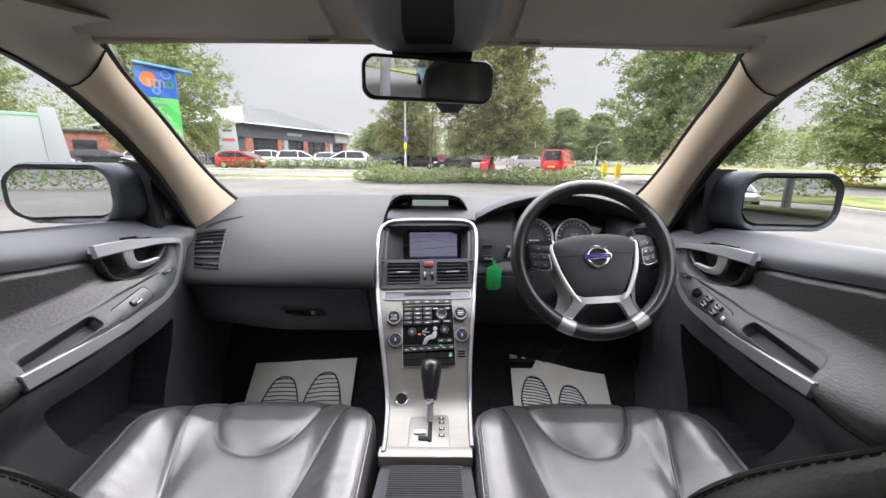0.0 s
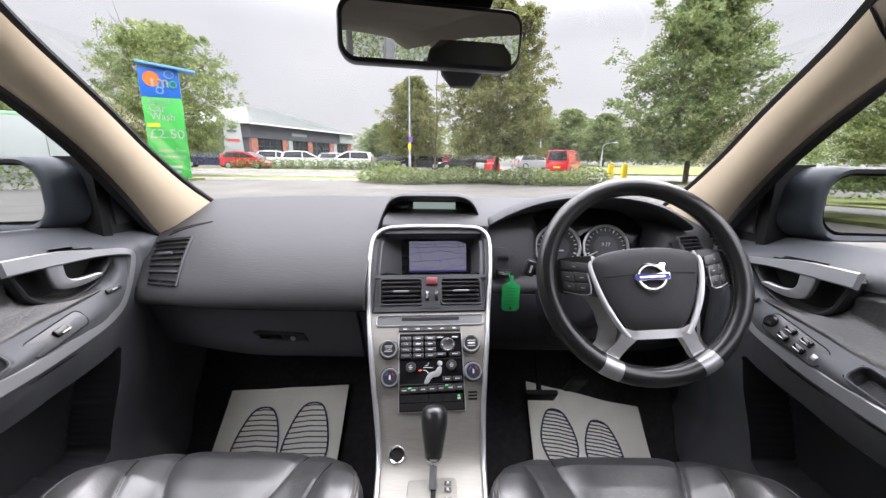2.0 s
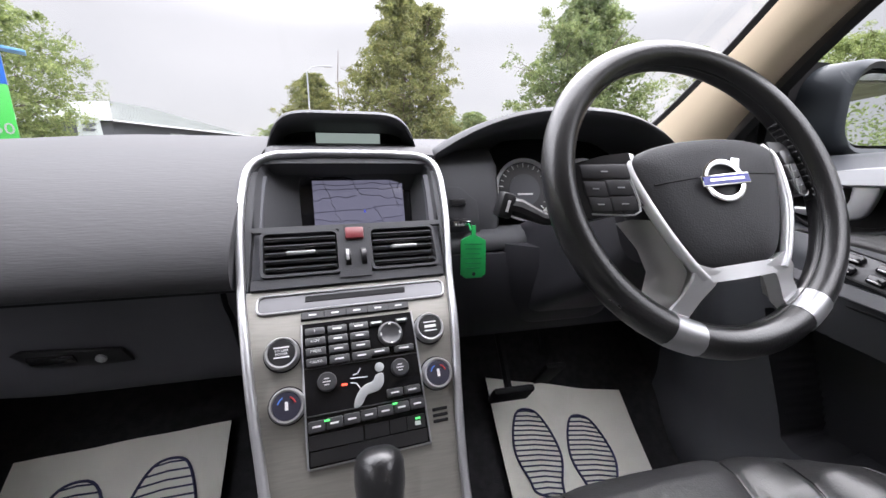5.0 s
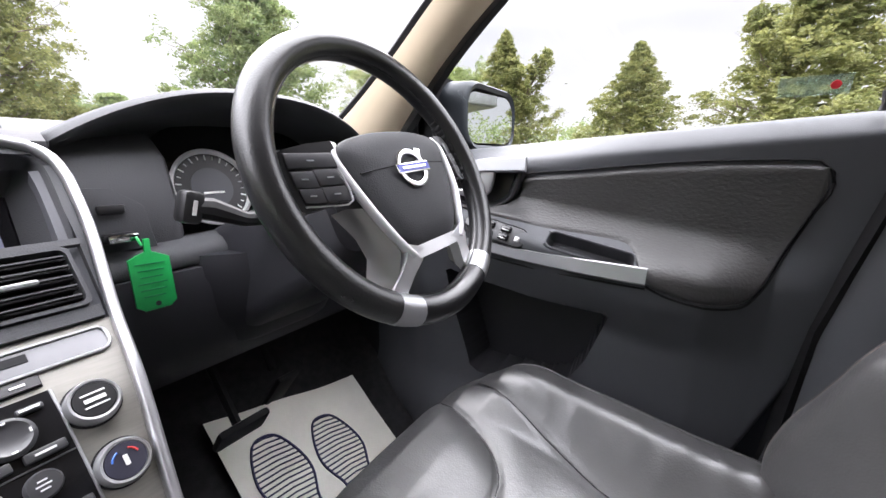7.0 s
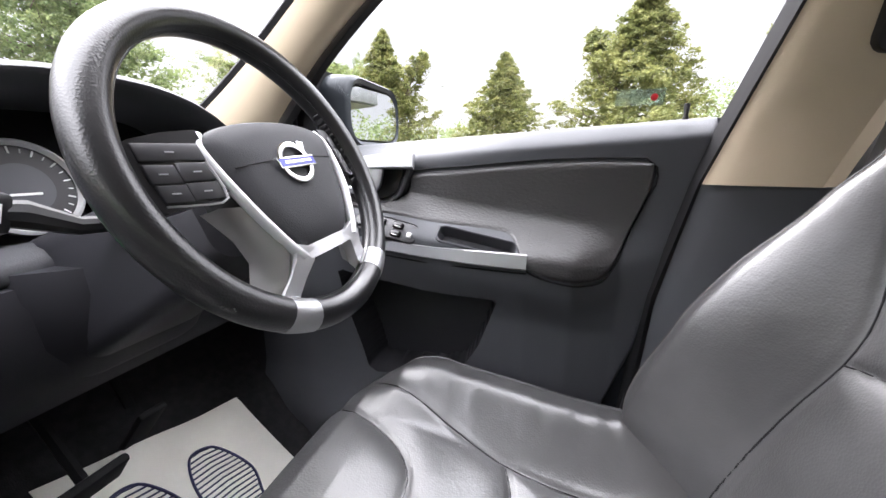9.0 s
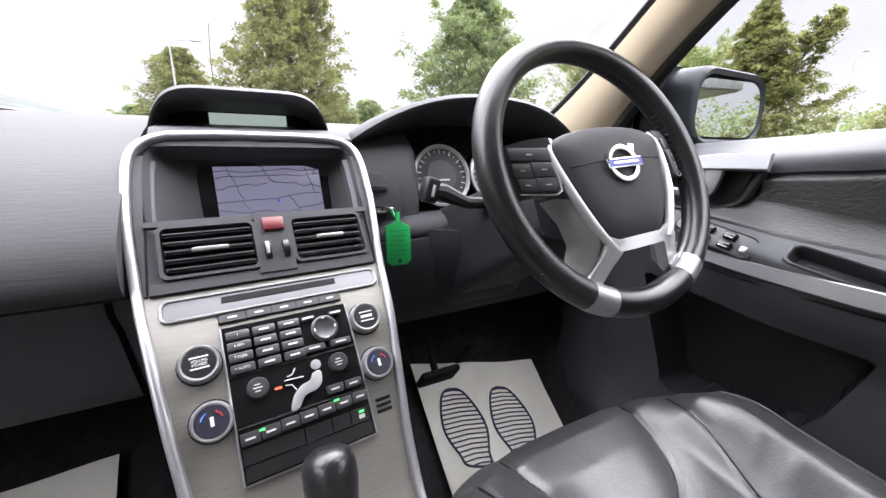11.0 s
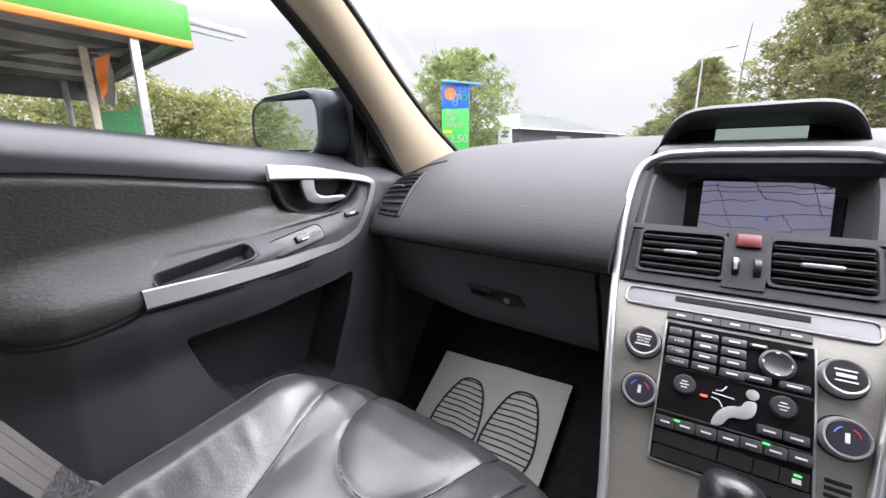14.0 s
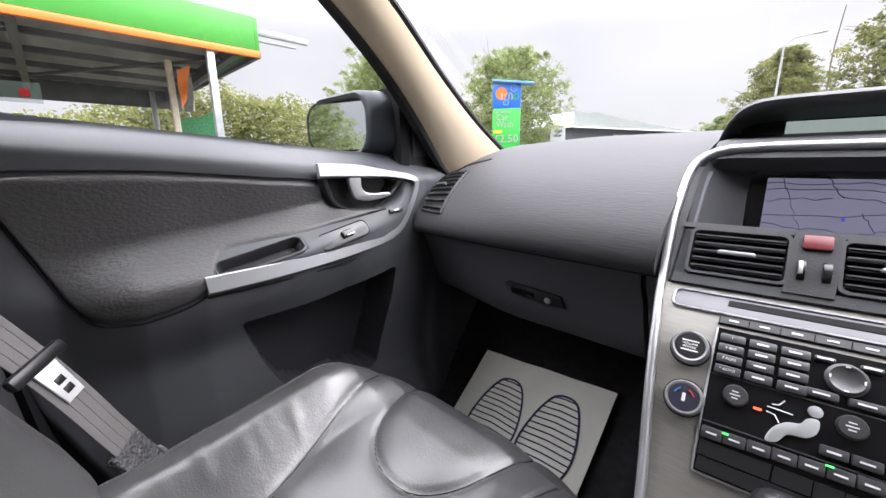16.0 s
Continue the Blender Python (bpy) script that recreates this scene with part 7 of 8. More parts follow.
KINDS = [(10.0, 4.4, 1.9), (10.0, 3.8, 1.0), (10.0, 4.3, 1.3), (10.0, 3.6, 1.6)]
TREES = [
    build_tree(10.0, 4.4, 1.9, 3, 56000, M_LEAF, "spreading green roadside tree with open crown", "oval", 0.072),
    build_tree(10.0, 3.8, 1.0, 7, 56000, M_LEAF_Y, "pointed conical tree with yellowing green leaves", "cone", 0.075),
    build_tree(10.0, 4.3, 1.3, 11, 64000, M_LEAF_D, "dense dark green roadside tree", "egg", 0.082),
    build_tree(10.0, 3.6, 1.6, 15, 56000, M_LEAF_Y, "tall upright tree with yellowing green leaves", "egg", 0.075),
]
used = [False] * 4


def plant(k, bearing, dist, height, radius, turn):
    """Sets a tree of kind k with that height and crown radius."""
    h0, r0, _ = KINDS[k]
    m = Matrix.Translation(polar(bearing, dist)) @ pose(0, 0, 0, 0, 0, turn) @ Matrix.Diagonal((radius / r0, radius / r0, height / h0, 1))
    if not used[k]:
        used[k] = True
        TREES[k].matrix_basis = m
        return TREES[k]
    t = copy_thing(TREES[k], m)
    t.matrix_basis = m
    return t


plant(0, -34.6, 26, 7.6, 3.15, 20)
plant(0, -53.0, 31, 8.2, 4.0, 200)
plant(3, 7.2, 20.6, 8.9, 3.0, 0)
plant(3, -4.5, 36, 8.0, 3.2, 120)
plant(2, 32.0, 23.5, 9.6, 3.75, 40)
plant(2, 12.5, 62, 9.0, 5.0, 90)
plant(2, 17.5, 66, 8.6, 5.0, 10)
plant(2, 22.0, 60, 7.2, 4.5, 60)
plant(2, -9.0, 75, 7.0, 5.0, 30)
plant(0, 50.5, 27, 6.6, 3.4, 10)
plant(0, 57.5, 31, 7.4, 3.4, 150)
plant(1, 65.0, 24, 8.0, 3.3, 80)
plant(1, 81.8, 28, 7.9, 4.0, 160)
plant(1, 98.8, 22, 8.9, 4.3, 200)
plant(1, 117.0, 24, 8.5, 3.4, 260)
plant(2, 140.0, 40, 9.5, 4.5, 200)
plant(0, -150.0, 34, 9.0, 4.5, 40)

sap = thing("sapling", tuple(polar(-1.5, 20.5)), "thin leafless young tree stem in the hedge bed", "tree")
q = polar(-1.5, 20.5)
part("trunk", tube(smooth_line([q + Vector((0, 0, -0.1)), q + Vector((0.03, 0, 1.6)), q + Vector((0.10, 0, 3.1)), q + Vector((0.06, 0.1, 4.6)), q + Vector((0.16, 0.1, 6.2))], 5), 0.045, 7, scales=[1.0 - 0.035 * k for k in range(21)]), M_BARK, sap)
part("twig", tube([q + Vector((0.09, 0, 3.0)), q + Vector((0.30, 0, 3.7)), q + Vector((0.34, 0, 4.6))], 0.014, 5), M_BARK, sap)

# far woods and shrubs: one mass of leaves each
def woods(label, spots, size, mat, seed, per=700):
    rg = np.random.default_rng(seed)
    cs = []
    for x, y, r, h in spots:
        k = rg.normal(0, 1, (per, 3))
        k /= np.linalg.norm(k, axis=1)[:, None]
        k *= rg.uniform(0.55, 1.0, (per, 1)) ** 0.4
        lump = 1 + 0.22 * np.sin(k[:, :1] * 5 + x) * np.cos(k[:, 1:2] * 6 + y)
        c = k * lump * np.array([r, r, h / 2]) + np.array([x, y, gz(x, y) + h / 2])
        cs.append(c)
    ob = leaf_mesh("far_woods", np.concatenate(cs), size, rg, mat)
    return tagged(ob, label, "trees", kind="stuff")


rw = random.Random(5)
spots = []
for b in np.arange(8, 78, 1.7):
    p = polar(b, rw.uniform(70, 95))
    spots.append((p.x, p.y, rw.uniform(3, 5), rw.uniform(5.5, 9.5)))
for b in np.arange(-12, 2, 1.8):
    p = polar(b, rw.uniform(85, 100))
    spots.append((p.x, p.y, rw.uniform(3, 5), rw.uniform(5, 8.5)))
for b in np.arange(-62, -28, 2.0):
    p = polar(b, rw.uniform(70, 90))
    spots.append((p.x, p.y, rw.uniform(4, 6), rw.uniform(7, 10)))
for b in np.arange(100, 262, 2.6):
    p = polar(b, rw.uniform(55, 80))
    spots.append((p.x, p.y, rw.uniform(5, 7), rw.uniform(8, 13)))
woods("distant dark green woodland edge", spots, 0.25, M_LEAF_D, 21, 1000)
spots = []
for b in np.arange(-104, -57, 1.6):
    p = polar(b, rw.uniform(25, 29))
    spots.append((p.x, p.y, rw.uniform(1.5, 2.4), line_at(b, [(-104, 3.0), (-87, 3.6), (-80, 5.3), (-76, 6.3), (-71, 5.7), (-64, 5.0), (-57, 4.4)]) * rw.uniform(0.84, 1.06)))
woods("overgrown yellow-green shrubs behind the wash canopy", spots, 0.115, M_LEAF_Y, 22, 2000)
spots = [(x, 19.0 + 0.5 * math.sin(x), 0.75, 0.75 + 0.1 * math.sin(x * 2)) for x in np.arange(-3.6, 7.6, 0.55)]
hedge = woods("low clipped green hedge in the grass bed", spots, 0.06, M_LEAF, 23, 650)
hedge.name = "hedge"
spots = [(x, 32.3, 0.6, 0.9) for x in np.arange(-17, -4, 0.8)]
woods("dark low hedge in front of the parked cars", spots, 0.09, M_LEAF_D, 24, 260)
spots = [(x, y, 0.8, 1.1) for x, y in ((21.5, 14), (22.5, 12.5), (23, 17), (21, 19.5), (22, 9))]
woods("yellow flowering shrubs on the grass bank", spots, 0.09, leaf_material("yellow_shrub_leaves", (0.22, 0.20, 0.02), (0.42, 0.36, 0.03)), 25, 500)


# ---- buildings and signs ----
M_CLAD = material("dark_grey_cladding", (0.07, 0.075, 0.085), 0.5, var=0.1, scale=0.5)
M_ROOFM = material("light_metal_roof", (0.155, 0.17, 0.16), 0.65, var=0.1, scale=0.4)
M_BRICK = material("red_brick", (0.30, 0.12, 0.08), 0.85, var=0.25, scale=3, bump=0.5, bump_scale=30, distance=0.01)
M_WINDOW = material("dark_shop_glass", (0.03, 0.035, 0.04), 0.06, var=0.2, scale=0.3, spec=0.8)
M_WHITE = material("white_panel", (0.30, 0.33, 0.315), 0.45, var=0.05, scale=0.8)
M_MULL = material("dark_window_frame", (0.03, 0.03, 0.033), 0.5)
M_GALV = material("galvanised_steel", (0.38, 0.39, 0.40), 0.45, metal=0.6, var=0.12, scale=3)
M_RED = material("red_car_paint", (0.45, 0.02, 0.025), 0.25, var=0.05, coat=1.0)
M_TYRE = material("tyre_rubber", (0.02, 0.02, 0.02), 0.8)

showroom = thing("car_showroom", (-21.2, 43.1, gz(0, 43)), "single-storey grey car showroom with glass front and metal roof", "building")
K, D1, D2 = Vector((-21.2, 43.1, 0)), Vector((0.317, 0.948, 0)), Vector((-0.948, 0.317, 0))
ZB = gz(0, 43)


def sr(a, b, z):
    """A place in the showroom: a along its front, b back from it."""
    return K + D1 * a + D2 * b + Vector((0, 0, ZB + z))


LEN, DEEP, EAVE = 20.0, 24.0, 4.3
part("wall", loft([[sr(0, 0.3, z), sr(LEN, 0.3, z), sr(LEN, DEEP, z), sr(0, DEEP, z)] for z in (-0.2, EAVE)]), M_CLAD, showroom)
part("fascia", loft([[sr(-0.15, -0.1, z), sr(LEN, -0.1, z), sr(LEN, 0.25, z), sr(-0.15, 0.25, z)] for z in (2.95, EAVE + 0.05)]), M_CLAD, showroom)
part("fascia", loft([[sr(-0.15, 0.26, z), sr(0.2, 0.26, z), sr(0.2, DEEP, z), sr(-0.15, DEEP, z)] for z in (2.95, EAVE + 0.05)]), M_CLAD, showroom)
rid = 9.0
roof = bmesh.new()
e0 = [roof.verts.new(sr(a, b, EAVE + 0.1)) for a, b in ((-0.7, -0.7), (LEN + 0.7, -0.7), (LEN + 0.7, DEEP + 0.7), (-0.7, DEEP + 0.7))]
r0, r1 = roof.verts.new(sr(rid, rid, EAVE + 3.25)), roof.verts.new(sr(LEN - 6, rid, EAVE + 3.25))
r2, r3 = roof.verts.new(sr(LEN - 6, DEEP - rid, EAVE + 3.25)), roof.verts.new(sr(rid, DEEP - rid, EAVE + 3.25))
for f in ((e0[0], e0[1], r1, r0), (e0[1], e0[2], r2, r1), (e0[2], e0[3], r3, r2), (e0[3], e0[0], r0, r3), (r0, r1, r2, r3), (e0[0], e0[1], e0[2], e0[3])):
    roof.faces.new(f)
rf = part("roof", roof, M_ROOFM, showroom)
for i in range(34):
    a = -0.5 + i * (LEN + 1.0) / 33
    top = min(1.0, max(0.02, min((a + 0.7) / (rid + 0.7), (LEN + 0.7 - a) / 6.7)))
    part("roof_rib", tube([sr(a, -0.7, EAVE + 0.15), sr(a, lerp(-0.7, rid, top), EAVE + 0.15 + 3.15 * top)], 0.04, 4), M_ROOFM, rf)
part("gutter", tube([sr(-0.7, -0.75, EAVE + 0.08), sr(LEN + 0.7, -0.75, EAVE + 0.08)], 0.09, 6), M_GALV, showroom)
for i in range(5):
    a = 0.5 + i * (LEN - 1.0) / 4
    part("brick_pier", loft([[sr(a - 0.45, -0.05, z), sr(a + 0.45, -0.05, z), sr(a + 0.45, 0.4, z), sr(a - 0.45, 0.4, z)] for z in (-0.2, 2.95)]), M_BRICK, showroom)
for i in range(4):
    a0, a1 = 0.5 + i * (LEN - 1.0) / 4 + 0.5, 0.5 + (i + 1) * (LEN - 1.0) / 4 - 0.5
    win = part("window", loft([[sr(a0, 0.10, z), sr(a1, 0.10, z), sr(a1, 0.16, z), sr(a0, 0.16, z)] for z in (0.1, 2.9)]), M_WINDOW, showroom)
    for j in range(5):
        a = lerp(a0, a1, j / 4)
        part("mullion", loft([[sr(a - 0.05, 0.04, z), sr(a + 0.05, 0.04, z), sr(a + 0.05, 0.12, z), sr(a - 0.05, 0.12, z)] for z in (0.1, 2.9)]), M_MULL, win)
    part("transom", loft([[sr(a, 0.04, 2.05), sr(a, 0.04, 2.15), sr(a, 0.12, 2.15), sr(a, 0.12, 2.05)] for a in (a0, a1)]), M_MULL, win)
    if i in (1, 3):
        part("white_column", loft([[sr(a0 + 0.1, -0.08, z), sr(a0 + 0.8, -0.08, z), sr(a0 + 0.8, 0.1, z), sr(a0 + 0.1, 0.1, z)] for z in (0, 2.9)]), M_WHITE, showroom)
part("side_window", loft([[sr(0.16, b, z), sr(0.10, b, z), sr(0.10, b + 9, z), sr(0.16, b + 9, z)] for z in (0.2, 2.75) for b in (1.0,)]), M_WINDOW, showroom)
part("name_bar", loft([[sr(a, -0.13, z0), sr(a, -0.13, z0 + 0.35), sr(a, -0.09, z0 + 0.35), sr(a, -0.09, z0)] for a, z0 in ((6.5, 3.45), (9.3, 3.45))]), M_WHITE, showroom)
part("end_sign", loft([[sr(a, -0.3, z0), sr(a, -0.3, z0 + 1.2), sr(a, -0.15, z0 + 1.2), sr(a, -0.15, z0)] for a, z0 in ((LEN - 3.4, 3.05), (LEN + 0.2, 3.05))]), M_WHITE, showroom)

block = thing("brick_block", tuple(polar(-40.0, 52)), "low red brick building behind the parked cars", "building")
bq = polar(-40.0, 52)
bmx = frame_of(bq, (0.80, 0.60, 0), (0, 0, 1))
part("wall", box((17, 3.2, 8), bmx @ pose(0, 1.5, -4), 0.02), M_BRICK, block)
part("roof", box((17.6, 0.25, 8.6), bmx @ pose(0, 3.22, -4), 0.03), M_CLAD, block)
for i in range(4):
    win = part("window", box((1.8, 1.1, 0.08), bmx @ pose(-6 + 4 * i, 1.8, 0.02), 0.01), M_WINDOW, block)
    part("frame", box((1.9, 0.08, 0.10), bmx @ pose(-6 + 4 * i, 1.22, 0.03), 0.01), M_MULL, win)

totem = thing("dealer_totem", tuple(polar(-28.4, 45)), "white tapered dealership totem with grey emblem and red bar", "sign")
tp = polar(-28.4, 45)
tmx = frame_of(tp, (0.88, 0.47, 0), (0, 0, 1))
part("panel", prism([(-0.95, -0.2), (0.95, -0.2), (0.72, 4.5), (-0.72, 4.5)], 0.35, tmx, 0.03), M_WHITE, totem)
part("emblem", prism([(-0.45, 3.3), (0.25, 3.3), (0.45, 3.5), (-0.1, 3.55), (0.45, 3.8), (0.45, 4.0), (-0.3, 4.0), (-0.45, 3.8), (0.1, 3.72), (-0.45, 3.5)], 0.05, tmx @ pose(0, 0, 0.35)), M_CLAD, totem)
part("name_bar", box((1.1, 0.26, 0.04), tmx @ pose(0, 2.55, 0.37)), material("brick_red_print", (0.42, 0.05, 0.04), 0.5), totem)

# price sign of the car wash
M_BLUE = material("blue_sign_panel", (0.015, 0.13, 0.55), 0.35, var=0.05, scale=1)
M_SIGNGREEN = material("green_sign_panel", (0.03, 0.36, 0.05), 0.4, var=0.05, scale=1)
M_ORANGE = material("orange_sign_print", (0.85, 0.17, 0.02), 0.45)
M_YELLOW = material("yellow_sign_print", (0.75, 0.55, 0.02), 0.45)
sp = polar(-35.45, 16.3)
sign = thing("price_sign", tuple(sp), "tall blue and green car wash price totem", "sign")
sg = frame_of(sp, (0.86, 0.51, 0), (0, 0, 1)) @ Matrix.Diagonal((0.94, 0.955, 1.0, 1))
part("post", box((0.9, 1.0, 0.2), sg @ pose(0, 0.3, -0.15), 0.02), M_GALV, sign)
part("green_panel", box((1.16, 2.75, 0.28), sg @ pose(0, 1.85, 0), 0.02), M_SIGNGREEN, sign)
part("blue_panel", box((1.16, 0.95, 0.28), sg @ pose(0, 3.70, 0), 0.02), M_BLUE, sign)
part("cap", box((1.7, 0.07, 0.5), sg @ pose(0.25, 4.22, 0.05, 0, 0, -6), 0.01), material("pale_blue_cap", (0.12, 0.32, 0.62), 0.4), sign)
lp = sg @ pose(0, 0, 0.145)
part("orange_disc", lathe([(0.0001, 0), (0.24, 0), (0.24, 0.012), (0.0001, 0.012)], 28, lp @ pose(-0.22, 3.80, 0)), M_ORANGE, sign)
part("logo_stroke", box((0.07, 0.26, 0.012), lp @ pose(-0.20, 3.68, 0.012), 0.005), M_WHITE, sign)
part("logo_stroke", tube([lp @ Vector(p) for p in ((-0.06, 3.55, 0.01), (-0.06, 3.76, 0.01), (0.03, 3.80, 0.01), (0.09, 3.74, 0.01), (0.09, 3.55, 0.01))], 0.03, 6), M_WHITE, sign)
part("logo_stroke", tube([lp @ Vector(p) for p in ((0.09, 3.74, 0.01), (0.16, 3.80, 0.01), (0.22, 3.74, 0.01), (0.22, 3.55, 0.01))], 0.03, 6), M_WHITE, sign)
for x, y, r, mt in ((0.38, 3.66, 0.10, bpy.data.materials["green_sign_panel"]), (0.30, 3.98, 0.13, bpy.data.materials["pale_blue_cap"]), (-0.02, 3.44, 0.10, bpy.data.materials["pale_blue_cap"])):
    part("logo_ring", tube([lp @ Vector((x + r * math.cos(a), y + r * math.sin(a), 0.01)) for a in np.linspace(0, 2 * math.pi, 20, endpoint=False)], 0.025, 6, closed=True), mt, sign)
for t, size, y, w, mt, align, x in (("Advanced", 0.17, 3.08, 0.62, M_WHITE, "LEFT", -0.42), ("Car", 0.36, 2.86, 0.48, M_WHITE, "LEFT", -0.42), ("Wash", 0.36, 2.58, 0.70, M_WHITE, "LEFT", -0.40), ("\u00a32.50", 0.44, 2.00, 1.02, M_WHITE, "LEFT", -0.52),
                                    ("Scratch Free", 0.19, 1.45, 0.80, M_WHITE, "LEFT", -0.32), ("Technology", 0.19, 1.24, 0.80, M_WHITE, "LEFT", -0.32)):
    words(t, size, lp @ pose(x, y, 0.004), mt, sign, "lettering", 0.01, align, w)
part("price_bar", box((0.36, 0.12, 0.012), lp @ pose(-0.34, 2.30, 0.004)), M_YELLOW, sign)
for y, w in ((0.88, 0.62), (0.70, 0.5)):
    part("writing_bar", box((w, 0.09, 0.012), lp @ pose(0.02, y, 0.004)), M_WHITE, sign)

# ---- car wash canopy ----
M_LIME = material("bright_green_fascia", (0.050, 0.31, 0.036), 0.5, var=0.06, scale=0.6)
M_FASC_O = material("orange_fascia", (0.80, 0.20, 0.03), 0.4, var=0.05, scale=0.6)
M_UNDER = material("grey_corrugated_sheet", (0.30, 0.29, 0.27), 0.6, var=0.2, scale=1)
M_BEAM = material("dark_steel_beam", (0.07, 0.07, 0.075), 0.5, var=0.2, scale=2)
canopy = thing("wash_canopy", (-16, -3.5, 0), "green and orange canopy of a hand car wash on steel posts", "canopy")
CX0, CX1, CY0, CY1 = -12.0, -21.0, 5.1, -13.0
part("fascia", box((0.12, CY0 - CY1, 0.86), pose(CX0, (CY0 + CY1) / 2, 4.62), 0.01), M_LIME, canopy)
part("fascia", box((CX0 - CX1, 0.12, 0.86), pose((CX0 + CX1) / 2, CY0 + 0.07, 4.62), 0.01), M_LIME, canopy)
part("orange_band", box((0.13, CY0 - CY1 + 0.2, 0.17), pose(CX0, (CY0 + CY1) / 2, 4.10), 0.01), M_FASC_O, canopy)
part("end_beam", box((CX0 - CX1, 0.13, 0.17), pose((CX0 + CX1) / 2, CY0 + 0.08, 4.10), 0.01), M_BEAM, canopy)
part("far_fascia", box((0.12, CY0 - CY1, 0.9), pose(CX1, (CY0 + CY1) / 2, 3.9), 0.01), M_BEAM, canopy)
bm = bmesh.new()
n = 120
va = []
for i in range(n + 1):
    y = lerp(CY1, CY0 - 0.1, i / n)
    dz = 0.05 * (1 if i % 4 in (0, 1) else 0)
    va.append((bm.verts.new((CX0 - 0.08, y, 4.42 + dz)), bm.verts.new((CX1, y, 4.15 + dz))))
for a, b in zip(va, va[1:]):
    bm.faces.new((a[0], b[0], b[1], a[1]))
part("corrugated_underside", bm, M_UNDER, canopy, sharp=20)
for x in (-13.8, -15.6, -17.4, -19.2):
    part("purlin", box((0.12, CY0 - CY1 - 0.3, 0.16), pose(x, (CY0 + CY1) / 2, 4.22 + (x + 12) * 0.03)), M_BEAM, canopy)
for y in (4.6, 0.4, -3.8, -8.0, -12.2):
    part("rafter", loft([[(x, y + dy, z + dz) for dy, dz in ((-0.09, -0.22), (0.09, -0.22), (0.09, 0.1), (-0.09, 0.1))] for x, z in ((CX0 - 0.06, 4.20), (CX1, 3.95))]), M_BEAM, canopy)
for y in (2.5, -1.7, -5.9):
    part("brace", tube([(-13.0, y + 2.0, 4.05), (-18.5, y - 2.0, 3.9)], 0.05, 6), M_BEAM, canopy)
for x, y in ((-12.1, 3.95), (-12.1, -4.4), (-12.1, -12.4), (-20.6, 4.0), (-20.6, -4.4), (-20.6, -12.4)):
    part("post", box((0.18, 0.18, 4.1), pose(x, y, 2.0), 0.01), M_GALV, canopy)
part("inner_post", box((0.16, 0.16, 4.0), pose(-13.9, 3.35, 2.0), 0.01), material("cream_painted_steel", (0.55, 0.48, 0.38), 0.6), canopy)
part("lamp_unit", box((0.3, 1.4, 0.12), pose(-16.5, -1.0, 4.0), 0.02), M_WHITE, canopy)
part("lamp_arm", box((0.10, 1.7, 0.16), pose(-12.1, 5.9, 4.72), 0.01), M_GALV, canopy)
part("lamp_arm", box((0.06, 1.4, 0.06), pose(-12.4, 5.8, 4.58), 0.01), M_WHITE, canopy)
curtain = thing("plastic_curtain", (-14.6, 3.9, 1.5), "torn clear plastic curtain hung at the wash bay", "curtain")
part("strip", sheet(lambda u, v: (-14.3 - 0.9 * u, 3.9 + 0.1 * math.sin(9 * u + 3 * v), lerp(2.7, 4.0, v)), 16, 6, 0.01), material("clouded_plastic", (0.35, 0.36, 0.36), 0.3), curtain)
flag = thing("orange_banner", (-13.7, 3.6, 2.5), "small orange and red cloth banner tied to a post", "banner")
part("cloth", sheet(lambda u, v: (-13.75 + 0.05 * math.sin(8 * v), 3.5 + 0.35 * u * (0.4 + v * 0.6), lerp(2.7, 3.7, v) + 0.2 * u), 8, 10, 0.01), M_FASC_O, flag)
fence = thing("green_mesh_fence", (-15, 5.2, 0.2), "green mesh fence beside the wash bay", "fence")
part("mesh", prism([(3.55, 0.0), (4.98, 0.0), (4.98, 2.95), (4.3, 2.62), (3.55, 2.5)], 0.04, Matrix(((0, 0, 1, -15.2), (1, 0, 0, 0), (0, 1, 0, 0), (0, 0, 0, 1)))), material("green_mesh", (0.03, 0.20, 0.07), 0.6, var=0.3, scale=20), fence)

# white screen wall of the wash bay
screen_w = thing("screen_wall", (-11.8, 10.5, 0), "white panel wall with a green top rail", "wall")
a, b = Vector((-11.27, 11.35, 0)), Vector((-13.7, 8.4, 0))
dirn = (b - a).normalized()
wm = frame_of((a + b) / 2, dirn * -1, (0, 0, 1))
ln = (b - a).length
for i in range(3):
    part("panel", box((ln / 3 - 0.01, 2.25, 0.08), wm @ pose(ln * (i - 1) / 3, 1.16, 0), 0.005), M_WHITE, screen_w)
part("top_rail", box((ln, 0.09, 0.10), wm @ pose(0, 2.33, 0), 0.01), material("pale_green_rail", (0.25, 0.50, 0.30), 0.5), screen_w)
part("end_panel", prism([(-0.05, 0), (0.55, 0), (0.30, 2.55), (-0.05, 2.55)], 0.12, wm @ pose(ln / 2 + 0.05, 0, -0.06), 0.01), M_WHITE, screen_w)

# forecourt canopy behind the car
rear = thing("forecourt_canopy", (8, -16, 0), "grey flat forecourt canopy on slim posts", "canopy")
part("slab", box((16, 12, 0.8), pose(9, -17, 4.7), 0.02), M_GALV, rear)
part("underside", box((15.8, 11.8, 0.05), pose(9, -17, 4.26)), M_UNDER, rear)
for x in (3.5, 14):
    for y in (-13, -21):
        part("post", box((0.3, 0.3, 4.3), pose(x, y, 2.13), 0.02), M_GALV, rear)

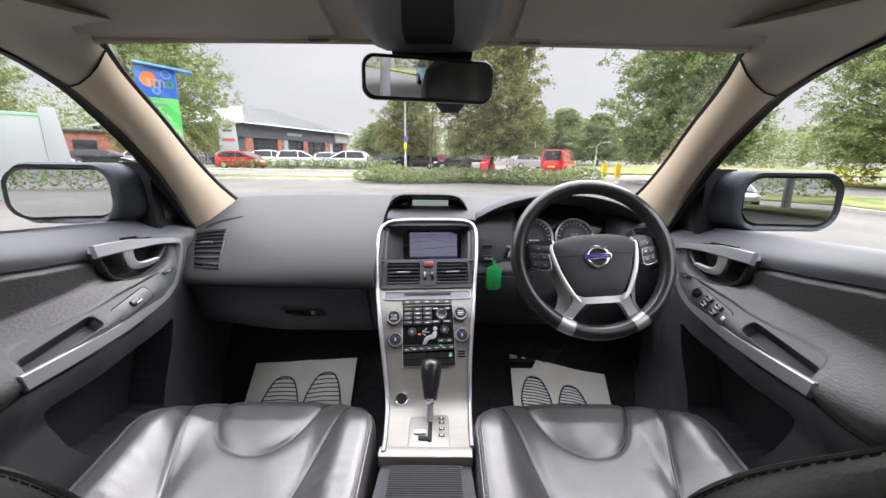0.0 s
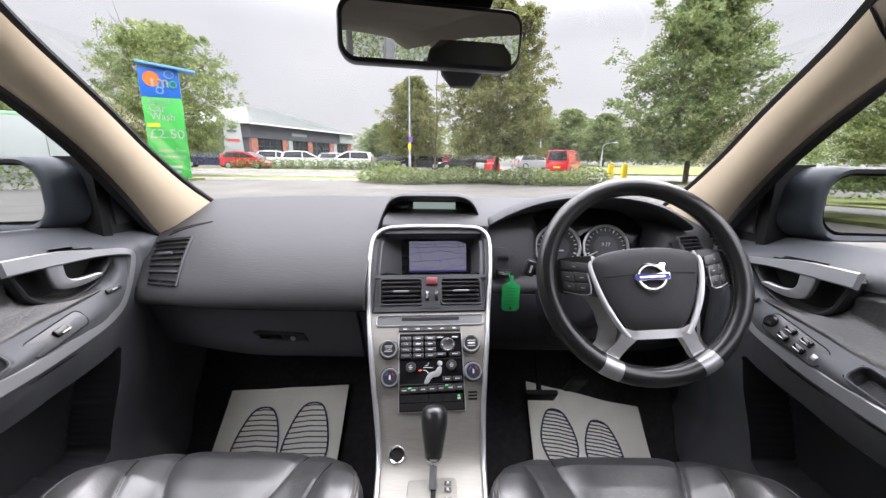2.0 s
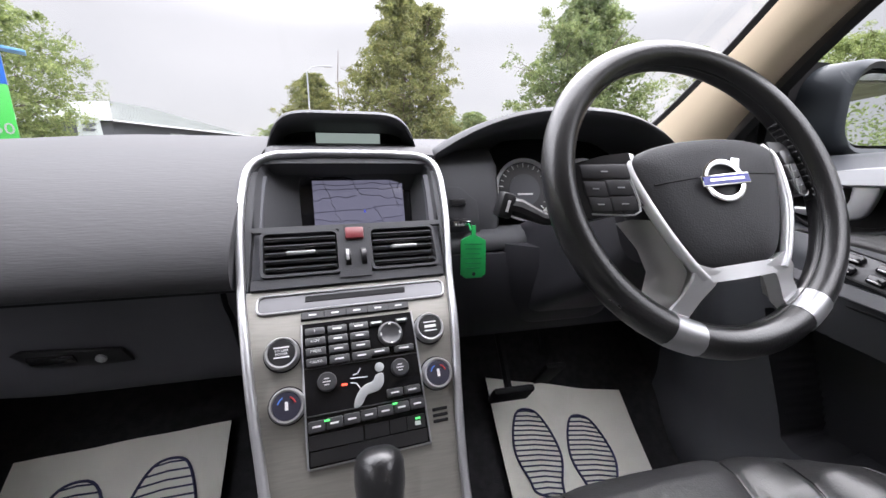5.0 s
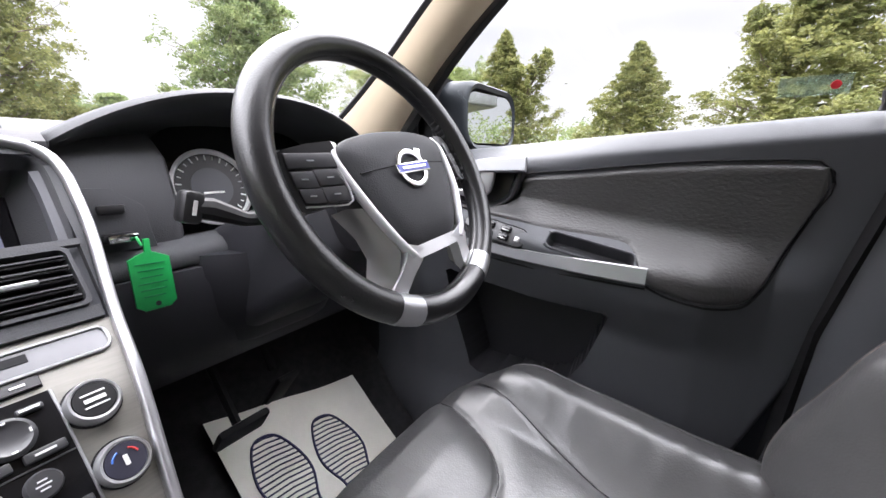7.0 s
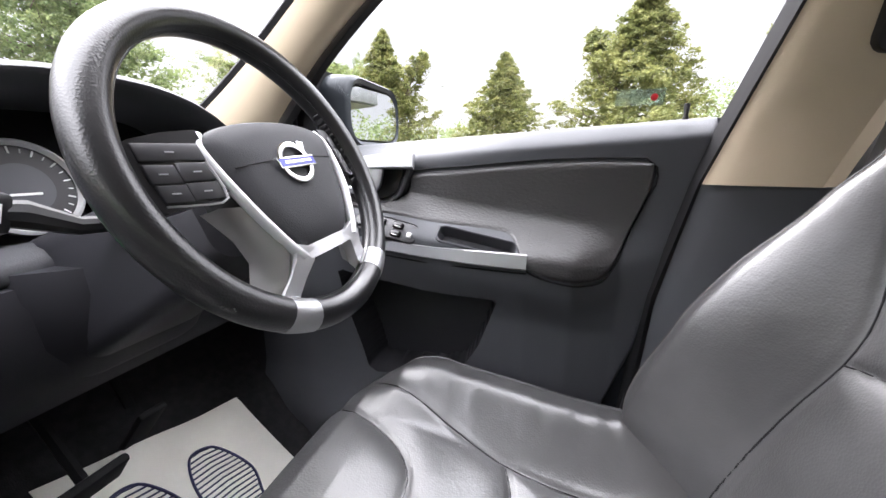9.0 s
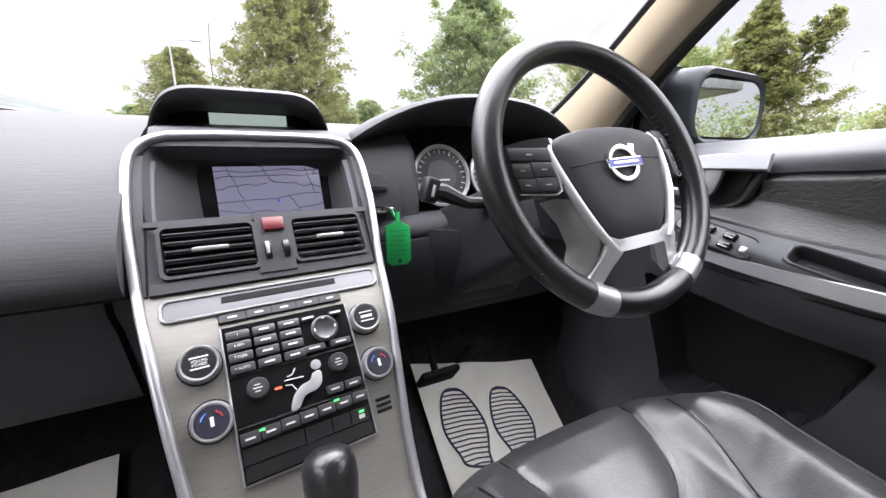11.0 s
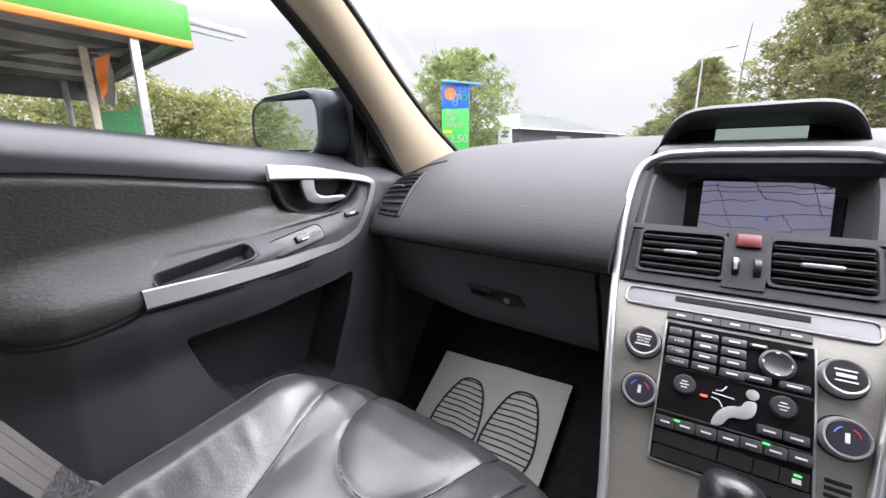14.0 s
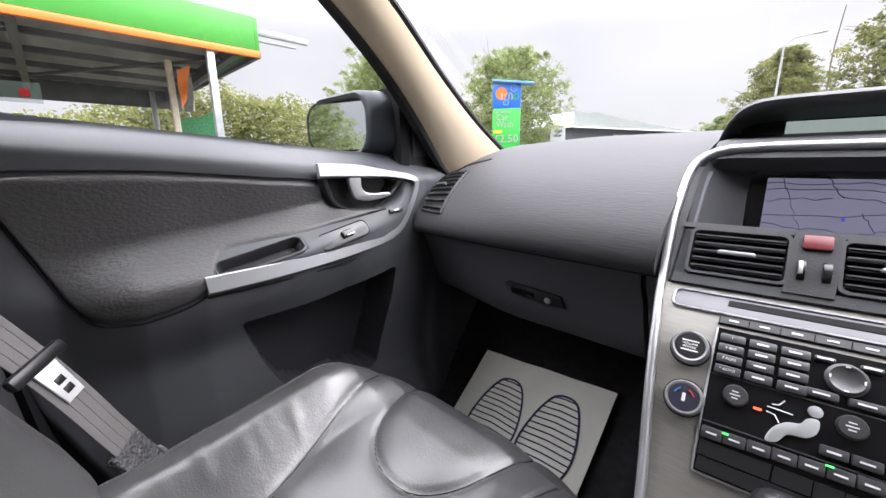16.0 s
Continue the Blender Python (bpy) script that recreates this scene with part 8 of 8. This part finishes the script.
# ---- street furniture ----
def lamp_post(at, h, arm, label):
    e = thing("street_lamp", tuple(at), label, "street lamp", "street lamps")
    part("column", lathe([(0.11, -0.1), (0.10, 1.2), (0.075, 1.25), (0.05, h)], 10, Matrix.Translation(at)), M_GALV, e)
    a = radians(arm)
    d = Vector((math.cos(a), math.sin(a), 0))
    t = at + Vector((0, 0, h))
    part("bracket", tube([t, t + d * 0.4 + Vector((0, 0, 0.35)), t + d * 1.3 + Vector((0, 0, 0.5))], 0.035, 6), M_GALV, e)
    part("lantern", box((0.62, 0.2, 0.12), Matrix.Translation(t + d * 1.6 + Vector((0, 0, 0.5))) @ pose(0, 0, 0, 0, -6, arm), 0.04), M_GALV, e)
    return e


lp1 = lamp_post(polar(-5.2, 33), 7.6, 15, "tall galvanised street lamp with road signs on its column")
q = polar(-5.2, 33)
part("sign_plate", box((0.3, 0.03, 0.45), pose(q.x + 0.1, q.y - 0.12, q.z + 2.6), 0.005), material("violet_sign", (0.16, 0.08, 0.35), 0.5), lp1)
part("sign_plate", box((0.24, 0.03, 0.5), pose(q.x, q.y - 0.12, q.z + 2.0), 0.005), M_YELLOW, lp1)
lamp_post(polar(13.6, 48), 7.0, 170, "slim galvanised street lamp beside the junction")
lamp_post(polar(72.6, 38), 7.3, 0, "slim galvanised street lamp on the grass bank")
lamp_post(polar(21.8, 52), 2.6, 0, "short galvanised lamp column by the junction")
for i, b in enumerate((23.2, 24.9)):
    e = thing("bollard", tuple(polar(b, 27)), "yellow traffic bollard on the island", "bollard", "yellow bollards")
    q = polar(b, 27)
    part("shell", loft([[(q.x + x * k, q.y + y * k, q.z + z) for x, y in rounded(0.34, 0.22, 0.05, 3)] for z, k in ((0.05, 1.1), (0.15, 1.0), (0.8, 0.95), (0.95, 0.8))]), M_YELLOW, e)
q = polar(6.8, 31.5)
bar = thing("traffic_barrier", tuple(q), "red and white plastic traffic barriers", "barrier")
for i, mt in enumerate((M_WHITE, M_RED, M_RED)):
    part("barrier_block", box((0.62, 0.4, 0.75), pose(q.x - 0.9 + 0.64 * i, q.y, q.z + 0.40), 0.06), mt, bar)


# ---- vehicles ----
M_CARGLASS = material("dark_car_glass", (0.02, 0.023, 0.026), 0.05, spec=0.8)
M_LAMP_R = material("red_tail_lamp", (0.4, 0.01, 0.01), 0.2)
M_LAMP_W = material("clear_headlamp", (0.7, 0.7, 0.7), 0.15)
M_RIM = material("alloy_rim", (0.55, 0.55, 0.56), 0.35, metal=0.9)


def build_car(paint, label, length=4.2, width=1.78, height=1.48, style="hatch"):
    """A parked car, its nose along +x, built at the origin."""
    e = thing("car", (0, 0, 0), label, "car", "parked cars")
    L, Wd = length / 2, width / 2
    tall = style == "van"
    hood_z = 0.93 if tall else 0.86
    sec = []
    for x, zb, zt, w in ((-L, 0.35, 0.72, 0.86), (-L + 0.08, 0.26, hood_z + 0.06, 0.93), (-L + 0.5, 0.22, hood_z + 0.10, 0.99), (-0.3, 0.20, hood_z + 0.08, 1.0), (0.7, 0.20, hood_z + 0.04, 1.0), (L - 0.7, 0.22, hood_z - 0.06, 0.97), (L - 0.15, 0.26, hood_z - 0.22, 0.88), (L, 0.35, 0.58, 0.76)):
        sec.append([(x, s * Wd * w * k, z) for s, k, z in ((-1, 0.92, zb), (-1, 1.0, lerp(zb, zt, 0.45)), (-1, 0.97, zt - 0.03), (-1, 0.90, zt), (1, 0.90, zt), (1, 0.97, zt - 0.03), (1, 1.0, lerp(zb, zt, 0.45)), (1, 0.92, zb))])
    part("body", loft(sec), paint, e, sharp=35)
    if tall:
        cab = ((-L + 0.06, -L + 0.04), (-L + 0.10, -L + 0.10), (0.55, 0.75), (1.05, 1.55))
    else:
        cab = ((-L + 0.12, -L + 0.10), (-L + 0.45, -L + 0.25), (0.15, 0.45), (0.75, 1.35))
    zt, zl = height, hood_z + 0.06
    ring_t = [(cab[1][0] + 0.1, zt - 0.06), ((cab[1][0] + cab[2][0]) / 2, zt), (cab[2][0], zt - 0.04)]
    prof = [(cab[0][1], zl), (cab[0][0] + 0.05, lerp(zl, zt, 0.5)), *ring_t, (cab[3][1] * 0.55 + cab[2][0] * 0.45, lerp(zl, zt, 0.45)), (cab[3][1], zl - 0.04)]
    gh = loft([[(x, s * Wd * (0.92 - 0.14 * (z - zl) / (zt - zl)), z) for x, z in prof] for s in (-1, -0.5, 0.5, 1)])
    part("cabin", gh, paint, e, sharp=40)
    for s in (-1, 1):
        def sd(x, z, o=0.012):
            return (x, s * (Wd * (0.92 - 0.14 * (z - zl) / (zt - zl)) + o), z)
        zt2, zl2 = zt - 0.12, zl + 0.03
        x0, x1 = cab[0][1] + 0.16, cab[3][1] - 0.22
        quads = [((x0, zl2), (x0 + 0.25, zt2), (-0.25, zt2 + 0.02), (-0.25, zl2)), ((-0.18, zl2), (-0.18, zt2 + 0.02), (cab[2][0] - 0.02, zt2 - 0.02), (x1, zl2))]
        if tall:
            quads = [((0.1, zl2), (0.1, zt2), (cab[2][0] - 0.02, zt2 - 0.04), (x1, zl2))]
        for qd in quads:
            bm = loft([[sd(x, z, 0.012) for x, z in qd], [sd(x, z, -0.03) for x, z in qd]])
            part("side_window", bm, M_CARGLASS, e)
        for x in (-L + 0.78, L - 0.82):
            wheel_m = Matrix.Translation((x, s * (Wd - 0.10), 0.32)) @ pose(0, 0, 0, -90 * s, 0, 0)
            wh = part("wheel", lathe([(0.20, -0.1), (0.30, -0.11), (0.32, -0.06), (0.32, 0.06), (0.30, 0.11), (0.21, 0.11)], 20, wheel_m), M_TYRE, e)
            part("rim", lathe([(0.0001, 0.10), (0.06, 0.115), (0.20, 0.10), (0.205, 0.115), (0.0001, 0.118)], 14, wheel_m), M_RIM, wh)
        part("tail_lamp", box((0.12, 0.22, 0.20), pose(-L + 0.07, s * (Wd * 0.78), hood_z - 0.02), 0.03), M_LAMP_R, e)
        part("headlamp", box((0.30, 0.30, 0.13), pose(L - 0.25, s * (Wd * 0.70), hood_z - 0.22, 0, 12, 0), 0.04), M_LAMP_W, e)
    def across(x, z, o, w):
        return [(x + o, s * Wd * w, z) for s in (-1, 1)]
    fx, fz = cab[3][1] - 0.04, zl - 0.02
    gx, gz_ = cab[2][0] + 0.06, zt - 0.10
    part("windscreen", loft([[(fx + 0.02, -Wd * 0.80, fz + 0.03), (fx + 0.02, Wd * 0.80, fz + 0.03), (fx - 0.06, Wd * 0.80, fz), (fx - 0.06, -Wd * 0.80, fz)], [(gx + 0.06, -Wd * 0.72, gz_ + 0.05), (gx + 0.06, Wd * 0.72, gz_ + 0.05), (gx - 0.02, Wd * 0.72, gz_), (gx - 0.02, -Wd * 0.72, gz_)]]), M_CARGLASS, e)
    part("rear_window", loft([[(cab[0][1] - 0.03, -Wd * 0.76, zl + 0.08), (cab[0][1] - 0.03, Wd * 0.76, zl + 0.08), (cab[0][1] + 0.08, Wd * 0.76, zl + 0.08), (cab[0][1] + 0.08, -Wd * 0.76, zl + 0.08)], [(cab[1][0] + 0.02, -Wd * 0.68, zt - 0.12), (cab[1][0] + 0.02, Wd * 0.68, zt - 0.12), (cab[1][0] + 0.14, Wd * 0.68, zt - 0.12), (cab[1][0] + 0.14, -Wd * 0.68, zt - 0.12)]]), M_CARGLASS, e)
    part("number_plate", box((0.02, 0.5, 0.11), pose(-L - 0.005, 0, 0.55), 0.003), M_YELLOW, e)
    return e


PAINTS = {"white": material("white_car_paint", (0.72, 0.73, 0.74), 0.25, var=0.03, coat=1.0), "black": material("black_car_paint", (0.012, 0.012, 0.015), 0.2, var=0.05, coat=1.0), "silver": material("silver_car_paint", (0.42, 0.43, 0.44), 0.3, metal=0.5, coat=1.0),
          "navy": material("navy_car_paint", (0.015, 0.02, 0.05), 0.2, coat=1.0), "sky": material("bright_blue_car_paint", (0.03, 0.28, 0.55), 0.25, coat=1.0)}
fleet = {
    "red": build_car(M_RED, "small red hatchback parked by the verge", 4.0, 1.72, 1.46),
    "white": build_car(PAINTS["white"], "white compact sport utility car parked in the lot", 4.4, 1.84, 1.60),
    "black": build_car(PAINTS["black"], "black saloon parked in the lot", 4.5, 1.82, 1.45),
    "silver": build_car(PAINTS["silver"], "silver hatchback parked in the lot", 4.2, 1.78, 1.47),
    "navy": build_car(PAINTS["navy"], "dark blue hatchback parked in the lot", 4.2, 1.78, 1.47),
    "sky": build_car(PAINTS["sky"], "bright blue hatchback under the forecourt canopy", 4.1, 1.76, 1.46),
    "van": build_car(M_RED, "red delivery van driving off along the road", 4.4, 1.85, 1.85, "van"),
}
fresh = set(fleet)


def park(k, x, y, heading):
    m = Matrix.Translation((x, y, gz(x, y))) @ pose(0, 0, 0, 0, 0, heading)
    if k in fresh:
        fresh.discard(k)
        fleet[k].matrix_basis = m
        return
    copy_thing(fleet[k], m)


park("red", -16.6, 33.0, -3)
park("white", -8.8, 36.3, 180)
park("black", -2.4, 37.3, 178)
park("black", 1.5, 35.5, 185)
park("navy", -5.6, 40, 170)
park("white", -13.6, 38.0, 20)
park("white", -16.8, 39.5, 25)
park("silver", -19.8, 38.5, 30)
park("silver", -11.0, 40.5, 15)
park("navy", -22.0, 36.5, 20)
park("silver", -25.5, 35.0, 10)
park("black", -28.5, 33.5, 15)
park("white", -32.0, 31.5, 20)
park("red", -0.6, 42, 180)
park("silver", -34, 28.0, 20)
park("navy", -31, 27.0, 10)
park("red", 4.0, 46, 180)
park("van", 9.5, 31.2, 58)
park("silver", 9.6, 42.0, 8)
park("sky", 8.5, -20.5, 95)
park("white", 13.5, -25.5, 95)
